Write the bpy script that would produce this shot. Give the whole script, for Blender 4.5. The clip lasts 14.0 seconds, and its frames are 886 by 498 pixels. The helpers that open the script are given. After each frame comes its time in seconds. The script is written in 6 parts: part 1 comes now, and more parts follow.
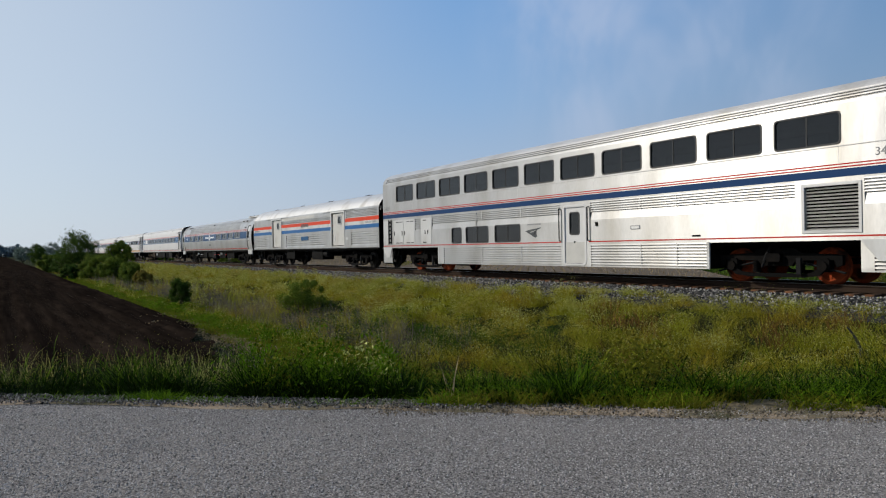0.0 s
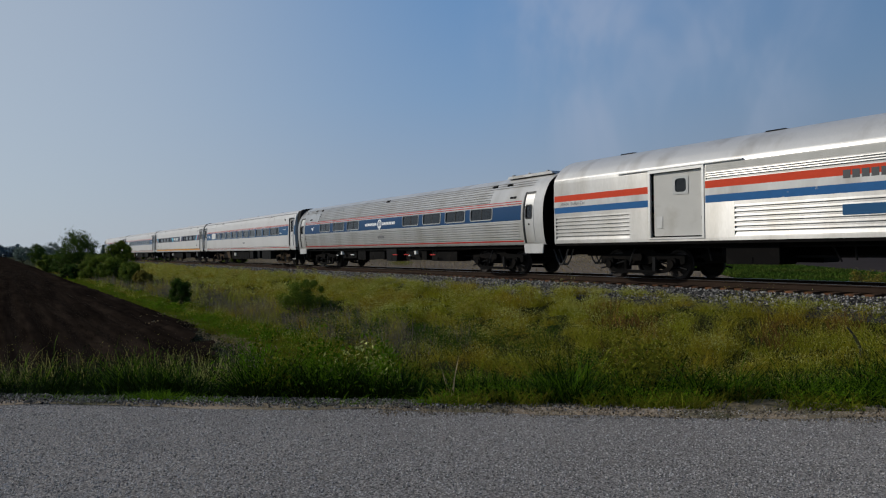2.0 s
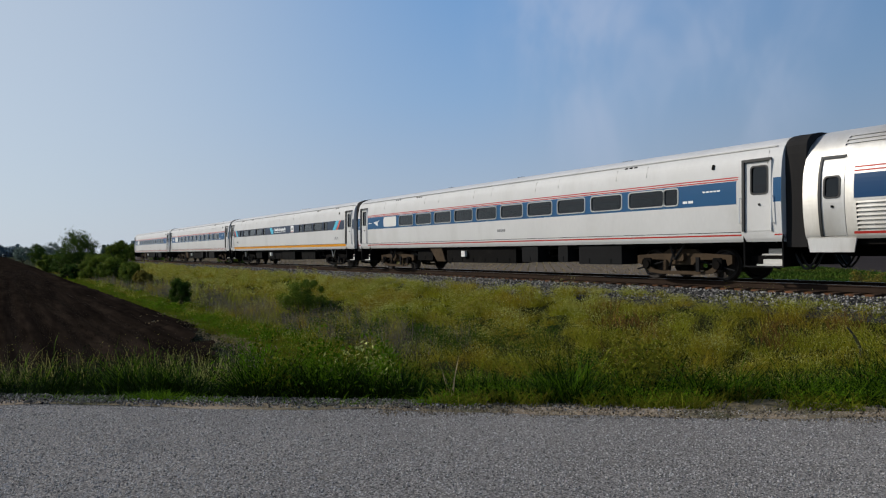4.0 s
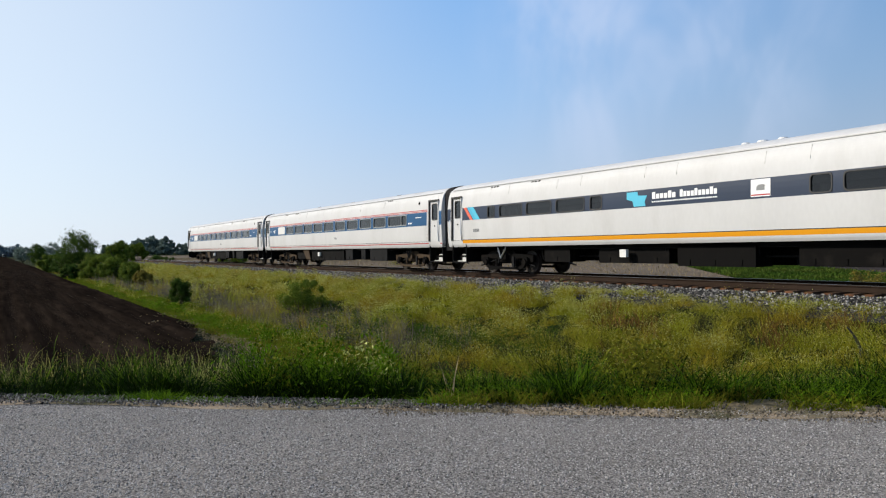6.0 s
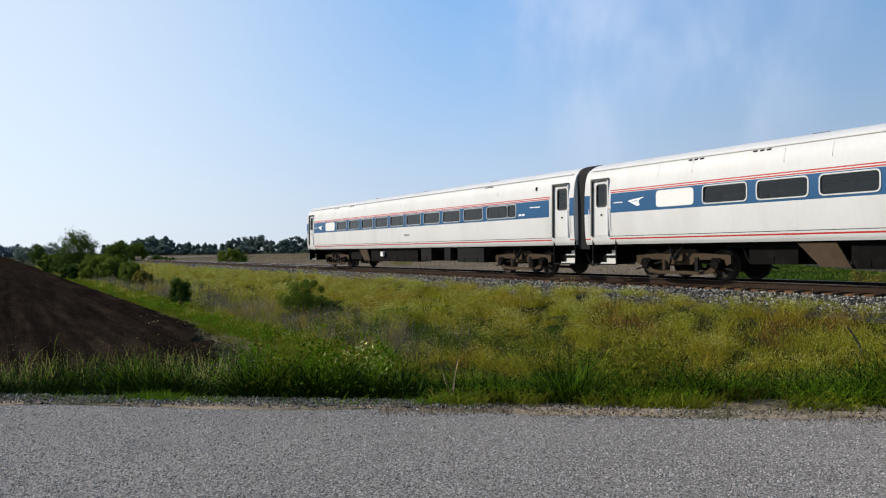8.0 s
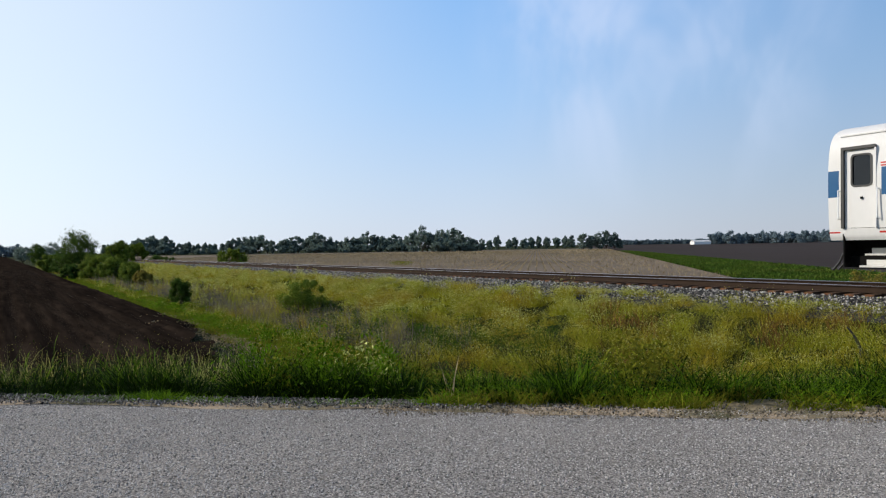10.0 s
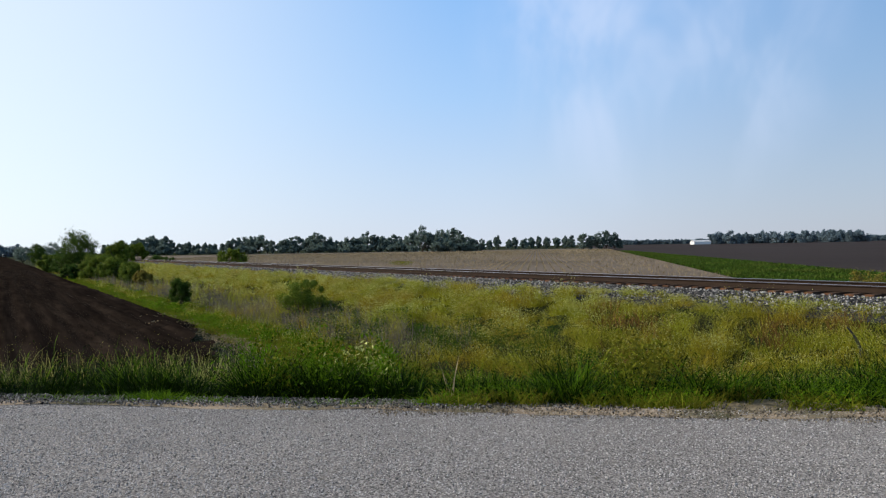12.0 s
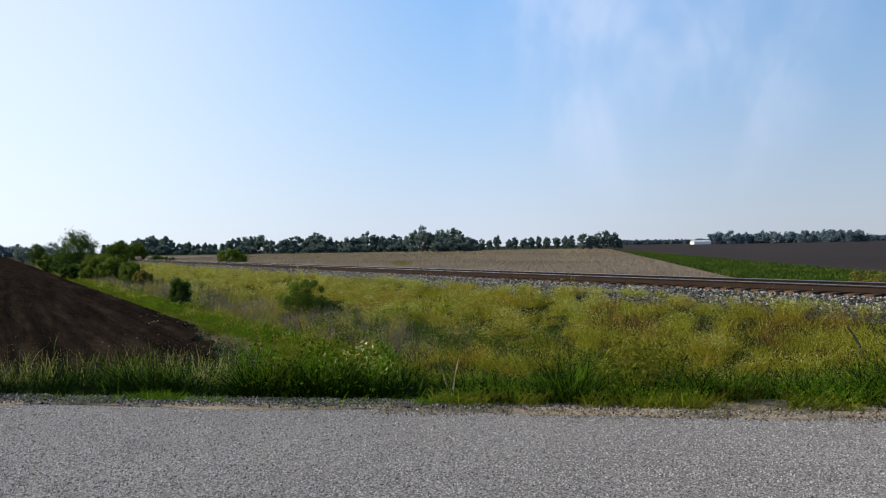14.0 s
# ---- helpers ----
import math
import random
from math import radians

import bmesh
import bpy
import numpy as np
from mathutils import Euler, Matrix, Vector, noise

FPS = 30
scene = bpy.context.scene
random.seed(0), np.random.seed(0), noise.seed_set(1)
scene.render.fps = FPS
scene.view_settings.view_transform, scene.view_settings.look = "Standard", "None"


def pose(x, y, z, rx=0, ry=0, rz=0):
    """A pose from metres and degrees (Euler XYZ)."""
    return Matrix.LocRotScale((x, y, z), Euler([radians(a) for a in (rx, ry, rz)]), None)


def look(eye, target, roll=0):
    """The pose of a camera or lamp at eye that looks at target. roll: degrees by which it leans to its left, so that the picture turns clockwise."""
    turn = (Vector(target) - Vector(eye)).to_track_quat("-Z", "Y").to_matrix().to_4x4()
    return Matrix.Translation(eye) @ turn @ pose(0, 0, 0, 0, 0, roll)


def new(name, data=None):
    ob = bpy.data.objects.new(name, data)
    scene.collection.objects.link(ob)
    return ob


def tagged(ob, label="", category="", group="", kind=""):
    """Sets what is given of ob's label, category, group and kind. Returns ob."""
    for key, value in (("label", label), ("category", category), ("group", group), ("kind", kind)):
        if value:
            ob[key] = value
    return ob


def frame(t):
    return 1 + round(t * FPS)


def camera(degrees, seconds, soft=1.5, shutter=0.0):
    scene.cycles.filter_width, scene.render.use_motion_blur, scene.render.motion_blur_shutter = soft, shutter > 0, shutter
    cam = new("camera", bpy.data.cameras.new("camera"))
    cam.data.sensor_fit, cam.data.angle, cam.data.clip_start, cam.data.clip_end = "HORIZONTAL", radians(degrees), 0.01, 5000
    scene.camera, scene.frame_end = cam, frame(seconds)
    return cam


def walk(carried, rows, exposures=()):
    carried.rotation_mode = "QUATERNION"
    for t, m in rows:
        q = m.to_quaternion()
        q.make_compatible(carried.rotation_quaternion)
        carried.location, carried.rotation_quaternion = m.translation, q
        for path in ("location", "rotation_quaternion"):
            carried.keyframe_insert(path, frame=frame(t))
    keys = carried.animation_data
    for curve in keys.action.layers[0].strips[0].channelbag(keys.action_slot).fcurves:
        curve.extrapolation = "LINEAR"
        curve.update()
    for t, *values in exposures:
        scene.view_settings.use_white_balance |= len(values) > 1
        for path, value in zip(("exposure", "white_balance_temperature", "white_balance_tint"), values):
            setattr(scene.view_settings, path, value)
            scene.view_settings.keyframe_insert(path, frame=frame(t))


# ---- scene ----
# Camera: stands still on a tripod beside a country road, 1.45 m above it.
EYE = (0.0, 0.0, 1.45)
cam = camera(63.33, 14.0, soft=1.18)
AIM = look(EYE, (0.0, 100.0, 1.45 - 0.267), roll=-1.003)
walk(cam, [(0.0, AIM), (14.0, AIM)],
     exposures=[(0.0, -0.22, 6350, 10), (0.5, -0.45, 6300, 10), (0.9, -0.55, 6280, 10), (1.5, -0.66, 6250, 10), (2.5, -0.70, 6250, 10), (3.2, -0.64, 6250, 10), (5.3, 0.12, 6450, 10), (6.5, 0.18, 6450, 10), (8.2, 0.21, 6450, 10), (10.3, 0.28, 6500, 10), (14.0, 0.32, 6500, 10)])

# World and sun: a hazy spring morning, the sun low on the side of the ploughed field.
SUN_EL, SUN_AZ = radians(30.0), radians(-81.0)


def daylight():
    world = bpy.data.worlds.new("sky")
    scene.world = world
    world.use_nodes = True
    nt = world.node_tree
    nt.nodes.clear()
    out = nt.nodes.new("ShaderNodeOutputWorld")
    bg = nt.nodes.new("ShaderNodeBackground")
    bg.inputs["Strength"].default_value = 0.115
    sky = nt.nodes.new("ShaderNodeTexSky")
    sky.sky_type = "NISHITA"
    sky.sun_disc = False
    sky.sun_elevation = SUN_EL
    sky.sun_rotation = SUN_AZ
    sky.altitude = 200.0
    sky.air_density = 1.0
    sky.dust_density = 0.6
    sky.ozone_density = 3.0
    link = nt.links.new
    tc = nt.nodes.new("ShaderNodeTexCoord")
    way = tc.outputs["Generated"]
    sep = nt.nodes.new("ShaderNodeSeparateXYZ")
    link(way, sep.inputs[0])

    def ramp(value, stops):
        n = nt.nodes.new("ShaderNodeValToRGB")
        n.color_ramp.interpolation = "EASE" if len(stops) == 2 else "LINEAR"
        while len(n.color_ramp.elements) < len(stops):
            n.color_ramp.elements.new(0.5)
        for e, (p, c) in zip(n.color_ramp.elements, stops):
            e.position, e.color = p, (*c, 1) if isinstance(c, tuple) else (c, c, c, 1)
        link(value, n.inputs["Fac"])
        return n.outputs["Color"]

    def blend(fac, one, two, kind="MIX"):
        n = nt.nodes.new("ShaderNodeMixRGB")
        n.blend_type = kind
        for socket, v in ((n.inputs["Fac"], fac), (n.inputs["Color1"], one), (n.inputs["Color2"], two)):
            if hasattr(v, "links"):
                link(v, socket)
            else:
                socket.default_value = v
        return n.outputs["Color"]

    def toward(d):
        n = nt.nodes.new("ShaderNodeVectorMath")
        n.operation = "DOT_PRODUCT"
        link(way, n.inputs[0])
        n.inputs[1].default_value = Vector(d).normalized()
        return n.outputs["Value"]

    # morning haze: pale at the horizon, blue above, whiter towards the sun
    haze = ramp(sep.outputs["Z"], [(0.0, (0.63, 0.70, 0.83)), (0.09, (0.54, 0.68, 0.88)), (0.2, (0.40, 0.63, 0.96)), (0.34, (0.27, 0.55, 1.0)), (0.6, (0.14, 0.32, 0.66)), (1.0, (0.06, 0.17, 0.42))])
    glow = ramp(toward((-0.95, 0.12, 0.30)), [(0.1, 0.0), (0.75, 0.95)])
    haze = blend(glow, haze, (0.86, 0.96, 1.06, 1))
    haze = blend(1.0, haze, ramp(toward((0.9, 0.45, 0.0)), [(0.45, 1.0), (0.9, 0.72)]), "MULTIPLY")
    haze = blend(1.0, haze, (7.4, 7.4, 7.4, 1), "MULTIPLY")
    share = ramp(sep.outputs["Z"], [(0.0, 0.9), (0.35, 0.75), (0.75, 0.2), (1.0, 0.0)])
    colour = blend(share, sky.outputs["Color"], haze)
    # one thin veil of cirrus, ragged by noise
    mp = nt.nodes.new("ShaderNodeMapping")
    mp.inputs["Rotation"].default_value = (0.0, radians(48), 0.0)
    mp.inputs["Scale"].default_value = (3.4, 2.0, 1.7)
    nz = nt.nodes.new("ShaderNodeTexNoise")
    nz.inputs["Scale"].default_value = 2.0
    nz.inputs["Detail"].default_value = 4.0
    nz.inputs["Roughness"].default_value = 0.55
    nz.inputs["Distortion"].default_value = 0.4
    link(way, mp.inputs["Vector"])
    link(mp.outputs["Vector"], nz.inputs["Vector"])
    veil = ramp(toward((0.30, 1.0, 0.30)), [(0.966, 0.0), (0.998, 1.0)])
    veil = blend(1.0, veil, ramp(nz.outputs["Fac"], [(0.36, 0.06), (0.66, 0.5)]), "MULTIPLY")
    colour = blend(veil, colour, (5.2, 5.8, 7.2, 1))
    link(colour, bg.inputs["Color"])
    link(bg.outputs["Background"], out.inputs["Surface"])
    sun = new("sun", bpy.data.lights.new("sun", "SUN"))
    sun.data.energy = 4.2
    sun.data.angle = radians(0.6)
    sun.data.color = (1.0, 0.92, 0.79)
    d = Vector((math.sin(SUN_AZ) * math.cos(SUN_EL), math.cos(SUN_AZ) * math.cos(SUN_EL), math.sin(SUN_EL)))
    sun.matrix_basis = look(d * 60.0, (0, 0, 0))


daylight()


# ---- materials ----
def material(name, base, rough=0.6, metal=0.0, vary=0.15, scale=8.0, fine=90.0, bump=0.0, bump_scale=60.0,
             island=0.0, random_ob=0.0, tint=None, tint_at=(0.55, 0.8), tint_scale=2.0, spec=0.5, stretch=None, transmit=0.0, grain=1.2, brushed=0.0, rows=None):
    """A surface with colour variation at two scales, wear patches of a second colour, and relief."""
    m = bpy.data.materials.new(name)
    m.use_nodes = True
    nt = m.node_tree
    b = nt.nodes["Principled BSDF"]
    b.inputs["Roughness"].default_value = rough
    b.inputs["Metallic"].default_value = metal
    b.inputs["Specular IOR Level"].default_value = spec
    if transmit:
        b.inputs["Transmission Weight"].default_value = transmit
    link = nt.links.new
    if brushed:
        tn = nt.nodes.new("ShaderNodeTangent")
        tn.direction_type, tn.uv_map = "UV_MAP", "upward"
        link(tn.outputs["Tangent"], b.inputs["Tangent"])
        b.inputs["Anisotropic"].default_value = brushed
    tc = nt.nodes.new("ShaderNodeTexCoord")
    vec = tc.outputs["Object"]
    if stretch:
        mp = nt.nodes.new("ShaderNodeMapping")
        mp.inputs["Scale"].default_value = stretch
        link(vec, mp.inputs["Vector"])
        vec = mp.outputs["Vector"]
    if rows:
        # drawn out along a heading: (heading, how many times)
        mp = nt.nodes.new("ShaderNodeMapping")
        mp.vector_type = "TEXTURE"
        mp.inputs["Rotation"].default_value = (0, 0, rows[0])
        mp.inputs["Scale"].default_value = (rows[1], 1, 1)
        link(vec, mp.inputs["Vector"])
        vec = mp.outputs["Vector"]

    def noise_tex(sc, detail):
        n = nt.nodes.new("ShaderNodeTexNoise")
        n.inputs["Scale"].default_value = sc
        n.inputs["Detail"].default_value = detail
        link(vec, n.inputs["Vector"])
        return n.outputs["Fac"]

    def fac(v, op, a, c=None):
        n = nt.nodes.new("ShaderNodeMath")
        n.operation = op
        link(v, n.inputs[0])
        if hasattr(a, "links"):
            link(a, n.inputs[1])
        else:
            n.inputs[1].default_value = a
        if c is not None:
            n.inputs[2].default_value = c
        return n.outputs[0]

    big = fac(noise_tex(scale, 4.0), "MULTIPLY_ADD", 2.0 * vary, 1.0 - vary)
    small = fac(noise_tex(fine, 2.0), "MULTIPLY_ADD", grain * vary, 1.0 - 0.5 * grain * vary)
    val = fac(big, "MULTIPLY", small)
    if island:
        g = nt.nodes.new("ShaderNodeNewGeometry")
        r = fac(g.outputs["Random Per Island"], "MULTIPLY_ADD", 2.0 * island, 1.0 - island)
        val = fac(val, "MULTIPLY", r)
    if random_ob:
        g = nt.nodes.new("ShaderNodeObjectInfo")
        r = fac(g.outputs["Random"], "MULTIPLY_ADD", 2.0 * random_ob, 1.0 - random_ob)
        val = fac(val, "MULTIPLY", r)
    col = nt.nodes.new("ShaderNodeRGB")
    col.outputs[0].default_value = (*base, 1)
    colour = col.outputs[0]
    if tint:
        rp = nt.nodes.new("ShaderNodeValToRGB")
        rp.color_ramp.elements[0].position = tint_at[0]
        rp.color_ramp.elements[1].position = tint_at[1]
        link(noise_tex(tint_scale, 5.0), rp.inputs["Fac"])
        mx = nt.nodes.new("ShaderNodeMixRGB")
        mx.inputs["Color2"].default_value = (*tint, 1)
        link(rp.outputs["Color"], mx.inputs["Fac"])
        link(colour, mx.inputs["Color1"])
        colour = mx.outputs["Color"]
    hs = nt.nodes.new("ShaderNodeHueSaturation")
    link(colour, hs.inputs["Color"])
    link(val, hs.inputs["Value"])
    link(hs.outputs["Color"], b.inputs["Base Color"])
    if bump:
        bp = nt.nodes.new("ShaderNodeBump")
        bp.inputs["Strength"].default_value = bump
        bp.inputs["Distance"].default_value = 0.02
        link(noise_tex(bump_scale, 3.0), bp.inputs["Height"])
        link(bp.outputs["Normal"], b.inputs["Normal"])
    return m


def leaf_material(name, base, island=0.3, tint=None, trans=0.35, rough=0.55, tint_scale=0.5):
    """Leaves and blades: light passes through them."""
    m = material(name, base, rough=rough, vary=0.12, scale=1.2, fine=6.0, island=island, tint=tint, tint_at=(0.45, 0.65), tint_scale=tint_scale, spec=0.02)
    nt = m.node_tree
    b = nt.nodes["Principled BSDF"]
    tr = nt.nodes.new("ShaderNodeBsdfTranslucent")
    ms = nt.nodes.new("ShaderNodeMixShader")
    ms.inputs["Fac"].default_value = trans
    src = b.inputs["Base Color"].links[0].from_socket
    nt.links.new(src, tr.inputs["Color"])
    nt.links.new(b.outputs["BSDF"], ms.inputs[1])
    nt.links.new(tr.outputs["BSDF"], ms.inputs[2])
    nt.links.new(ms.outputs["Shader"], nt.nodes["Material Output"].inputs["Surface"])
    return m


ASPHALT = material("asphalt", (0.242, 0.224, 0.206), rough=0.9, vary=0.3, scale=0.5, fine=75.0, grain=13.0, bump=1.0, bump_scale=90.0, tint=(0.17, 0.158, 0.146), tint_at=(0.6, 0.75), tint_scale=0.7, spec=0.1)
CHIP = material("stone_chip", (0.30, 0.285, 0.27), rough=0.85, vary=0.1, island=0.8, spec=0.1)
GRIT = material("brown_grit", (0.17, 0.14, 0.10), rough=0.95, vary=0.2, scale=3.0, fine=60.0, island=0.8, spec=0.1)
SOIL = material("roadside_soil", (0.31, 0.24, 0.16), rough=0.95, vary=0.3, scale=3.0, fine=40.0, grain=4.0, bump=0.8, bump_scale=30.0, tint=(0.09, 0.085, 0.04), tint_at=(0.45, 0.65), tint_scale=1.2, spec=0.1)
# kept dark to stand for the shade between grass blades and tussocks
TURF = material("shade_dark_turf", (0.020, 0.022, 0.006), rough=0.95, vary=0.35, scale=0.7, fine=12.0, bump=0.8, bump_scale=12.0, tint=(0.014, 0.022, 0.004), tint_at=(0.4, 0.65), tint_scale=0.3, spec=0.03)
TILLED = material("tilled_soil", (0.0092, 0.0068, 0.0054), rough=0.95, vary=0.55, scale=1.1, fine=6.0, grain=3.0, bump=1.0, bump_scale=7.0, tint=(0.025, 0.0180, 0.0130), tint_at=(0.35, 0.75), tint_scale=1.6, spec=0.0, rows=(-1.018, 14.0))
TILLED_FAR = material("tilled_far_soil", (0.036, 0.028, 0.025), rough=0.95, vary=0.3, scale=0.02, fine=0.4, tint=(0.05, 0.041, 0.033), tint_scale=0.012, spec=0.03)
STUBBLE = material("stubble_soil", (0.150, 0.118, 0.086), rough=0.95, vary=0.25, scale=0.05, fine=1.5, grain=4.0, bump=0.6, bump_scale=3.0, tint=(0.095, 0.075, 0.05), tint_at=(0.45, 0.6), tint_scale=0.03, spec=0.05)
BALLAST = material("ballast_stone", (0.058, 0.056, 0.053), rough=0.85, vary=0.15, scale=0.5, fine=60.0, island=0.9, spec=0.1)
BALLAST_BED = material("ballast_bed", (0.03, 0.03, 0.031), rough=0.95, vary=0.4, scale=6.0, fine=30.0, grain=4.0, bump=1.0, bump_scale=18.0, spec=0.05)
GRAVEL = material("roadside_gravel", (0.10, 0.095, 0.088), rough=0.9, vary=0.2, scale=3.0, fine=60.0, island=0.95, spec=0.15)
TIE_WOOD = material("creosoted_wood", (0.06, 0.04, 0.028), rough=0.9, vary=0.35, scale=4.0, fine=40.0, random_ob=0.35, tint=(0.22, 0.085, 0.03), tint_at=(0.45, 0.7), tint_scale=3.0, bump=0.5, spec=0.1)
RAIL_RUST = material("rusty_rail_steel", (0.032, 0.021, 0.015), rough=0.9, vary=0.3, scale=3.0, fine=40.0, spec=0.08)
RAIL_TOP = material("worn_rail_steel", (0.45, 0.44, 0.43), rough=0.3, metal=1.0, vary=0.1)

STAINLESS = material("stainless_steel", (0.50, 0.496, 0.486), rough=0.40, metal=0.5, vary=0.18, scale=0.7, fine=14.0, tint=(0.38, 0.365, 0.335), tint_at=(0.45, 0.75), tint_scale=0.8, stretch=(1.3, 1, 0.4), brushed=0.8, bump=0.30, bump_scale=1.3)
STAINLESS_DULL = material("dull_stainless_steel", (0.62, 0.62, 0.61), rough=0.5, metal=0.85, vary=0.1, scale=0.9, fine=20.0, tint=(0.47, 0.44, 0.39), tint_at=(0.5, 0.8), tint_scale=0.8)
SILVER_PAINT = material("silver_paint", (0.58, 0.575, 0.56), rough=0.42, metal=0.3, vary=0.10, scale=0.8, fine=16.0, tint=(0.38, 0.36, 0.33), tint_at=(0.5, 0.75), tint_scale=0.9, stretch=(1.4, 1, 0.4), bump=0.12, bump_scale=2.0)
WHITE_PAINT = material("white_car_paint", (0.59, 0.585, 0.577), rough=0.5, vary=0.08, scale=0.5, fine=12.0, tint=(0.50, 0.49, 0.47), tint_at=(0.5, 0.85), tint_scale=0.7, stretch=(1, 1, 0.4), spec=0.2, bump=0.10, bump_scale=1.5)
GREY_DOOR = material("grey_door_paint", (0.50, 0.49, 0.46), rough=0.55, vary=0.08, scale=2.0, tint=(0.38, 0.36, 0.32), tint_scale=1.5)
BLUE = material("blue_stripe_paint", (0.018, 0.06, 0.145), rough=0.35, vary=0.1, scale=1.0, spec=0.12)
MID_BLUE = material("mid_blue_paint", (0.029, 0.095, 0.205), rough=0.35, vary=0.1, scale=1.0, spec=0.12)
NAVY = material("navy_stripe_paint", (0.014, 0.045, 0.125), rough=0.35, vary=0.1, scale=1.0, spec=0.12)
SLATE = material("slate_blue_paint", (0.022, 0.036, 0.068), rough=0.4, vary=0.1, scale=1.0, spec=0.3)
RED = material("red_stripe_paint", (0.42, 0.035, 0.028), rough=0.4, vary=0.08, spec=0.12)
ORANGE_RED = material("orange_red_paint", (0.60, 0.062, 0.025), rough=0.4, vary=0.1, spec=0.12)
CORAL = material("coral_paint", (0.75, 0.12, 0.06), rough=0.4, vary=0.04)
CYAN = material("cyan_paint", (0.07, 0.48, 0.66), rough=0.4, vary=0.04)
BAGGAGE_BLUE = material("baggage_blue_paint", (0.03, 0.12, 0.30), rough=0.4, vary=0.1, tint=(0.3, 0.33, 0.36), tint_at=(0.68, 0.72), tint_scale=4.0, spec=0.12)
SKY_BLUE = material("light_blue_paint", (0.055, 0.40, 0.60), rough=0.4, vary=0.04)
YELLOW = material("yellow_orange_paint", (0.72, 0.30, 0.008), rough=0.4, vary=0.05, spec=0.3)
DARK_GREEN = material("dark_line_paint", (0.02, 0.025, 0.022), rough=0.5, vary=0.1)
LETTER_WHITE = material("white_lettering", (0.8, 0.8, 0.8), rough=0.5, vary=0.02)
LETTER_GREY = material("dark_grey_lettering", (0.20, 0.205, 0.21), rough=0.5, vary=0.05)
LETTER_DARK = material("dark_lettering", (0.05, 0.055, 0.06), rough=0.5, vary=0.05)
PALE_PATCH = material("weathered_grey_paint", (0.46, 0.45, 0.42), rough=0.6, vary=0.2, scale=3.0)
GLASS = material("tinted_glass", (0.07, 0.075, 0.075), rough=0.03, vary=0.0, transmit=1.0)
RUBBER = material("window_rubber", (0.02, 0.02, 0.02), rough=0.6, vary=0.1)
ALU_FRAME = material("aluminium_frame", (0.42, 0.42, 0.41), rough=0.4, metal=0.7, vary=0.05)
DIAPHRAGM = material("dark_grey_canvas", (0.022, 0.021, 0.021), rough=0.85, vary=0.15, scale=1.0, tint=(0.034, 0.031, 0.029), tint_scale=0.8, spec=0.1)
# undersides and trucks: darker than real iron, the shade below cars in the colour
UNDER = material("grimy_shade_black_iron", (0.0030, 0.0027, 0.0025), rough=0.75, vary=0.3, scale=3.0, fine=30.0, tint=(0.014, 0.012, 0.010), tint_scale=2.0, spec=0.08)
UNDER_BOX = material("shade_dark_grey_box", (0.010, 0.010, 0.0105), rough=0.75, vary=0.25, scale=2.0, tint=(0.009, 0.0085, 0.008), tint_scale=2.5, spec=0.1)
TRUCK_TAN = material("dusty_brown_steel", (0.062, 0.043, 0.027), rough=0.85, vary=0.3, scale=4.0, tint=(0.022, 0.017, 0.013), tint_scale=2.0, spec=0.1)
TRUCK_BLACK = material("grimy_shade_dark_steel", (0.005, 0.0047, 0.0045), rough=0.85, vary=0.3, scale=4.0, tint=(0.013, 0.010, 0.008), tint_scale=2.0, spec=0.05)
WHEEL_STEEL = material("brown_wheel_steel", (0.020, 0.015, 0.012), rough=0.6, metal=0.3, vary=0.25, scale=5.0)
WHEEL_ORANGE = material("rust_orange_wheel", (0.26, 0.045, 0.012), rough=0.75, vary=0.35, scale=5.0, tint=(0.05, 0.02, 0.012), tint_at=(0.45, 0.6), tint_scale=2.5, spec=0.1)
BRIGHT_METAL = material("bright_metal", (0.75, 0.75, 0.74), rough=0.3, metal=0.9, vary=0.05)
PALE_BOX = material("pale_grey_paint", (0.7, 0.69, 0.66), rough=0.5, vary=0.06)

GRASS_OLIVE = leaf_material("brome_blade", (0.248, 0.256, 0.020), island=0.6, tint=(0.29, 0.21, 0.022))
# near-black green: the shade inside the tall roadside grass is in this colour
GRASS_SHADED = leaf_material("shaded_green_blade", (0.0075, 0.021, 0.0011), island=0.7, tint=(0.014, 0.032, 0.0016), trans=0.1)
GRASS_YOUNG = leaf_material("yellow_green_blade", (0.135, 0.150, 0.012), island=0.5, tint=(0.16, 0.135, 0.02), tint_scale=0.9)
SEED_HEAD = leaf_material("pale_seed_head", (0.49, 0.51, 0.165), island=0.45, trans=0.3, tint=(0.41, 0.34, 0.085), tint_scale=0.35)
GRASS_BRIGHT = leaf_material("bright_green_blade", (0.095, 0.175, 0.007), island=0.6, trans=0.4, tint=(0.05, 0.105, 0.005), tint_scale=0.8)
LIGHT_STONE = material("pale_ballast_stone", (0.27, 0.258, 0.24), rough=0.85, vary=0.15, island=0.6, spec=0.1)
GRASS_MID = leaf_material("mid_green_blade", (0.048, 0.09, 0.012), island=0.5, tint=(0.075, 0.10, 0.016), tint_scale=0.15)
STRAW = leaf_material("crop_stubble", (0.27, 0.21, 0.12), island=0.4, trans=0.1)
CLOD = material("soil_clod", (0.030, 0.022, 0.016), rough=0.95, vary=0.3, island=0.7, spec=0.02)
DRY_STEM = leaf_material("dry_weed_stem", (0.165, 0.138, 0.108), island=0.5, trans=0.1)
RUST_WEED = leaf_material("reddish_dock", (0.15, 0.085, 0.025), island=0.4, trans=0.2)
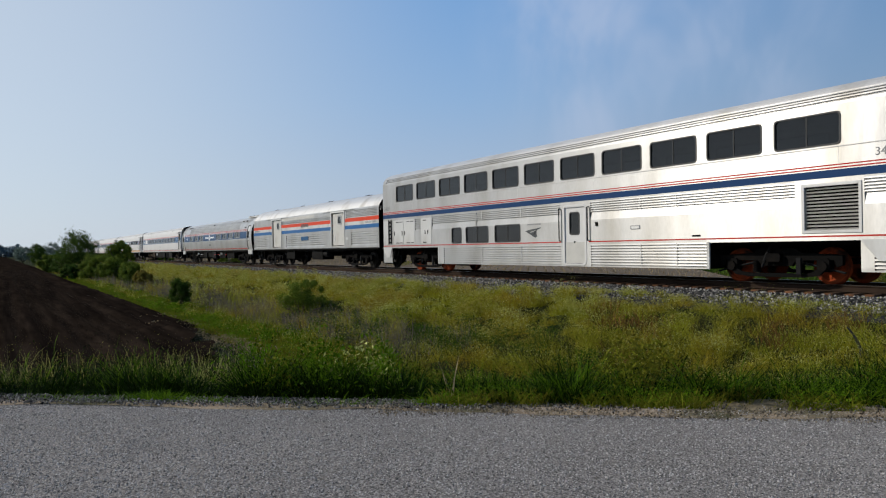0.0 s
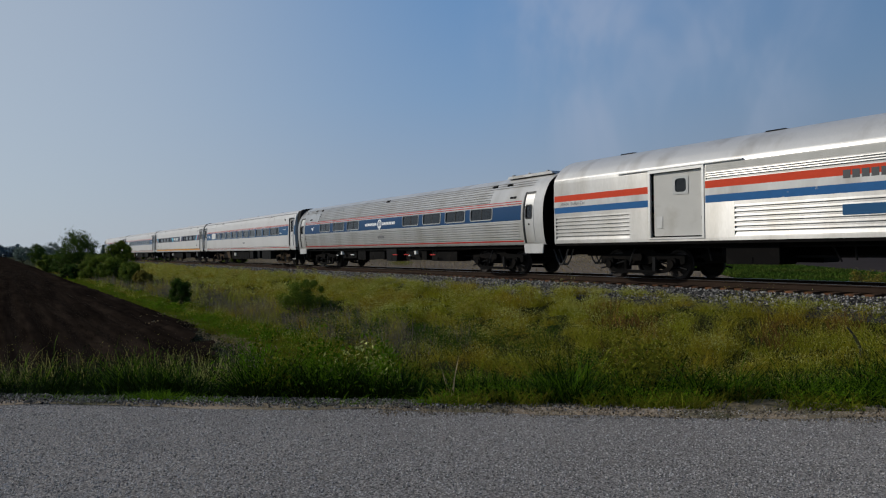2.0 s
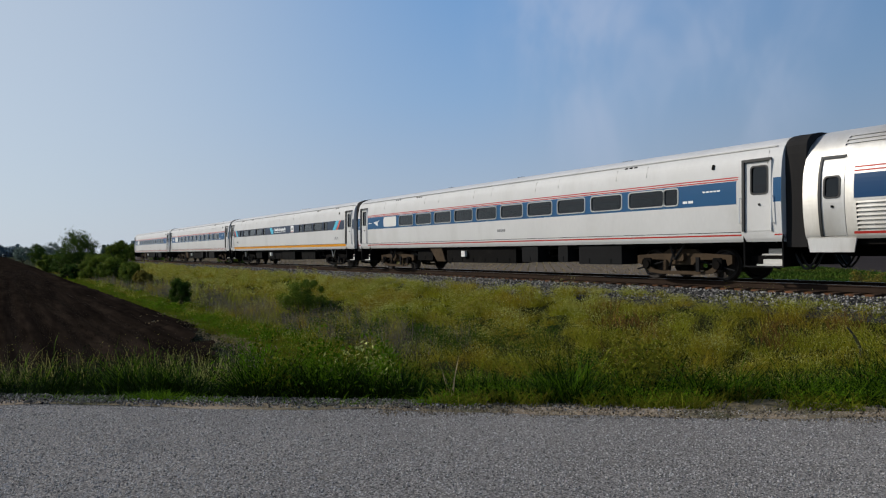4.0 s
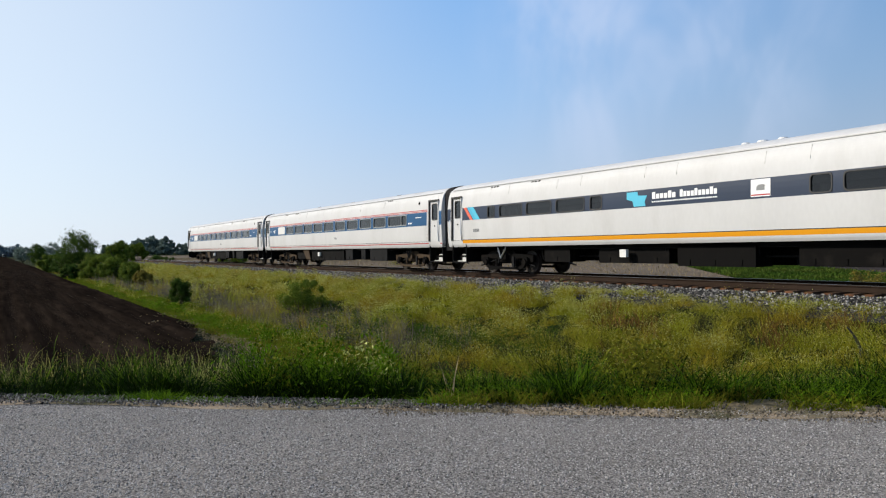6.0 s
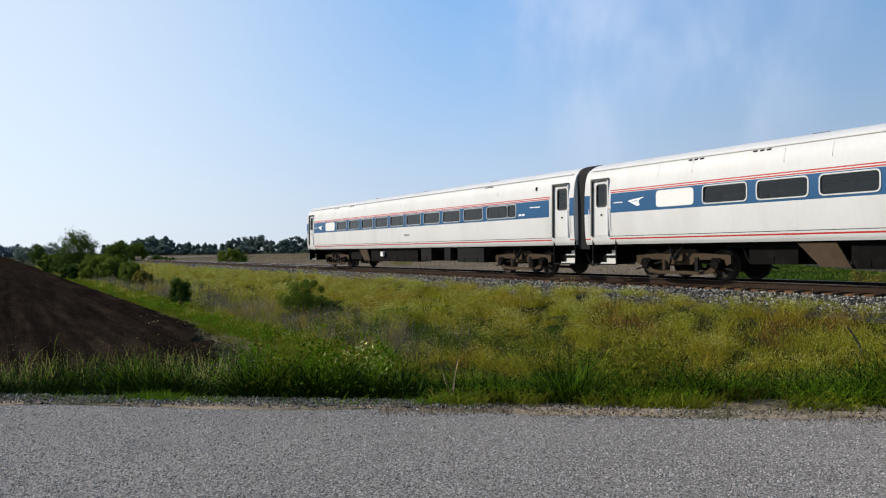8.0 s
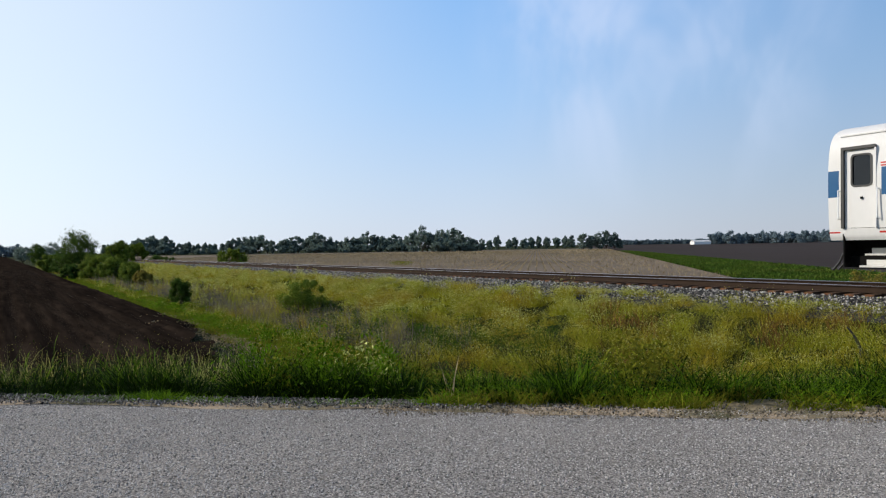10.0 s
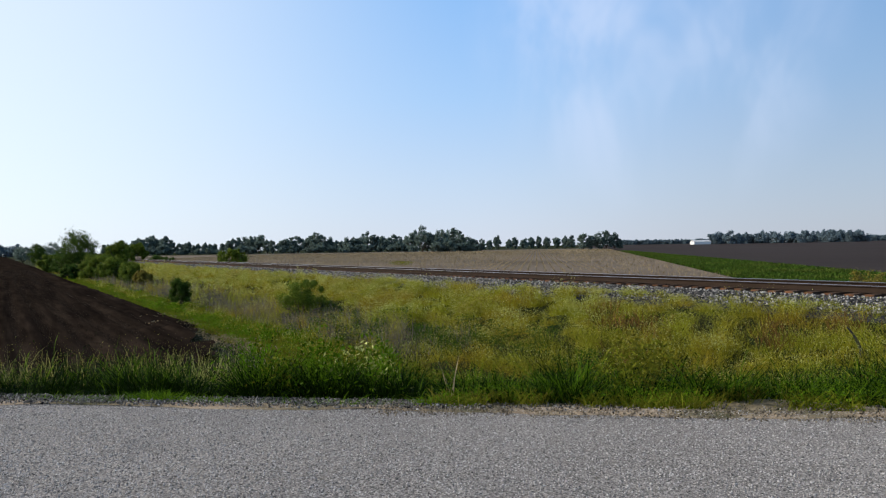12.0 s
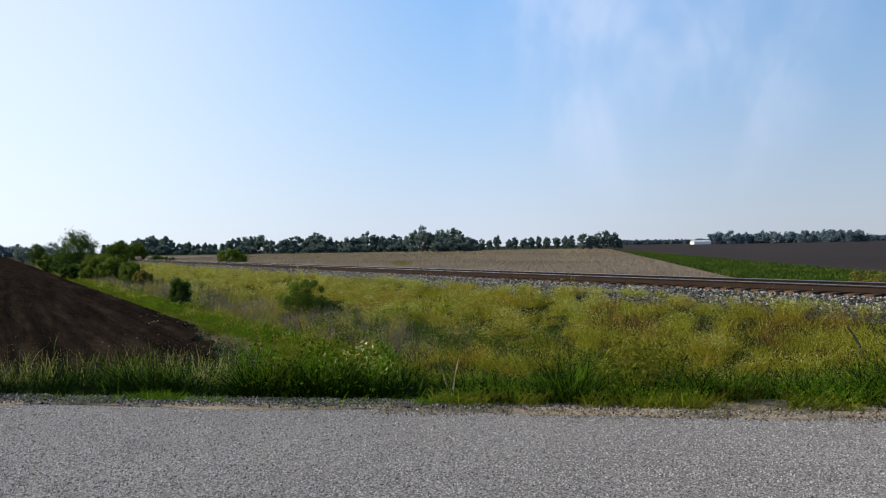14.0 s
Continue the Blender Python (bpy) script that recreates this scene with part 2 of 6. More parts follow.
LEAF_DARK = leaf_material("shrub_leaf", (0.060, 0.100, 0.017), island=0.5)
LEAF_LIGHT = leaf_material("young_leaf", (0.115, 0.16, 0.022), island=0.45)
LEAF_YELLOW = leaf_material("yellowing_leaf", (0.20, 0.17, 0.035), island=0.4)
# lightened, bluish leaves: the haze of distance is mixed into the base colour
LEAF_FAR_HAZED = leaf_material("hazed_far_leaf", (0.150, 0.200, 0.170), island=0.10, trans=0.45)
LEAF_FARTHEST_HAZED = leaf_material("hazed_farthest_leaf", (0.145, 0.198, 0.225), island=0.06, trans=0.45)
BARK = material("grey_bark", (0.09, 0.072, 0.055), rough=0.9, vary=0.3, scale=5.0, bump=0.6, spec=0.1)


# ---- mesh helpers ----
class Mesh:
    """Collects vertices and faces, each face with a material index."""

    def __init__(self):
        self.v, self.f, self.m = [], [], []

    def add(self, verts, faces, mat=0):
        o = len(self.v)
        self.v += [tuple(p) for p in verts]
        self.f += [tuple(i + o for i in fc) for fc in faces]
        self.m += [mat] * len(faces)
        return self

    def box(self, x0, x1, y0, y1, z0, z1, mat=0, bevel=0.0):
        if bevel <= 0:
            v = [(x, y, z) for x in (x0, x1) for y in (y0, y1) for z in (z0, z1)]
            return self.add(v, [(0, 1, 3, 2), (4, 6, 7, 5), (0, 4, 5, 1), (2, 3, 7, 6), (0, 2, 6, 4), (1, 5, 7, 3)], mat)
        b = bevel
        pts = [(x0 + b, z0), (x1 - b, z0), (x1, z0 + b), (x1, z1 - b), (x1 - b, z1), (x0 + b, z1), (x0, z1 - b), (x0, z0 + b)]
        return self.plate(pts, y0, y1, mat)

    def plate(self, pts, y0, y1, mat=0):
        """A polygon in the xz plane, made thick along y."""
        n = len(pts)
        v = [(x, y0, z) for x, z in pts] + [(x, y1, z) for x, z in pts]
        fc = [tuple(range(n)), tuple(range(2 * n - 1, n - 1, -1))]
        fc += [(i, i + n, (i + 1) % n + n, (i + 1) % n) for i in range(n)]
        return self.add(v, fc, mat)

    def ring(self, outer, inner, y0, y1, mat=0):
        """A frame between two outlines of equally many points, thick along y."""
        n = len(outer)
        v = [(x, y, z) for y in (y0, y1) for pts in (outer, inner) for x, z in pts]
        fc = []
        for i in range(n):
            j = (i + 1) % n
            fc += [(i, j, n + j, n + i), (2 * n + i, 3 * n + i, 3 * n + j, 2 * n + j), (i, 2 * n + i, 2 * n + j, j), (n + i, n + j, 3 * n + j, 3 * n + i)]
        return self.add(v, fc, mat)

    def tube(self, a, b, r, n=8, mat=0, r2=None):
        a, b = Vector(a), Vector(b)
        q = (b - a).to_track_quat("Z", "Y")
        r2 = r if r2 is None else r2
        v = []
        for p, rr in ((a, r), (b, r2)):
            v += [p + q @ Vector((rr * math.cos(2 * math.pi * i / n), rr * math.sin(2 * math.pi * i / n), 0)) for i in range(n)]
        fc = [(i, (i + 1) % n, n + (i + 1) % n, n + i) for i in range(n)] + [tuple(range(n - 1, -1, -1)), tuple(range(n, 2 * n))]
        return self.add(v, fc, mat)

    def lathe(self, prof, n=20, mat=0, axis="y"):
        """Turns a profile of (radius, along) about an axis."""
        v, k = [], len(prof)
        for i in range(n):
            c, s = math.cos(2 * math.pi * i / n), math.sin(2 * math.pi * i / n)
            for r, t in prof:
                v.append((r * c, t, r * s) if axis == "y" else (r * c, r * s, t))
        fc = [(i * k + j, i * k + j + 1, ((i + 1) % n) * k + j + 1, ((i + 1) % n) * k + j) for i in range(n) for j in range(k - 1)]
        return self.add(v, fc, mat)

    def data(self, name, mats, smooth=False):
        me = bpy.data.meshes.new(name)
        me.from_pydata(self.v, [], self.f)
        for mt in mats if isinstance(mats, (list, tuple)) else [mats]:
            me.materials.append(mt)
        me.polygons.foreach_set("material_index", self.m)
        if smooth:
            me.polygons.foreach_set("use_smooth", [True] * len(self.f))
        me.update()
        return me


def part(name, mesh, mats, parent, label="", at=None, smooth=False):
    """Links a mesh as one object under a thing or a part."""
    me = mesh.data(name, mats, smooth) if isinstance(mesh, Mesh) else mesh
    ob = new(name, me)
    ob.parent = parent
    if at is not None:
        ob.matrix_basis = at
    return tagged(ob, label)


def rounded(w, h, r, n=4):
    """A rectangle with round corners about the origin."""
    pts = []
    for cx, cz, a0 in ((w / 2 - r, h / 2 - r, 0), (-w / 2 + r, h / 2 - r, 90), (-w / 2 + r, -h / 2 + r, 180), (w / 2 - r, -h / 2 + r, 270)):
        for i in range(n + 1):
            a = radians(a0 + 90 * i / n)
            pts.append((cx + r * math.cos(a), cz + r * math.sin(a)))
    return pts


def array_mesh(name, verts, faces_per, mats, smooth=False):
    """A mesh from arrays: verts (n, 3), faces (m, 3) as triangles."""
    me = bpy.data.meshes.new(name)
    verts, tri = np.asarray(verts, np.float32), np.asarray(faces_per, np.int32)
    me.vertices.add(len(verts))
    me.vertices.foreach_set("co", verts.ravel())
    me.loops.add(tri.size)
    me.loops.foreach_set("vertex_index", tri.ravel())
    me.polygons.add(len(tri))
    me.polygons.foreach_set("loop_start", np.arange(0, tri.size, 3, dtype=np.int32))
    me.polygons.foreach_set("loop_total", np.full(len(tri), 3, np.int32))
    if smooth:
        me.polygons.foreach_set("use_smooth", np.ones(len(tri), bool))
    me.update(calc_edges=True)
    for mt in mats if isinstance(mats, (list, tuple)) else [mats]:
        me.materials.append(mt)
    return me


# ---- the lie of the land ----
TH = 0.55312                                    # angle between the track and the view
U = Vector((math.sin(TH), -math.cos(TH), 0))    # along the track, the way the train goes
N = Vector((math.cos(TH), math.sin(TH), 0))     # across the track, away from the road
RAIL_Z, TRACK = 0.343, 18.50                    # top of rail, distance of the track's middle from the camera
ROAD_DIR, ROAD_OUT = Vector((0.990, -0.141, 0)), Vector((0.141, 0.990, 0))
ROAD_NEAR, ROAD_FAR = 0.9, 6.43

Q_KNOTS = [-4000, -60, -9, -6, -3.4, -1.75, 1.75, 2.6, 3.5, 6.5, 10.8, 12.2, 13.6, 16, 60, 4000]
Q_DROPS = [-1.1, -1.1, -1.15, -1.05, -0.80, -0.22, -0.22, -0.36, -0.55, -1.0, -1.42, -1.5, -1.38, -1.32, -1.3, -1.3]
M_KNOTS = [-4000, -8, -4, -1.5, 0.7, 0.9, 6.43, 6.6, 7.2, 7.5, 9.3, 11.5, 4000]
M_LEVEL = [-3, -1.4, -0.9, -0.06, -0.03, -0.02, -0.02, -0.05, -0.09, -0.38, -0.85, -1.6, -3]


def to_sq(x, y):
    """Distance along the track, and across it towards the road."""
    return x * U.x + y * U.y, TRACK - (x * N.x + y * N.y)


def from_sq(s, q):
    return s * U.x + (TRACK - q) * N.x, s * U.y + (TRACK - q) * N.y


def rise(x, y):
    """The road climbs to the level crossing."""
    t = np.clip((np.asarray(x) * ROAD_DIR.x + np.asarray(y) * ROAD_DIR.y - 5.0) / 8.0, 0, 1)
    return 0.345 * t * t * (3 - 2 * t)


def ground_z(x, y):
    x, y = np.asarray(x, float), np.asarray(y, float)
    s, q = to_sq(x, y)
    m = x * ROAD_OUT.x + y * ROAD_OUT.y
    a = RAIL_Z + np.interp(q, Q_KNOTS, Q_DROPS)
    b = np.interp(m, M_KNOTS, M_LEVEL) + rise(x, y)
    lump = (0.05 * np.sin(0.9 * s + 1.3 * np.sin(0.31 * q)) + 0.08 * np.sin(2.9 * s + 2.1 * q + np.sin(1.3 * s)) * np.sin(1.9 * q - 0.8 * s + np.sin(0.7 * s))) * np.clip((q - 3.5) / 3, 0, 1) * np.clip((14 - q) / 3, 0, 1)
    k = 0.12
    h = np.clip(0.5 + 0.5 * (a - b) / k, 0, 1)
    return b * (1 - h) + a * h + k * h * (1 - h) + lump - 0.03


def grid_mesh(name, ss, qs, place, mats, lift=0.0):
    """A sheet over two lists of coordinates; place gives world x, y."""
    S_, Q_ = np.meshgrid(ss, qs, indexing="ij")
    x, y = place(S_.ravel(), Q_.ravel())
    z = ground_z(x, y) + lift
    n, k = len(ss), len(qs)
    i = (np.arange(n - 1)[:, None] * k + np.arange(k - 1)[None, :]).ravel()
    tri = np.concatenate([np.stack([i, i + k, i + k + 1], 1), np.stack([i, i + k + 1, i + 1], 1)])
    nrm = (U.x * -N.y) - (U.y * -N.x)
    me = array_mesh(name, np.stack([x, y, z], 1), tri if nrm > 0 else tri[:, ::-1], mats, smooth=True)
    return me


def spread(lo, hi, fine_lo, fine_hi, step, growth=1.35):
    """Coordinates that lie close together in the middle and ever wider apart outside it."""
    mid = list(np.arange(fine_lo, fine_hi + step / 2, step))
    d, up = step, []
    v = mid[-1]
    while v < hi:
        d *= growth
        v = min(v + d, hi)
        up.append(v)
    d, down = step, []
    v = mid[0]
    while v > lo:
        d *= growth
        v = max(v - d, lo)
        down.append(v)
    return np.array(down[::-1] + mid + up)


def build_ground():
    ss = spread(-3500, 3500, -60, 24, 0.6)
    qs = spread(-3500, 3500, -8, 24, 0.3)
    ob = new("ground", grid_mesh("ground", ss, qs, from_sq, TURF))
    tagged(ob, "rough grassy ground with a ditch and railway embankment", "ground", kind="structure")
    # ploughed field on this side of the track
    qf = spread(13.9, 1500, 14.0, 40, 0.19)
    qf = qf[qf >= 13.9]
    sf = spread(-3000, -13.0, -50, -13.0, 0.5)

    def ragged(s, q):
        edge = np.clip((17.5 - q) / 3.6, 0, 1)
        return from_sq(s, q + edge * (0.35 * np.sin(s * 0.8 + np.sin(s * 2.3)) + 0.12 * np.sin(4.1 * s) - 1.15 + 2.5 * np.exp(-((s + 12.5) / 8.5) ** 2)))
    me = grid_mesh("ploughed_field", sf, qf, ragged, TILLED, lift=0.09)
    co = np.empty(len(me.vertices) * 3, np.float32)
    me.vertices.foreach_get("co", co)
    co = co.reshape(-1, 3)
    s, q = to_sq(co[:, 0], co[:, 1])
    near = np.exp(-((s + 20) / 40) ** 2)
    co[:, 2] += (0.055 * np.sin(q * 2 * np.pi / 0.76) + 0.03 * np.sin(q * 2 * np.pi / 4.56 + 1.0) + 0.006 * np.sin(3.1 * s + 2.0 * q) * np.sin(1.7 * q)) * near
    co[:, 2] += 0.05 * np.clip((14.6 - q) / 1.0, 0, 1) - 0.12 * np.clip((13.3 - q) / 0.6, 0, 1)
    m = co[:, 0] * ROAD_OUT.x + co[:, 1] * ROAD_OUT.y
    co[:, 2] -= np.clip((11.0 - m) / 1.0, 0, 1) * 0.3
    me.vertices.foreach_set("co", co.ravel())
    me.update()
    tagged(new("ploughed_field", me), "dark brown freshly tilled field with crumbly soil rows", "field", kind="structure")
    sb = spread(-900, 200, -60, 16, 0.8)
    tagged(new("track_bed", grid_mesh("track_bed", sb, np.array([-3.6, -2.6, -1.75, 0.0, 1.75, 2.3, 2.9, 3.5]), from_sq, BALLAST_BED, lift=0.012)), "dark packed stone bed below the railway track", "track bed", kind="structure")
    # stubble field, grass waterway and another tilled field beyond the track: their edges run away from the track
    def away(a, b):
        return lambda t, w: (a(t) * (1 - w) + b(t) * w, t)
    left_edge = lambda t: -1.1 * t - 500.0
    strip_l = lambda t: np.minimum(8.9 + 0.205 * t, 19.0 + 0.165 * t)
    strip_r = lambda t: 20.0 + 0.165 * t
    far_r = lambda t: 1.3 * t + 900.0

    def sheet(name, a, b, y0, y1, mat, label, cat, lift, nw=24, clip_q=-4.2):
        ts = spread(y0, y1, y0, min(y0 + 120, y1), 1.0, 1.2)
        ws = np.linspace(0, 1, nw)
        tt, ww = np.meshgrid(ts, ws, indexing="ij")
        x, y = away(a, b)(tt.ravel(), ww.ravel())
        s, q = to_sq(x, y)
        over = np.clip(q - clip_q, 0, None)
        x, y = x + over * N.x, y + over * N.y
        z = ground_z(x, y) + lift
        n, k = len(ts), nw
        i = (np.arange(n - 1)[:, None] * k + np.arange(k - 1)[None, :]).ravel()
        tri = np.concatenate([np.stack([i, i + k, i + k + 1], 1), np.stack([i, i + k + 1, i + 1], 1)])[:, ::-1]
        me = array_mesh(name, np.stack([x, y, z], 1), tri, mat, smooth=True)
        return tagged(new(name, me), label, cat, kind="structure")
    sheet("stubble_field", left_edge, strip_l, 8, 420, STUBBLE, "pale tan field of last year's crop stubble", "field", 0.05, nw=120, clip_q=-5.0)
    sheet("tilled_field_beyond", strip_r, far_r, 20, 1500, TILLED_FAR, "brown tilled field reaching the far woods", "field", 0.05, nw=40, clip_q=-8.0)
    # the road, its surface and gravel verge
    rs = spread(-300, 300, -12, 14, 0.4)
    ms = np.concatenate([[ROAD_NEAR], np.linspace(1.3, 6.0, 16), [6.2, 6.3, ROAD_FAR]])

    def road_place(r, m):
        wob = np.where(m > 6.35, 0.03 * np.sin(3.7 * r) + 0.035 * np.sin(9.1 * r + 1.0) + 0.02 * np.sin(23.0 * r), 0.0)
        return r * ROAD_DIR.x + (m + wob) * ROAD_OUT.x, r * ROAD_DIR.y + (m + wob) * ROAD_OUT.y
    R_, M_ = np.meshgrid(rs, ms, indexing="ij")
    x, y = road_place(R_.ravel(), M_.ravel())
    mm = M_.ravel()
    z = rise(x, y) + 0.02 - 0.012 * ((mm - 3.6) / 2.8) ** 2 - np.where(mm > 6.4, 0.05, 0.0)
    n, k = len(rs), len(ms)
    i = (np.arange(n - 1)[:, None] * k + np.arange(k - 1)[None, :]).ravel()
    tri = np.concatenate([np.stack([i, i + k, i + k + 1], 1), np.stack([i, i + k + 1, i + 1], 1)])
    tagged(new("road", array_mesh("road", np.stack([x, y, z], 1), tri, ASPHALT, smooth=True)), "weathered grey chip-sealed country road", "road", kind="structure")
    sh = np.array([6.36, 6.46, 6.55, 6.75, 6.95, 7.1, 7.22])
    R_, M_ = np.meshgrid(rs, sh, indexing="ij")
    # soil has washed over the edge of the road
    wash = (0.72 + 0.28 * np.clip((R_ + 1.6) / 1.2, 0, 1)) * (0.20 + 0.05 * np.sin(1.7 * R_) + 0.04 * np.sin(5.9 * R_ + 1.0) + 0.04 * np.sin(13.0 * R_ + np.sin(7.1 * R_)))
    M_ = M_ - np.where(M_ < 6.4, wash, 0.0)
    x, y = R_.ravel() * ROAD_DIR.x + M_.ravel() * ROAD_OUT.x, R_.ravel() * ROAD_DIR.y + M_.ravel() * ROAD_OUT.y
    film = np.where(M_.ravel() < 6.5, rise(x, y) + 0.0135 + 0.014 * np.clip((M_.ravel() - 6.2) / 0.2, 0, 1) - 0.02 * (M_.ravel() > 6.4), -9.0)
    n, k = len(rs), len(sh)
    i = (np.arange(n - 1)[:, None] * k + np.arange(k - 1)[None, :]).ravel()
    tri = np.concatenate([np.stack([i, i + k, i + k + 1], 1), np.stack([i, i + k + 1, i + 1], 1)])
    tagged(new("verge", array_mesh("verge", np.stack([x, y, np.maximum(ground_z(x, y) + 0.015, film)], 1), tri, SOIL, smooth=True)), "bare soil verge along the road edge", "verge", kind="structure")


OCTA_V = np.array([(1, 0, 0), (-1, 0, 0), (0, 1, 0), (0, -1, 0), (0, 0, 1), (0, 0, -1)], float)
OCTA_F = np.array([(0, 2, 4), (2, 1, 4), (1, 3, 4), (3, 0, 4), (2, 0, 5), (1, 2, 5), (3, 1, 5), (0, 3, 5)])


def stones(name, x, y, z, size, mat, label, cat, rng):
    """Many small broken stones, each turned and squashed by chance."""
    n = len(x)
    v = OCTA_V[None] * (0.6 + 0.8 * rng.random((n, 6, 1))) * size[:, None, None]
    v *= (0.7 + 0.6 * rng.random((n, 1, 3)))
    q = rng.normal(size=(n, 4))
    q /= np.linalg.norm(q, axis=1, keepdims=True)
    w, a, b, c = q.T
    rot = np.stack([1 - 2 * (b * b + c * c), 2 * (a * b - c * w), 2 * (a * c + b * w), 2 * (a * b + c * w), 1 - 2 * (a * a + c * c), 2 * (b * c - a * w),
                    2 * (a * c - b * w), 2 * (b * c + a * w), 1 - 2 * (a * a + b * b)], 1).reshape(n, 3, 3)
    v = np.einsum("nij,nkj->nki", rot, v) + np.stack([x, y, z], 1)[:, None]
    f = (OCTA_F[None] + 6 * np.arange(n)[:, None, None]).reshape(-1, 3)
    return tagged(new(name, array_mesh(name, v.reshape(-1, 3), f, mat)), label, cat, kind="stuff")


def build_stones():
    rng = np.random.default_rng(5)
    # ballast shoulder, denser near the crossing
    s = np.concatenate([rng.uniform(-45, 8, 34000), rng.uniform(-140, -45, 16000)])
    q = rng.uniform(1.27, 3.5, len(s))
    near_edge = q < np.interp(s, [-22, -13], [3.5, 3.0])
    s, q = s[near_edge], q[near_edge]
    x, y = from_sq(s, q)
    size = rng.uniform(0.018, 0.042, len(s)) * np.where(s < -45, 1.4, 1.0)
    z = ground_z(x, y) + rng.uniform(-0.025, 0.02, len(s)) + 0.02 * np.clip(q - 1.8, 0, 1)
    pale = rng.random(len(s)) < 0.32
    for k, mt in ((~pale, BALLAST), (pale, LIGHT_STONE)):
        stones("ballast", x[k], y[k], z[k] + (0.012 if mt is LIGHT_STONE else 0.0), size[k], mt, "loose dark and pale crushed stone ballast on the track bed", "ballast", rng)
    s = rng.uniform(-70, 6, 7000)
    q = rng.uniform(-3.2, 1.3, len(s))
    x, y = from_sq(s, q)
    stones("track_ballast", x, y, ground_z(x, y) + rng.uniform(-0.03, 0.008, len(s)), rng.uniform(0.02, 0.035, len(s)), BALLAST, "grey crushed stone between the sleepers", "ballast", rng)
    # roadside gravel
    n = 46000
    r = rng.uniform(-9, 9, n)
    m = 6.22 + 0.99 * rng.beta(1.7, 1.5, n)
    keep = (rng.random(n) < np.where(r < -0.9, 1.0, np.where(r < 0.8, 0.3, 0.07)))
    r, m = r[keep], m[keep]
    x, y = r * ROAD_DIR.x + m * ROAD_OUT.x, r * ROAD_DIR.y + m * ROAD_OUT.y
    z = np.where(m < 6.45, rise(x, y) + 0.018, ground_z(x, y) + 0.016) + rng.uniform(0, 0.018, len(x))
    size = rng.uniform(0.004, 0.011, len(x)) * np.where(rng.random(len(x)) < 0.08, 1.7, 1.0)
    pale = rng.random(len(x)) < 0.22
    for k, mt in ((~pale, GRAVEL), (pale, LIGHT_STONE)):
        stones("roadside_gravel", x[k], y[k], z[k], size[k], mt, "loose grey gravel along the road edge", "gravel", rng)
    # grit washed onto the road edge
    n = 5000
    r, m = rng.uniform(-1.5, 11, n), 6.5 - 0.52 * rng.beta(1.6, 1.8, n)
    x, y = r * ROAD_DIR.x + m * ROAD_OUT.x, r * ROAD_DIR.y + m * ROAD_OUT.y
    stones("roadside_grit", x, y, rise(x, y) + 0.018 + rng.uniform(0, 0.008, n), rng.uniform(0.003, 0.011, n), GRIT, "brown-grey grit washed onto the road edge", "grit", rng)
    # clods of soil on the ploughed field
    n = 80000
    s = -13.5 - 110 * rng.random(n) ** 1.8
    q = 14.6 + 26 * rng.random(n) ** 1.2
    q = np.where(rng.random(n) < 0.3, np.round(q / 0.76) * 0.76 + rng.normal(0, 0.10, n), q)
    x, y = from_sq(s, q)
    ok = x * ROAD_OUT.x + y * ROAD_OUT.y > 12.0
    x, y = x[ok], y[ok]
    stones("soil_clods", x, y, ground_z(x, y) + 0.09, rng.uniform(0.004, 0.013, len(x)) * (1 + 0.013 * np.hypot(x, y)), CLOD, "dark crumbly clods of soil on the ploughed field", "soil clods", rng)
    # loose chips that stand out of the road seal
    n = 80000
    r, m = rng.uniform(-5.5, 4.6, n), rng.uniform(2.9, 6.42, n)
    x, y = r * ROAD_DIR.x + m * ROAD_OUT.x, r * ROAD_DIR.y + m * ROAD_OUT.y
    z = rise(x, y) + 0.02 - 0.012 * ((m - 3.6) / 2.8) ** 2
    stones("road_chips", x, y, z, rng.uniform(0.003, 0.008, n), CHIP, "grey stone chips bedded in the road seal", "stone chips", rng)


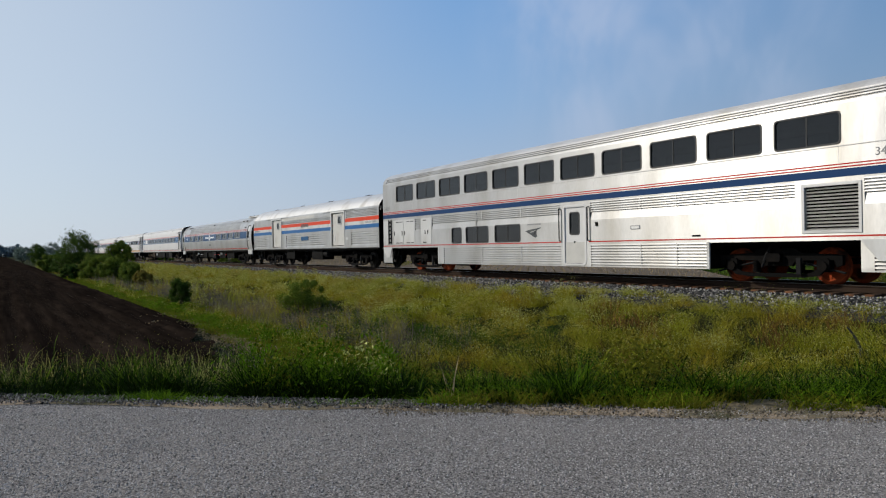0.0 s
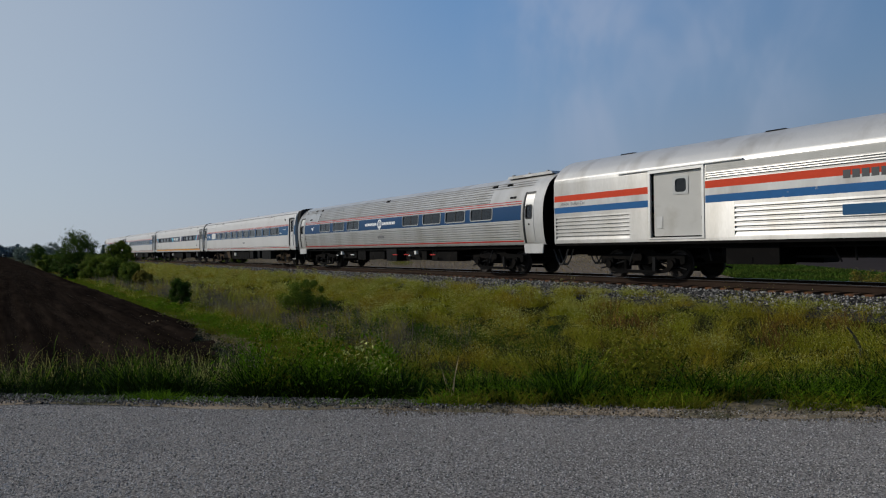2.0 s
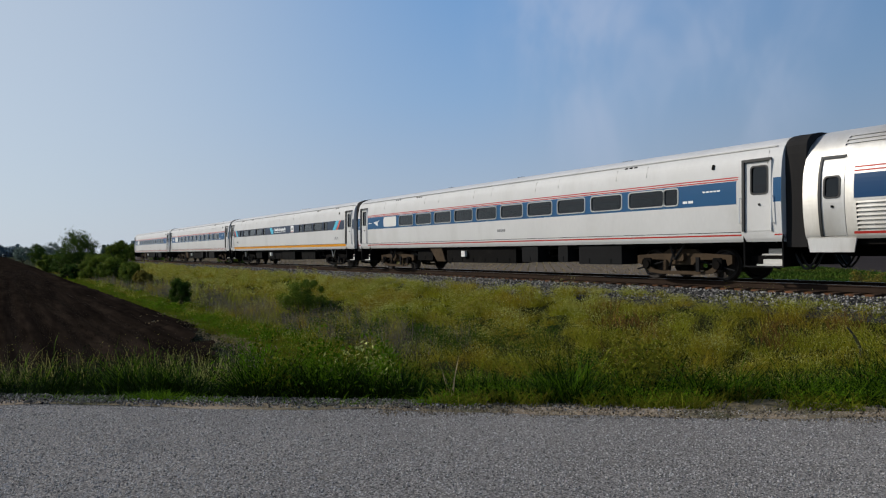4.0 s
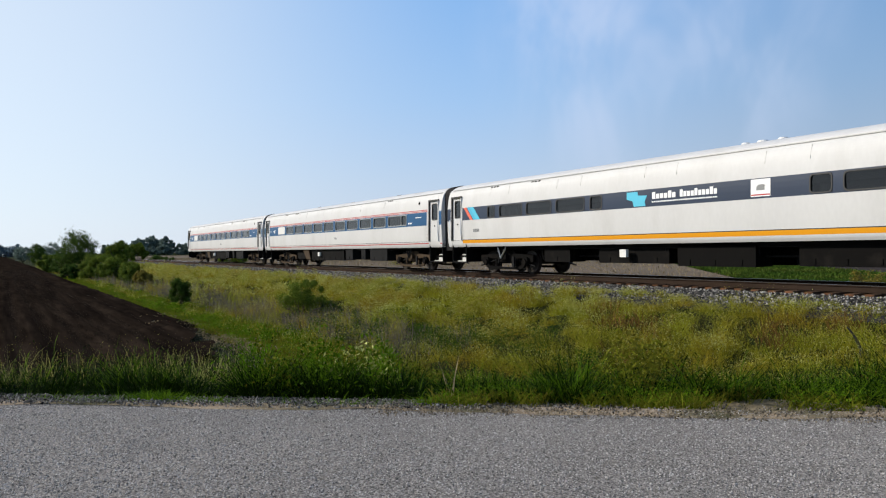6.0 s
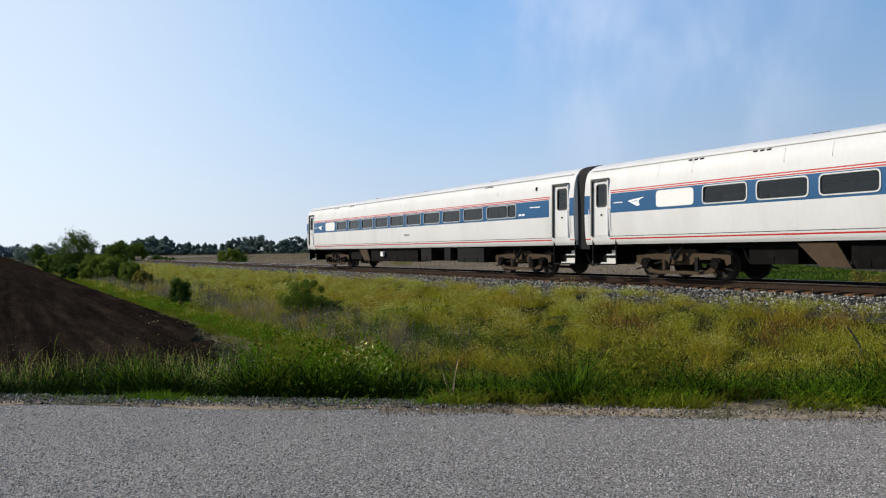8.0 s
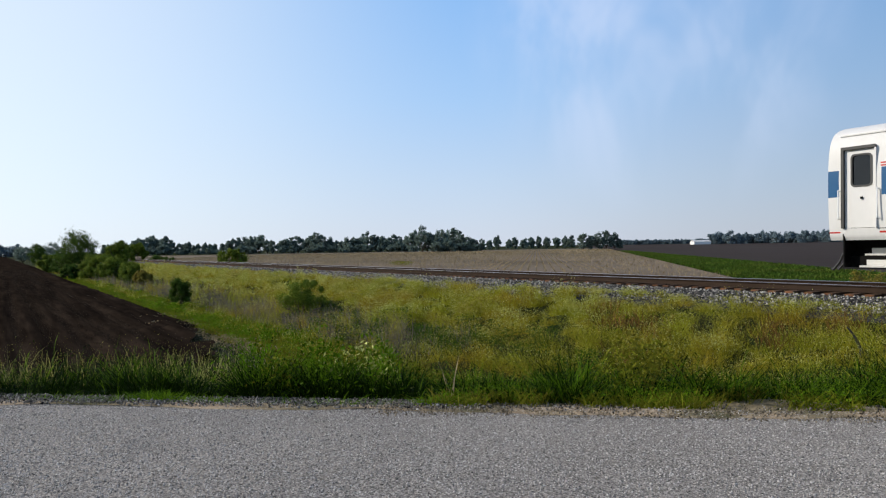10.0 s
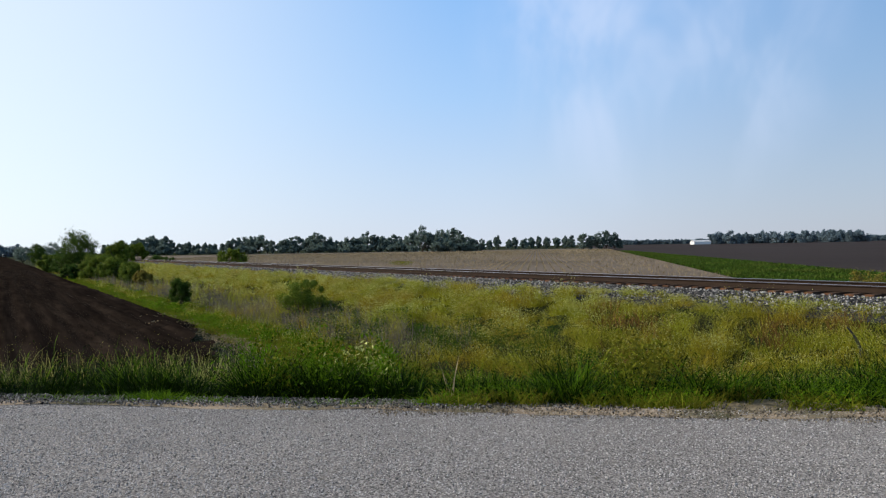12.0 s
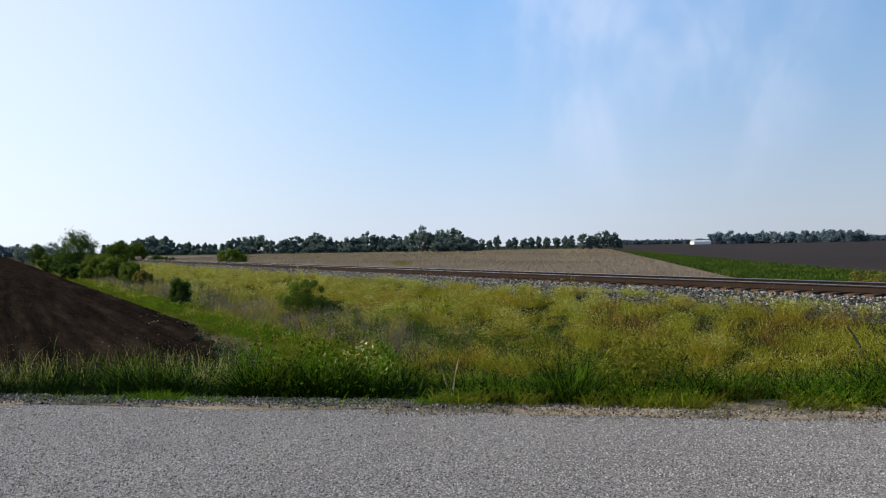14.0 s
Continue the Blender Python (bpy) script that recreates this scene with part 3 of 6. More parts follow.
def build_track():
    track = tagged(new("railway_track"), "single railway track of rusty rails on wooden sleepers", "railway track", kind="structure")
    track.matrix_basis = Matrix.Translation((N.x * TRACK, N.y * TRACK, RAIL_Z)) @ pose(0, 0, 0, 0, 0, math.degrees(math.atan2(U.y, U.x)))
    prof = [(-0.07, -0.172), (0.07, -0.172), (0.07, -0.16), (0.012, -0.14), (0.009, -0.045), (0.036, -0.035), (0.036, -0.008), (0.028, 0.0), (-0.028, 0.0),
            (-0.036, -0.008), (-0.036, -0.035), (-0.009, -0.045), (-0.012, -0.14), (-0.07, -0.16)]
    for y in (-0.7535, 0.7535):
        mb = Mesh()
        k = len(prof)
        xs = [-900.0, -120.0, 60.0, 260.0]
        mb.add([(x, y + a, b) for x in xs for a, b in prof], [])
        for i in range(len(xs) - 1):
            for j in range(k):
                top = 1 if prof[j][1] >= -0.008 and prof[(j + 1) % k][1] >= -0.008 else 0
                mb.f.append((i * k + j, (i + 1) * k + j, (i + 1) * k + (j + 1) % k, i * k + (j + 1) % k))
                mb.m.append(top)
        part("rail", mb, [RAIL_RUST, RAIL_TOP], track, "rust-brown rail with a worn bright top")
    rng = random.Random(3)
    tie = Mesh().box(-0.115, 0.115, -1.3, 1.3, -0.36, -0.176)
    tie = tie.data("sleeper", TIE_WOOD)
    plate = Mesh()
    for y in (-0.7535, 0.7535):
        plate.box(-0.09, 0.09, y - 0.17, y + 0.17, -0.176, -0.168)
        for dx in (-0.05, 0.05):
            plate.box(dx - 0.012, dx + 0.012, y - 0.1, y - 0.075, -0.168, -0.15)
            plate.box(dx - 0.012, dx + 0.012, y + 0.075, y + 0.1, -0.168, -0.15)
    plate = plate.data("tie_plate", RAIL_RUST)
    for i in range(150):
        x = 10.0 - 0.5 * i
        t = part("sleeper", tie, None, track, at=pose(x + rng.uniform(-0.03, 0.03), rng.uniform(-0.05, 0.05), rng.uniform(-0.012, 0.004), 0, 0, rng.uniform(-1, 1)))
        part("tie_plate", plate, None, t)
    rest = Mesh()
    for i in range(1300):
        x = -65.0 - 0.5 * i
        if i >= 1000:
            x = 10.5 + 0.5 * (i - 1000)
        rest.box(x - 0.115, x + 0.115, -1.3, 1.3, -0.36, -0.176)
    tagged(part("far_sleepers", rest, TIE_WOOD, track), kind="stuff")


# ---- plants ----
def blades(name, x, y, z, height, width, lean, mat, label, cat, rng, bend=0.35, way=None, fine=True):
    """Grass blades: tapering strips that bend over, rooted at x, y, z; way is the heading they droop in."""
    n = len(x)
    a = rng.uniform(0, 2 * np.pi, n)
    dx, dy = np.cos(a), np.sin(a)
    la = rng.uniform(0, 2 * np.pi, n) if way is None else way + rng.normal(0, 0.8, n)
    lx, ly = np.cos(la) * lean, np.sin(la) * lean
    tw = rng.uniform(0.5, 1.6, n) * bend
    pts = []
    for t, w in ((0.0, 0.8), (0.5, 1.0), (0.85, 0.6), (1.0, 0.0)) if fine else ((0.0, 0.8), (0.6, 1.0), (1.0, 0.0)):
        off = (t + tw * t * t)
        cx, cy = x + lx * height * off, y + ly * height * off
        cz = z + height * (t - 0.35 * tw * t * t * t - 0.3 * lean * tw * t * t)
        if w > 0:
            pts.append(np.stack([cx - dx * width * w / 2, cy - dy * width * w / 2, cz], 1))
            pts.append(np.stack([cx + dx * width * w / 2, cy + dy * width * w / 2, cz], 1))
        else:
            pts.append(np.stack([cx, cy, cz], 1))
    v = np.stack(pts, 1)
    f = np.array([(0, 1, 3), (0, 3, 2), (2, 3, 5), (2, 5, 4), (4, 5, 6)] if fine else [(0, 1, 3), (0, 3, 2), (2, 3, 4)])
    f = (f[None] + v.shape[1] * np.arange(n)[:, None, None]).reshape(-1, 3)
    return tagged(new(name, array_mesh(name, v.reshape(-1, 3), f, mat)), label, cat, kind="stuff")


def flecks(name, x, y, z, size, mat, label, cat, rng):
    """Small leaves and seed husks, turned every way."""
    n = len(x)
    a = rng.normal(size=(n, 3))
    a[:, 2] += 0.5
    a /= np.linalg.norm(a, axis=1, keepdims=True)
    b = np.cross(a, rng.normal(size=(n, 3)))
    b /= np.linalg.norm(b, axis=1, keepdims=True) + 1e-6
    p, sz = np.stack([x, y, z], 1), size[:, None]
    v = np.stack([p - a * sz, p + b * sz * 0.35, p + a * sz, p - b * sz * 0.35], 1)
    f = (np.array([(0, 1, 2), (0, 2, 3)])[None] + 4 * np.arange(n)[:, None, None]).reshape(-1, 3)
    return tagged(new(name, array_mesh(name, v.reshape(-1, 3), f, mat)), label, cat, kind="stuff")


CLUMP = {}


def clumped(rng, n, lo, hi, spread_by, clumps):
    """Points in a rectangle that gather round clump centres."""
    c = np.stack([rng.uniform(lo[0], hi[0], clumps), rng.uniform(lo[1], hi[1], clumps)], 1)
    who = rng.integers(0, clumps, n)
    p = c[who] + rng.normal(0, spread_by, (n, 2))
    CLUMP["size"] = rng.uniform(0.5, 1.5, clumps)[who]
    CLUMP["way"] = np.arctan2(p[:, 1] - c[who][:, 1], p[:, 0] - c[who][:, 0])
    CLUMP["pick"] = rng.random(clumps)[who]
    CLUMP["out"] = np.exp(-0.5 * ((p - c[who]) ** 2).sum(1) / (1.3 * spread_by) ** 2)
    return p[:, 0], p[:, 1]


def road_xy(r, m):
    return r * ROAD_DIR.x + m * ROAD_OUT.x, r * ROAD_DIR.y + m * ROAD_OUT.y


def build_grass():
    rng = np.random.default_rng(11)
    # embankment: brome in drooping tussocks, coarser with distance
    for s0, s1, n, w, cl, wide in ((-14, 14, 135000, 0.0055, 1150, 0.15), (-34, -14, 125000, 0.008, 720, 0.18), (-75, -34, 70000, 0.015, 900, 0.22), (-170, -75, 40000, 0.034, 1200, 0.3)):
        s, q = clumped(rng, n, (s0, 2.2), (s1, 12.4), wide, cl)
        big, way, out, pick = CLUMP["size"], CLUMP["way"], CLUMP["out"], CLUMP["pick"]
        x, y = from_sq(s, q)
        m = x * ROAD_OUT.x + y * ROAD_OUT.y
        dry = (q > 8.6) & (s < -10) & (s > -40)
        ok = (q > np.interp(s, [-22, -13], [2.86, 2.4]) + 0.12 * np.sin(s * 1.3)) & (m > 8.4) & (rng.random(n) < np.where(q > 10.8, 0.25, np.where(dry, 0.6, 1.0)))
        s, q, x, y, big, way, out, pick = s[ok], q[ok], x[ok], y[ok], big[ok], way[ok], out[ok], pick[ok]
        drift = np.sin(0.9 * s + 0.8 * q + 1.5 * np.sin(0.5 * q)) + 0.7 * np.sin(2.3 * s - 1.1 * q)
        hgt = rng.uniform(0.18, 0.40, len(x)) * np.clip(1.0 + 0.2 * drift, 0.4, 1.6) * big * (0.35 + 0.9 * out) * np.clip((q - 2.1) / 1.6, 0.35, 1.0)
        z = ground_z(x, y)
        # blades droop outwards from the middle of each tussock, and a little down the slope
        way = way + math.atan2(U.y, U.x)
        way = np.arctan2(np.sin(way) - 0.5 * N.y, np.cos(way) - 0.5 * N.x)
        lean = rng.uniform(0.15, 0.75, len(x))
        blades("embankment_grass", x, y, z - 0.02, hgt, np.full(len(x), w), lean, GRASS_OLIVE, "olive brome grass covering the railway embankment", "grass", rng, bend=0.55, way=way, fine=s1 > 0)
        for rep in range(2):
            k = rng.random(len(x)) < np.where(pick > 0.4, 1.0, 0.3)
            d = rng.normal(0, 0.04, (k.sum(), 2))
            top = hgt[k] * rng.uniform(0.6, 1.15, k.sum())
            flecks("grass_seed_heads", x[k] + d[:, 0] + np.cos(way[k]) * lean[k] * top, y[k] + d[:, 1] + np.sin(way[k]) * lean[k] * top, z[k] + top, w * rng.uniform(1.4, 3.2, k.sum()), SEED_HEAD if rep else GRASS_OLIVE, "pale drooping seed heads of the embankment grass", "grass", rng)
    # grass on the far side of the track and along the waterway
    s, q = rng.uniform(-120, 10, 30000), -rng.uniform(3.3, 5.2, 30000)
    x, y = from_sq(s, q)
    blades("trackside_grass", x, y, ground_z(x, y), rng.uniform(0.08, 0.22, len(x)), np.full(len(x), 0.03), rng.uniform(0.1, 0.5, len(x)), GRASS_OLIVE, "short grass beyond the track", "grass", rng, fine=False)
    t = 26 + 190 * rng.random(60000) ** 1.7
    w = rng.uniform(0, 1, len(t))
    x = (9.1 + 0.205 * t) * (1 - w) + (20.3 + 0.165 * t) * w
    ok = to_sq(x, t)[1] < -6.0
    x, y = x[ok], t[ok]
    blades("waterway_grass", x, y, ground_z(x, y), rng.uniform(0.12, 0.4, len(x)), np.full(len(x), 0.09), rng.uniform(0.1, 0.6, len(x)), GRASS_MID, "bright green grass along a field waterway", "grass", rng, fine=False)
    # tall lush grass on the road bank, in arching clumps
    n = 150000
    r, m = clumped(rng, n, (-13, 7.2), (13, 10.2), 0.13, 620)
    x, y = road_xy(r, m)
    edge = np.where(r > -1.0, 6.72 + 0.15 * np.sin(2.1 * r), 7.42 + 0.08 * np.sin(1.7 * r) + 0.05 * np.sin(4.9 * r))
    ok = (m > edge) & ((r < -1.0) | (rng.random(n) < 0.6))
    r, m, x, y = r[ok], m[ok], x[ok], y[ok]
    big, way, out = CLUMP["size"][ok], CLUMP["way"][ok], CLUMP["out"][ok]
    hgt = rng.uniform(0.45, 1.0, len(x)) * (0.7 + 0.3 * big) * (0.6 + 0.45 * out) * (0.95 + 0.12 * np.sin(1.9 * r) + 0.10 * np.sin(5.3 * r)) * np.where(r > -1.0, np.clip(0.40 + (m - 6.8) * 0.50, 0.3, 1.0), 1.0)
    hgt *= np.where(r < -1.0, 0.98, 1.05)
    z = ground_z(x, y)
    blades("tall_roadside_grass", x, y, z - 0.02, hgt, rng.uniform(0.005, 0.012, len(x)), rng.uniform(0.05, 0.6, len(x)), GRASS_SHADED, "tall lush green grass on the road bank", "grass", rng, bend=0.8, way=way)
    # sunlit tips as bright blades: raised on the left bank, sparse in its hollow
    k = rng.random(len(x)) < np.where(r < -3.9, 0.08, np.where(r < -1.8, 0.20, np.where(r < -1.0, 0.03, 0.9)))
    up = np.where(r[k] < -1.0, 0.55, 0.1) * hgt[k]
    blades("bright_roadside_grass", x[k], y[k], z[k] + up, (hgt[k] - 0.8 * up) * rng.uniform(0.8, 1.1, k.sum()), rng.uniform(0.004, 0.009, k.sum()), rng.uniform(0.1, 0.7, k.sum()), GRASS_BRIGHT, "bright green blades as sunlit tips of the roadside grass", "grass", rng, bend=0.9, way=way[k])
    # small leaves and husks that break up the outline of the blades
    k = rng.random(len(x)) < 0.45
    d = rng.normal(0, 0.06, (k.sum(), 2))
    flecks("roadside_leaves", x[k] + d[:, 0], y[k] + d[:, 1], z[k] + hgt[k] * rng.uniform(0.3, 1.0, k.sum()), rng.uniform(0.006, 0.022, k.sum()), GRASS_SHADED, "small leaves among the tall roadside grass", "grass", rng)
    # broad-leaved weeds among it
    for r0, m0, rad, n, mt in ((-2.6, 7.9, 0.22, 900, GRASS_BRIGHT), (-3.4, 8.1, 0.30, 1100, GRASS_BRIGHT), (-1.8, 7.8, 0.16, 650, GRASS_BRIGHT), (-2.9, 7.6, 0.1, 350, GRASS_YOUNG), (-2.3, 7.65, 0.1, 300, GRASS_BRIGHT), (0.85, 7.9, 0.30, 1800, GRASS_YOUNG), (-2.15, 8.2, 0.4, 450, SEED_HEAD), (1.2, 8.2, 0.3, 1300, GRASS_YOUNG)):
        rr, m2 = rng.normal(r0, rad, n), rng.normal(m0, 0.25, n)
        x2, y2 = road_xy(rr, m2)
        flecks("broadleaf_weeds", x2, y2, ground_z(x2, y2) + 0.85 * rng.random(n) ** 0.6 * np.exp(-((rr - r0) / rad) ** 2 * 0.4) + 0.1, rng.uniform(0.014, 0.042, n), mt, "leafy weeds growing in the roadside grass", "weeds", rng)
    # low weeds that creep onto the verge
    n = 9000
    r, m = clumped(rng, n, (-0.95, 6.66), (11, 7.4), 0.10, 55)
    ok = m > 6.5
    x, y = road_xy(r[ok], m[ok])
    blades("verge_grass", x, y, ground_z(x, y), rng.uniform(0.06, 0.26, len(x)), rng.uniform(0.005, 0.011, len(x)), rng.uniform(0.2, 0.9, len(x)), GRASS_YOUNG, "yellow-green weeds creeping over the gravel verge", "grass", rng, bend=0.6)
    n2 = len(x)
    flecks("verge_weeds", x, y, ground_z(x, y) + 0.2 * rng.random(n2), rng.uniform(0.008, 0.022, n2), GRASS_BRIGHT, "small-leaved weeds on the verge", "weeds", rng)
    for r0, m0, n, sr in ((-3.95, 6.75, 1100, 0.15), (-3.25, 6.6, 120, 0.05), (-1.0, 6.75, 500, 0.12), (-4.6, 6.55, 200, 0.4), (-3.2, 6.5, 140, 0.5), (-1.7, 6.5, 220, 0.45)):
        r, m = rng.normal(r0, sr, n), rng.normal(m0, 0.05, n)
        x, y = road_xy(r, m)
        blades("gravel_weed", x, y, ground_z(x, y), rng.uniform(0.05, 0.19, n), np.full(n, 0.009), rng.uniform(0.3, 1.1, n), GRASS_BRIGHT, "low green weed tuft growing in the gravel", "weed", rng, bend=0.6)
    # standing stubble in rows
    n = 90000
    t = 26 + 300 * rng.random(n) ** 1.9
    row = rng.integers(-160, 60, n)
    x = row * 0.76 + 0.13 * t + rng.normal(0, 0.05, n)
    ok = (to_sq(x, t)[1] < -5.4) & (x < 8.6 + 0.205 * t)
    x, y = x[ok], t[ok]
    blades("crop_stubble", x, y, ground_z(x, y) + 0.04, rng.uniform(0.1, 0.3, len(x)), 0.0006 * y + 0.01, rng.uniform(0.1, 0.5, len(x)), STRAW, "rows of pale cut crop stubble", "stubble", rng, fine=False)
    # ditch bottom: fresh green growth
    for s0, s1, n, wd in ((-34, -8, 42000, 0.014), (-90, -34, 26000, 0.028)):
        s, q = clumped(rng, n, (s0, 11.0), (s1, 13.0), 0.14, 1000)
        x, y = from_sq(s, q)
        m = x * ROAD_OUT.x + y * ROAD_OUT.y
        ok = m > 9.2
        x, y = x[ok], y[ok]
        blades("ditch_grass", x, y, ground_z(x, y), rng.uniform(0.05, 0.26, len(x)), np.full(len(x), wd), rng.uniform(0.2, 0.9, len(x)), GRASS_YOUNG, "fresh yellow-green growth in the ditch", "grass", rng, bend=0.5, fine=False)
        n2 = len(x)
        flecks("ditch_weeds", x, y, ground_z(x, y) + 0.2 * rng.random(n2) ** 1.5, wd * rng.uniform(0.8, 2.2, n2), GRASS_BRIGHT, "small-leaved green weeds in the ditch", "weeds", rng)
    # dry stems of last year's weeds at the foot of the embankment
    for s0, s1, q0, q1, n, w in ((-27, -14, 9.0, 11.2, 4000, 0.007), (-48, -27, 8.8, 11.2, 3800, 0.011), (-80, -48, 8.9, 11.4, 2600, 0.020)):
        s, q = clumped(rng, n, (s0, q0), (s1, q1), 0.22, 110)
        x, y = from_sq(s, q)
        ok = (x * ROAD_OUT.x + y * ROAD_OUT.y) > 10.2
        x, y = x[ok], y[ok]
        blades("dry_weeds", x, y, ground_z(x, y), rng.uniform(0.15, 0.75, len(x)) * CLUMP["size"][ok], np.full(len(x), w), rng.uniform(0.0, 0.5, len(x)), DRY_STEM, "standing grey-brown stems of last year's weeds", "weeds", rng, bend=0.2, fine=False)
    # reddish dock in the embankment grass
    s, q = clumped(rng, 1500, (-16, 4.0), (4, 8.5), 0.25, 20)
    x, y = from_sq(s, q)
    blades("dock_weeds", x, y, ground_z(x, y), rng.uniform(0.25, 0.5, len(x)), np.full(len(x), 0.014), rng.uniform(0.1, 0.5, len(x)), RUST_WEED, "reddish-brown dock among the embankment grass", "weeds", rng)
    # darker broad-leaved patches at the foot of the slope and in the ditch
    for s0, q0, ss, sq, n, hh, mt, lf in ((-17.5, 9.8, 2.2, 0.6, 9000, 0.62, GRASS_MID, 0.024), (-13.5, 9.2, 1.8, 0.7, 8000, 0.6, GRASS_MID, 0.022), (-20.5, 12.0, 1.6, 0.5, 3500, 0.45, GRASS_BRIGHT, 0.03), (-24.5, 12.3, 1.8, 0.4, 2500, 0.4, GRASS_BRIGHT, 0.03),
                                          (-33, 12.2, 3.0, 0.5, 2500, 0.5, GRASS_BRIGHT, 0.04), (-19.0, 13.0, 2.0, 0.4, 1500, 0.2, STRAW, 0.03), (-26.5, 13.2, 2.0, 0.4, 1200, 0.2, STRAW, 0.035)):
        hub = rng.normal(0, 1, (26, 2))
        k = rng.integers(0, 26, n)
        s, q = s0 + ss * hub[k, 0] + rng.normal(0, 0.14, n), q0 + sq * hub[k, 1] + rng.normal(0, 0.12, n)
        x, y = from_sq(s, q)
        flecks("foot_weeds", x, y, ground_z(x, y) + hh * rng.random(n) ** 0.8 * (0.5 + 0.5 * rng.random(26))[k], lf * rng.uniform(0.6, 1.5, n), mt, "leafy weeds in patches at the foot of the embankment", "weeds", rng)
    # straw and trash on the edge of the ploughed field
    s, q = -9 - 45 * rng.random(3000) ** 1.5, rng.normal(13.6, 0.5, 3000)
    x, y = from_sq(s, q)
    ok = (x * ROAD_OUT.x + y * ROAD_OUT.y) > 10.0
    x, y = x[ok], y[ok]
    flecks("field_straw", x, y, ground_z(x, y) + 0.05 + 0.06 * rng.random(len(x)), rng.uniform(0.012, 0.04, len(x)), DRY_STEM, "brown straw and leaves along the field edge", "straw", rng)
    # single tall dead stalks
    for r0, m0, hh, n in ((-1.0, 7.15, 0.42, 4), (-0.95, 7.2, 0.34, 3)):
        x, y = road_xy(rng.normal(r0, 0.03, n), rng.normal(m0, 0.03, n))
        blades("dead_stalks", x, y, ground_z(x, y), np.full(n, hh) * rng.uniform(0.8, 1.25, n), np.full(n, 0.010), rng.uniform(0.1, 0.5, n), STRAW, "bleached dead stalks at the roadside", "weeds", rng, bend=0.2)
    # grass and straw at the edge of the ploughed field
    r, m = clumped(rng, 1600, (-13, 8.6), (-3.2, 9.8), 0.2, 130)
    x, y = road_xy(r, m)
    hgt = rng.uniform(0.6, 1.2, len(x))
    blades("field_edge_grass", x, y, ground_z(x, y), hgt, np.full(len(x), 0.005), rng.uniform(0.05, 0.35, len(x)), SEED_HEAD, "thin flowering grass along the field edge", "grass", rng, bend=0.5)
    for rep in range(3):
        d = rng.normal(0, 0.05, (len(x), 2))
        flecks("field_edge_heads", x + d[:, 0], y + d[:, 1], ground_z(x, y) + hgt * rng.uniform(0.72, 0.98, len(x)), rng.uniform(0.004, 0.010, len(x)), GRASS_YOUNG if rep else SEED_HEAD, "loose pale heads of the flowering grass", "grass", rng)


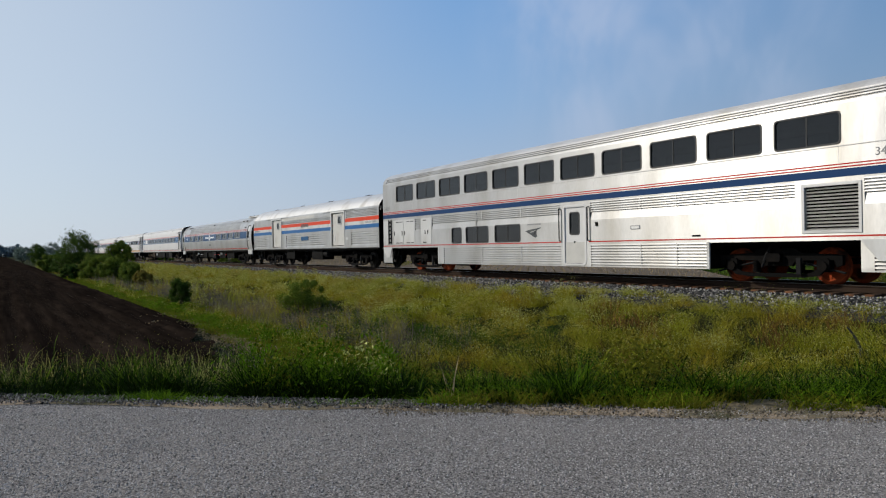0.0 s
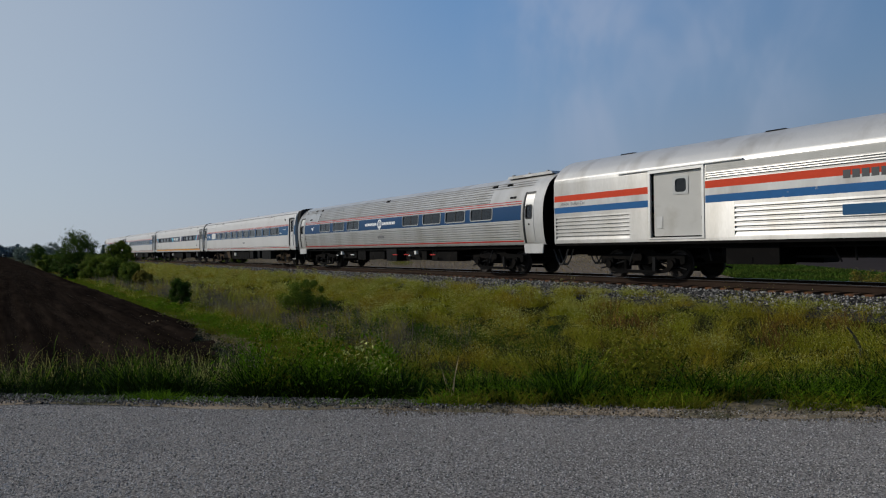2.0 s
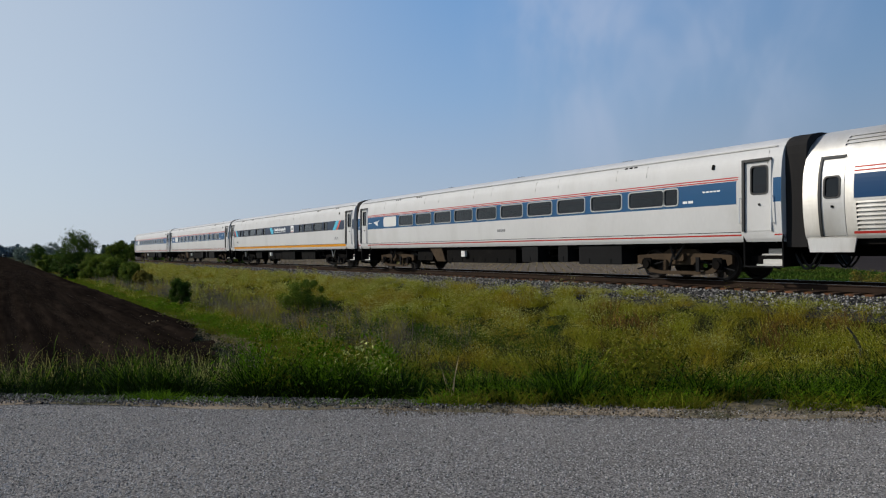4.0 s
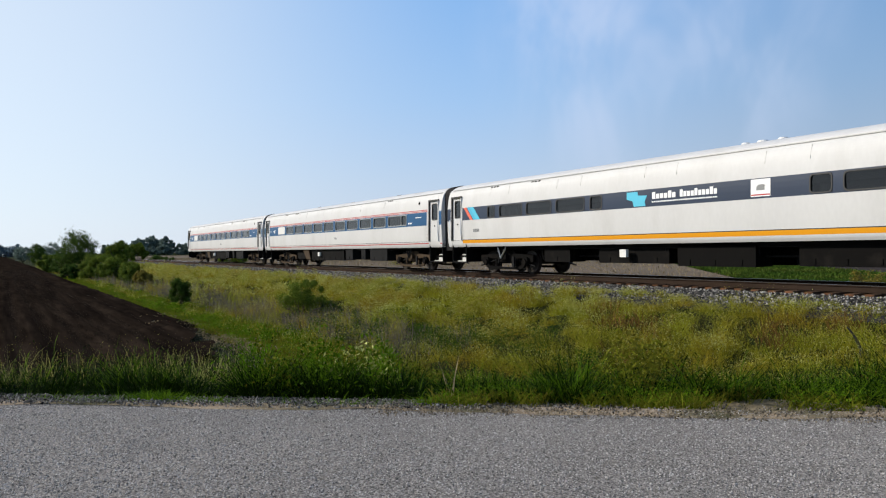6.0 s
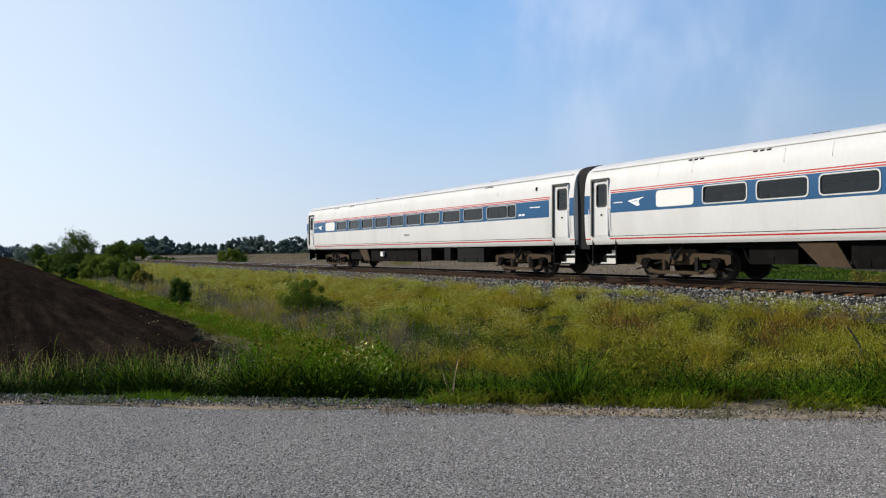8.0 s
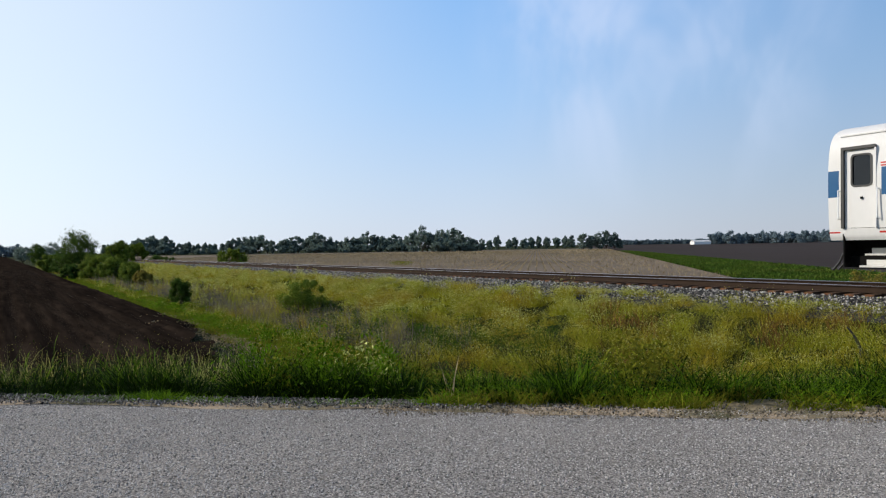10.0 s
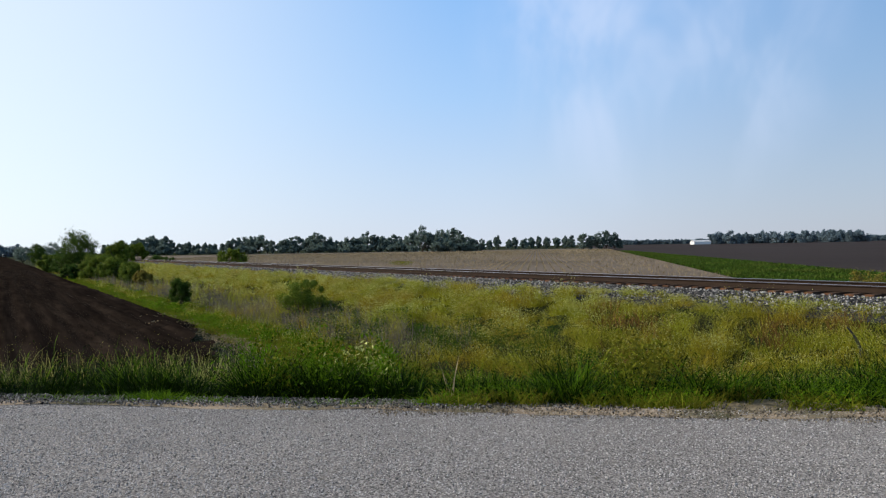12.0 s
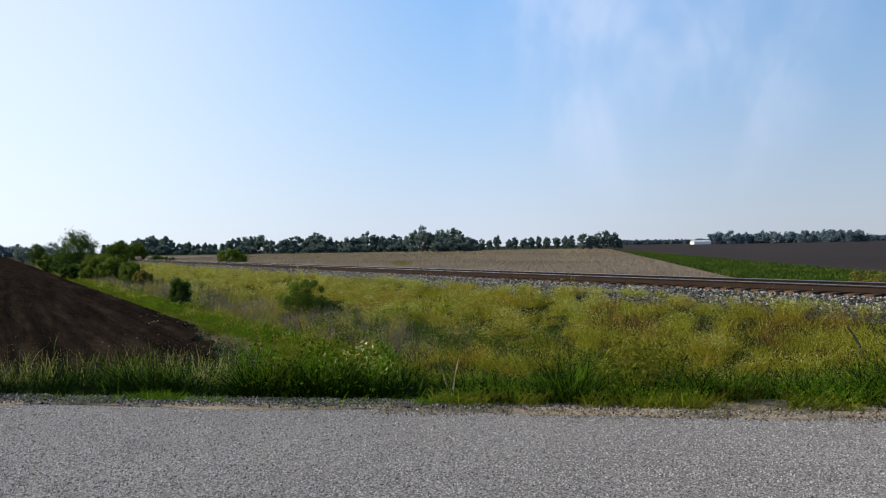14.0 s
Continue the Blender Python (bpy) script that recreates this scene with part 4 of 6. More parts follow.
def shrub(name, x, y, height, width, leaf, label, cat, seed, leaves=4000, leaf_size=0.05, trunk=0.25, stems=5, sink=0.0, group="", lobes=0):
    """A tapered trunk that forks into limbs, with clumps of small leaves round the limb ends."""
    rng = np.random.default_rng(seed)
    z0 = float(ground_z(x, y)) - sink
    thing = tagged(new(name), label, cat, group)
    thing.matrix_basis = pose(x, y, z0)
    wood, tips = Mesh(), []
    r0 = max(0.02, 0.022 * height)
    base = Vector((0, 0, -0.1))
    fork = Vector((rng.normal(0, 0.03 * width), rng.normal(0, 0.03 * width), trunk * height))
    wood.tube(base, fork, r0, 7, r2=r0 * 0.75)
    for i in range(stems):
        a = 2 * math.pi * (i + rng.uniform(-0.3, 0.3)) / stems
        reach = rng.uniform(0.18, 0.36) * width
        mid = fork + Vector((math.cos(a) * reach * 0.6, math.sin(a) * reach * 0.6, rng.uniform(0.15, 0.35) * height))
        wood.tube(fork, mid, r0 * 0.55, 6, r2=r0 * 0.35)
        for j in range(3):
            b = a + rng.uniform(-0.9, 0.9)
            e = mid + Vector((math.cos(b) * reach * rng.uniform(0.3, 1.0), math.sin(b) * reach * rng.uniform(0.3, 1.0), rng.uniform(-0.12, 0.34) * height))
            e.z = min(max(e.z, 0.12 * height), 0.95 * height)
            wood.tube(mid, e, r0 * 0.3, 5, r2=r0 * 0.12)
            tips.append(e)
            tips.append((mid + e) / 2)
    tips.append(fork + Vector((0, 0, 0.62 * height)))
    part("trunk", wood, BARK, thing)
    d = rng.normal(size=(leaves, 3))
    d /= np.linalg.norm(d, axis=1, keepdims=True)
    if lobes:
        # a full crown: rounded lobes about an upright oval, leaves lying on them like shingles
        o = rng.normal(size=(lobes, 3))
        o *= (rng.random(lobes) ** 0.33 / np.linalg.norm(o, axis=1))[:, None]
        low = trunk * height
        c = o * np.array([0.36 * width, 0.36 * width, 0.40 * (height - low)]) + np.array([0, 0, low + 0.46 * (height - low)])
        c[:, :2] *= np.clip(1.25 - 0.5 * c[:, 2:] / height, 0.5, 1.2)
        size = rng.uniform(0.06, 0.17, lobes) * min(width, height)
        who = rng.integers(0, lobes, leaves)
        p = c[who] + d * (size[who] * (0.4 + 0.5 * rng.random(leaves) + 0.5 * rng.random(leaves) ** 6))[:, None]
        a = np.cross(d, rng.normal(size=(leaves, 3))) + 0.7 * rng.normal(size=(leaves, 3))
    else:
        tip = np.array([tuple(t) for t in tips])
        rad = width * rng.uniform(0.07, 0.24, leaves) * rng.uniform(0.6, 1.3, leaves)
        p = tip[rng.integers(0, len(tip), leaves)] + d * (rad * rng.random(leaves) ** 0.55)[:, None] * np.array([1, 1, 0.85])
        a = rng.normal(size=(leaves, 3))
    p[:, 2] = np.clip(p[:, 2], 0.02 * height, 1.02 * height)
    a /= np.linalg.norm(a, axis=1, keepdims=True) + 1e-6
    b = np.cross(a, d)
    b /= np.linalg.norm(b, axis=1, keepdims=True) + 1e-6
    sz = leaf_size * rng.uniform(0.6, 1.4, leaves)[:, None]
    v = np.stack([p - a * sz, p + b * sz * 0.45, p + a * sz, p - b * sz * 0.45], 1)
    f = (np.array([(0, 1, 2), (0, 2, 3)])[None] + 4 * np.arange(leaves)[:, None, None]).reshape(-1, 3)
    part("crown", array_mesh("crown", v.reshape(-1, 3), f, leaf), None, thing)
    return thing


def far_spot(px, depth):
    """A spot at a depth from the camera, by its sideways slope."""
    return (px - 784.0) / 1271.1 * depth, depth


def build_plants():
    # shrubs on the embankment and in the ditch
    x, y = far_spot(318, 31.0)
    shrub("small_tree", x, y, 1.65, 1.25, LEAF_DARK, "small dark green tree standing in the ditch", "tree", 21, 11000, 0.032, trunk=0.2, lobes=46)
    x, y = far_spot(536, 25.0)
    shrub("bush", x, y, 1.85, 2.3, LEAF_LIGHT, "green bush on the slope of the embankment", "bush", 22, 12000, 0.03, trunk=0.03, stems=7, sink=0.2, lobes=50)
    x, y = far_spot(583, 25.4)
    shrub("bush", x, y, 0.85, 1.2, LEAF_DARK, "low green bush on the slope of the embankment", "bush", 23, 6000, 0.03, trunk=0.03, stems=6, sink=0.15, lobes=30)
    x, y = far_spot(412, 105.0)
    shrub("bush", x, y, 3.3, 6.2, LEAF_LIGHT, "round green bush beside the railway track", "bush", 24, 12000, 0.09, trunk=0.02, stems=9, sink=0.2, lobes=60)
    # unseen bush, added beyond the left edge of view to shade the roadside grass
    x, y = road_xy(-8.3, 8.0)
    shrub("bush", x, y, 1.9, 2.2, LEAF_DARK, "dense green bush added out of view to shade the road bank", "bush", 48, 9000, 0.03, trunk=0.03, stems=7, sink=0.1, lobes=40)
    # hedgerow between field and embankment
    rows = ((140, 74, 5.4, 5.6, LEAF_DARK, 31), (110, 80, 2.5, 3.0, LEAF_DARK, 32), (178, 64, 3.0, 2.9, LEAF_LIGHT, 33), (198, 60, 2.5, 2.6, LEAF_LIGHT, 34),
            (230, 52, 2.1, 2.3, LEAF_LIGHT, 35), (212, 84, 3.8, 4.4, LEAF_LIGHT, 36), (88, 98, 2.8, 4.0, LEAF_LIGHT, 37), (66, 150, 5.4, 4.6, LEAF_DARK, 38),
            (95, 190, 5.6, 8.0, LEAF_FAR_HAZED, 39), (42, 230, 5.8, 9.0, LEAF_FAR_HAZED, 40), (160, 66, 2.6, 2.6, LEAF_LIGHT, 41), (242, 110, 3.0, 5.0, LEAF_LIGHT, 42), (124, 70, 1.8, 2.6, LEAF_DARK, 46), (252, 50, 1.3, 1.6, LEAF_YELLOW, 47))
    for px, dep, h, w, lf, sd in rows:
        x, y = far_spot(px, dep)
        tall = h > 5.0
        shrub("tree" if tall else "bush", x, y, h, w, lf, "bushy green tree in the hedgerow beside the field" if tall else "leafy bush in the hedgerow beside the field", "tree" if tall else "bush", sd,
              20000 if dep < 120 else 6000, 0.0007 * dep + 0.016, trunk=0.03, stems=8, group="hedgerow", lobes=80 if tall else 46)
    for px, dep, h, w, sd in ((275, 140, 2.0, 3.4, 43), (292, 140, 1.6, 2.6, 44)):
        x, y = far_spot(px, dep)
        shrub("bush", x, y, h, w, LEAF_DARK, "low dark bush beside the railway track", "bush", sd, 2500, 0.17, trunk=0.06)
    x, y = far_spot(1535, 33)
    shrub("bush", x, y, 1.1, 1.5, LEAF_YELLOW, "sparse yellowish bush in the field waterway", "bush", 45, 1500, 0.045, trunk=0.1, stems=8)
    build_tree_lines()


# far tree belt: bearing, and height of the trees there
BELT = [(186, 10.2), (200, 11.0), (225, 12.5), (242, 16.2), (270, 17.3), (300, 15.8), (318, 10.5), (345, 9.5), (380, 10.1), (405, 9.8), (418, 13.2), (432, 11.7), (452, 15.4), (468, 11.9), (490, 9.3), (512, 12.6), (545, 12.4), (562, 16.1), (580, 10.9), (600, 9.0), (625, 11.5), (645, 13.4), (662, 13.6), (680, 10.2), (700, 12.1), (716, 9.0), (735, 13.0), (752, 14.6), (768, 13.1), (785, 14.7), (802, 13.2), (822, 10.8), (838, 7.0), (858, 6.4)]


def build_tree_lines():
    """Single far trees, each of its own size."""
    rng = random.Random(9)
    belt = []
    bearing, tall = [a for a, _ in BELT], [b for _, b in BELT]
    px = 184.0
    while px < 858:
        dep = 520 if px < 400 else 420 if px < 600 else 400 if px < 725 else 350
        h = float(np.interp(px, bearing, tall)) * rng.uniform(0.86, 1.05)
        belt.append((px, dep * rng.uniform(0.98, 1.03), h, h * rng.uniform(0.5, 0.78)))
        if rng.random() < 0.75:
            belt.append((px + rng.uniform(2, 9), dep * 0.97, h * rng.uniform(0.3, 0.55), h * rng.uniform(0.5, 0.9)))
        px += rng.uniform(7, 13)
    # single trees in a row, then a last clump
    px = 866.0
    while px < 1020:
        belt.append((px, 450 * rng.uniform(0.98, 1.02), rng.uniform(7.2, 10.2), rng.uniform(4.6, 7.0)))
        px += rng.uniform(11, 20)
    for px, h, w in ((1032, 9.0, 6.5), (1046, 7.5, 6), (1060, 8.6, 7), (1074, 11.0, 6.5), (1087, 8.8, 6), (1096, 5.5, 5)):
        belt.append((px, 330, h, w))
    for i, (px, dep, h, w) in enumerate(belt):
        x, y = far_spot(px, dep)
        shrub("tree", x, y, h, w, LEAF_FAR_HAZED, "distant tree in a belt beyond the stubble field", "tree", 100 + i, 2600, 0.0011 * dep, trunk=0.05, stems=6, sink=0.04 * h, lobes=46, group="far tree belt")
    i = 0
    for lo, hi, dep, h0, h1 in ((1262, 1535, 900, 18, 23), (-60, 36, 700, 13, 20), (1100, 1262, 1700, 12, 17), (1535, 1640, 1400, 14, 18)):
        px = lo
        while px < hi:
            x, y = far_spot(px, dep + rng.uniform(-30, 30))
            h = rng.uniform(h0, h1)
            shrub("tree", x, y, h, h * rng.uniform(0.9, 1.3), LEAF_FARTHEST_HAZED, "far tree at the edge of a wood", "tree", 300 + i, 1800, 0.0013 * dep, trunk=0.03, stems=6, lobes=34, sink=0.2 * h, group="far wood")
            px += rng.uniform(8, 13) * 900 / dep
            i += 1
    # a white farm shed by the far wood
    x, y = far_spot(1240, 860)
    shed = tagged(new("farm_shed"), "long white farm shed beside the far wood", "shed")
    shed.matrix_basis = pose(x, y, float(ground_z(x, y)), 0, 0, 12)
    part("wall", Mesh().plate([(-11, 0), (11, 0), (11, 3.4), (-11, 3.4)], -4.5, 4.5), PALE_BOX, shed)
    part("roof", Mesh().add([(-11.4, -4.9, 3.4), (11.4, -4.9, 3.4), (11.4, 0, 5.2), (-11.4, 0, 5.2), (11.4, 4.9, 3.4), (-11.4, 4.9, 3.4)], [(0, 1, 2, 3), (3, 2, 4, 5), (0, 3, 5), (1, 4, 2), (0, 5, 4, 1)]), WHITE_PAINT, shed, "white metal roof")


def build_scraps():
    """A bent dark stick in the grass, and yellow weeds out in the stubble."""
    x, y = 7.0, 12.25
    z = float(ground_z(x, y))
    mb = Mesh()
    pts = [Vector((0.12, 0, 0.0)), Vector((0.08, 0, 0.16)), Vector((0.02, 0, 0.30)), Vector((-0.05, 0.01, 0.42)), Vector((-0.12, 0.02, 0.50))]
    for i, (a, b) in enumerate(zip(pts[:-1], pts[1:])):
        mb.tube(a, b, 0.026 - 0.003 * i, 7, r2=0.023 - 0.003 * i)
    ob = tagged(new("bent_stick", mb.data("bent_stick", RUBBER)), "bent dark stick standing in the embankment grass", "stick")
    ob.matrix_basis = pose(x, y, z)
    rng = np.random.default_rng(77)
    for cx, cy, n in ((-5.0, 92, 500), (-6.2, 95, 300), (-15.5, 96, 120)):
        xs, ys = rng.normal(cx, 0.6, n), rng.normal(cy, 1.5, n)
        flecks("field_weeds", xs, ys, ground_z(xs, ys) + rng.uniform(0, 0.55, n), np.full(n, 0.07), GRASS_YOUNG, "yellow-green weeds standing in the stubble", "weeds", rng)


build_scraps()
build_ground()
build_stones()
build_track()
build_grass()
build_plants()


# ---- the train ----
def fluted(z0, z1, pitch):
    """Heights and inward steps of horizontal ribs between z0 and z1."""
    n = max(1, round((z1 - z0) / pitch))
    p = (z1 - z0) / n
    rows = []
    for i in range(n):
        a = z0 + i * p
        rows += [(a + 0.04 * p, 0.042), (a + 0.38 * p, 0.042), (a + 0.44 * p, 0.0), (a + 0.86 * p, 0.004)]
    return rows


class Profile:
    """Half of a car's cross-section, from sill to roof ridge: (half width, height)."""

    def __init__(self, pts, soften=0):
        for _ in range(soften):
            cut = [pts[0]]
            for (ya, za), (yb, zb) in zip(pts[:-1], pts[1:]):
                cut += [(0.75 * ya + 0.25 * yb, 0.75 * za + 0.25 * zb), (0.25 * ya + 0.75 * yb, 0.25 * za + 0.75 * zb)]
            pts = cut + [pts[-1]]
        self.pts = pts
        self.z = [p[1] for p in pts]
        self.y = [p[0] for p in pts]

    def at(self, z):
        return float(np.interp(z, self.z, self.y))


def shell(mesh, prof, z0, z1, x0, x1, side, cuts=(), zones=(), ribs=(), extra=(), base=0):
    """A car side or roof: the profile drawn out from x0 to x1 with openings cut through, paint zones and ribs.
    cuts: (xa, xb, za, zb). zones: (za, zb, xa, xb, material). ribs: (za, zb, xa, xb, pitch)."""
    xs = sorted({x0, x1} | {v for c in (*cuts, *ribs) for v in c[:2] if x0 < v < x1} | {v for c in zones for v in c[2:4] if x0 < v < x1}
                | {v for c in ribs for v in c[2:4] if x0 < v < x1})
    xs = sorted(v for v in {round(v, 4) for v in xs} if x0 - 1e-6 <= v <= x1 + 1e-6)
    for xa, xb in zip(xs[:-1], xs[1:]):
        xm = (xa + xb) / 2
        rows = {z0: 0.0, z1: 0.0}
        for z in (*prof.z, *extra):
            if z0 < z < z1:
                rows[z] = 0.0
        for c in cuts:
            for z in c[2:4]:
                if z0 < z < z1:
                    rows[z] = 0.0
        for zo in zones:
            for z in zo[:2]:
                if z0 < z < z1:
                    rows[z] = 0.0
        for za, zb, ra, rb, pitch in ribs:
            if ra <= xm <= rb:
                rows = {z: d for z, d in rows.items() if not (za < z < zb)}
                rows.update({z: d for z, d in fluted(za, zb, pitch) if z0 < z < z1})
                for zo in zones:
                    for z in zo[:2]:
                        if za < z < zb:
                            rows[z] = 0.0
        zs = sorted(rows)
        for za, zb in zip(zs[:-1], zs[1:]):
            zm = (za + zb) / 2
            if any(c[0] < xm < c[1] and c[2] < zm < c[3] for c in cuts):
                continue
            mat = base
            for zo in zones:
                if zo[0] <= zm <= zo[1] and zo[2] <= xm <= zo[3]:
                    mat = zo[4]
            ya, yb = side * (prof.at(za) - rows[za]), side * (prof.at(zb) - rows[zb])
            f = (0, 1, 2, 3) if side < 0 else (3, 2, 1, 0)
            mesh.add([(xa, ya, za), (xb, ya, za), (xb, yb, zb), (xa, yb, zb)], [f], mat)


def end_wall(mesh, prof, x, way, door=True, mat=0):
    pts = [(-y, z) for y, z in prof.pts] + [(y, z) for y, z in reversed(prof.pts)]
    n = len(pts)
    mesh.add([(x, y, z) for y, z in pts], [tuple(range(n)) if way > 0 else tuple(range(n - 1, -1, -1))], mat)


def side_pose(prof, x, z, side, proud=0.0, tilt_span=0.5):
    """The pose of a piece lying on the car side: its own y points inwards."""
    t = math.atan2(prof.at(z - tilt_span / 2) - prof.at(z + tilt_span / 2), tilt_span)
    y = prof.at(z) + proud
    if side < 0:
        return Matrix.Translation((x, -y, z)) @ Matrix.Rotation(-t, 4, "X")
    return Matrix.Translation((x, y, z)) @ Matrix.Rotation(math.pi, 4, "Z") @ Matrix.Rotation(-t, 4, "X")


WINDOW_CACHE = {}


def add_window(car, prof, xa, xb, za, zb, side, frame_mat, r=0.1, rim=0.016, mullion=True, glass=None):
    """A window set into its opening: frame with round corners, and panes behind it."""
    w, h = round(xb - xa, 3), round(zb - za, 3)
    key = (w, h, frame_mat.name, r, rim, mullion)
    if key not in WINDOW_CACHE:
        fm = Mesh()
        outer = rounded(w + 0.036, h + 0.036, r + 0.012)
        inner = rounded(w - 2 * rim, h - 2 * rim, max(r - rim * 0.5, 0.02))
        fm.ring(outer, inner, -0.012, 0.05)
        cols = 2 if mullion else 1
        bar = None
        if mullion:
            bar = Mesh().box(-0.014, 0.014, 0.012, 0.05, -h / 2 + rim, h / 2 - rim).data("mullion", RUBBER)
        pw = (w - 2 * rim) / cols
        pane = Mesh().box(-pw / 2, pw / 2, 0.026, 0.034, -h / 2 + rim * 0.5, h / 2 - rim * 0.5).data("pane", GLASS)
        WINDOW_CACHE[key] = (fm.data("window", frame_mat), pane, bar, [(-pw / 2, pw / 2)[i] if mullion else 0.0 for i in range(cols)])
    fd, pd, bar, offs = WINDOW_CACHE[key]
    win = part("window", fd, None, car, at=side_pose(prof, (xa + xb) / 2, (za + zb) / 2, side, tilt_span=h))
    for o in offs:
        part("pane", pd, None, win, at=Matrix.Translation((o, 0, 0)))
    if bar:
        part("mullion", bar, None, win)
    return win


def add_panel(car, prof, name, xa, xb, za, zb, side, mat, proud=0.006, depth=0.03, label="", bevel=0.02):
    """A plain plate on the car side."""
    w, h = xb - xa, zb - za
    return part(name, Mesh().plate(rounded(w, h, min(bevel, w / 3, h / 3), 2), -proud, depth), mat, car, label, at=side_pose(prof, (xa + xb) / 2, (za + zb) / 2, side, tilt_span=h))


def add_bars(car, prof, name, xa, xb, z, h, count, side, mat, label, low=0.0):
    """A line of lettering as plain bars; low shortens the bars after the first, but for every fourth."""
    mb = Mesh()
    w = (xb - xa) / count
    for i in range(count):
        c = -(xb - xa) / 2 + (i + 0.5) * w
        mb.box(c - w * 0.40, c + w * 0.40, -0.004, 0.004, -h / 2, h / 2 - (low * h if i % 4 else 0.0))
    return part(name, mb, mat, car, label, at=side_pose(prof, (xa + xb) / 2, z, side, tilt_span=0.3))


def add_words(car, prof, words, x, z, h, side, mat, label):
    """A line of lettering that stands on the car side, centred on x."""
    cu = bpy.data.curves.new("lettering", "FONT")
    cu.body, cu.size, cu.extrude, cu.align_x, cu.align_y = words, h / 0.7, 0.002, "CENTER", "CENTER"
    cu.resolution_u = 2
    ob = bpy.data.objects.new("lettering", cu)
    me = bpy.data.meshes.new_from_object(ob)
    bpy.data.objects.remove(ob)
    me.materials.clear()
    me.materials.append(mat)
    return part("lettering", me, None, car, label, at=side_pose(prof, x, z, side, 0.003, tilt_span=0.3) @ Matrix.Rotation(math.pi / 2, 4, "X"))


def add_emblem(car, prof, x, z, w, side, mat):
    """Three swept bars, the railway's emblem, as plain shapes."""
    mb = Mesh()
    for i in range(3):
        xl, zl, xr, zr = -0.5 + 0.2 * i, 0.03 - 0.09 * i, 0.5 - 0.15 * i, 0.16 - 0.05 * i
        mb.plate([(xl * w, zl * w), ((xl + 0.3) * w, (zl + 0.055) * w), (xr * w, zr * w), ((xr - 0.09) * w, (zr - 0.05) * w), ((xl + 0.36) * w, (zl - 0.03) * w), ((xl + 0.22) * w, (zl - 0.09) * w)][::-1], -0.004, 0.004)
    return part("emblem", mb, mat, car, "three swept bars as an emblem", at=side_pose(prof, x, z, side, tilt_span=0.3))


def follow_side(ob, prof, zc):
    """Bends a flat piece, set upright at height zc, to the round side of the car."""
    bm = bmesh.new()
    bm.from_mesh(ob.data)
    for k in range(-7, 8):
        bmesh.ops.bisect_plane(bm, geom=bm.verts[:] + bm.edges[:] + bm.faces[:], plane_co=(0, 0, 0.14 * k), plane_no=(0, 0, 1))
    for v in bm.verts:
        v.co.y += prof.at(zc) - prof.at(zc + v.co.z)
    bm.to_mesh(ob.data)
    bm.free()


def add_door(car, prof, xa, xb, za, zb, side, mat, win=(0.5, 0.62, 0.42, 0.75), inset=0.05, rail=True, label="", trim=None, round_side=False):
    """A vestibule door in its recess, with a tall round-cornered window. win: middle (x, z as shares), width, height as share of the door."""
    w, h = xb - xa, zb - za
    body = Mesh()
    wx, wz = (win[0] - 0.5) * w, (win[1] - 0.5) * h
    ww, wh = win[2] * w, win[3]
    inner = [(wx + a, wz + b) for a, b in rounded(ww, wh, 0.09)]
    body.ring(rounded(w - 0.03, h - 0.02, 0.04), inner, inset, inset + 0.045)
    d = part("door", body, mat, car, label, at=side_pose(prof, (xa + xb) / 2, (za + zb) / 2, side, tilt_span=h * 0.6))
    part("door_window_frame", Mesh().ring([(wx + a, wz + b) for a, b in rounded(ww + 0.05, wh + 0.05, 0.1)], [(wx + a, wz + b) for a, b in rounded(ww - 0.03, wh - 0.03, 0.08)], inset - 0.012, inset + 0.02), RUBBER, d)
    part("door_pane", Mesh().box(wx - ww / 2, wx + ww / 2, inset + 0.022, inset + 0.03, wz - wh / 2, wz + wh / 2), GLASS, d)
    part("door_handle", Mesh().box(wx - 0.02, wx + 0.03, inset - 0.03, inset, -0.14 * h, -0.11 * h), UNDER, d)
    # bars at left and top only; in dark rubber they draw the recess shadow
    fr = Mesh().plate([(-w / 2 - 0.03, -h / 2), (-w / 2 + 0.035, -h / 2), (-w / 2 + 0.035, h / 2 - 0.03), (w / 2 + 0.01, h / 2 - 0.03), (w / 2 - 0.02, h / 2 + 0.04), (-w / 2 - 0.03, h / 2 + 0.04)], -0.014, inset + 0.05)
    part("door_frame", fr, trim or RUBBER, d)
    part("door_jamb", Mesh().box(w / 2 - 0.025, w / 2 + 0.012, -0.01, inset + 0.05, -h / 2, h / 2 - 0.03), mat, d)
    if round_side:
        d.matrix_basis = side_pose(Profile([(prof.at((za + zb) / 2), -9.0), (prof.at((za + zb) / 2), 9.0)]), (xa + xb) / 2, (za + zb) / 2, side)
        for ob in (d, *d.children):
            follow_side(ob, prof, (za + zb) / 2)
    if rail:
        for dx in (-w / 2 - 0.07, w / 2 + 0.05):
            hr = Mesh().tube((dx, -0.06, -h * 0.38), (dx, -0.06, -h * 0.02), 0.014, 6).tube((dx, -0.06, -h * 0.38), (dx, 0.01, -h * 0.38), 0.012, 6).tube((dx, -0.06, -h * 0.02), (dx, 0.01, -h * 0.02), 0.012, 6)
            part("grab_rail", hr, BRIGHT_METAL, d)
    return d


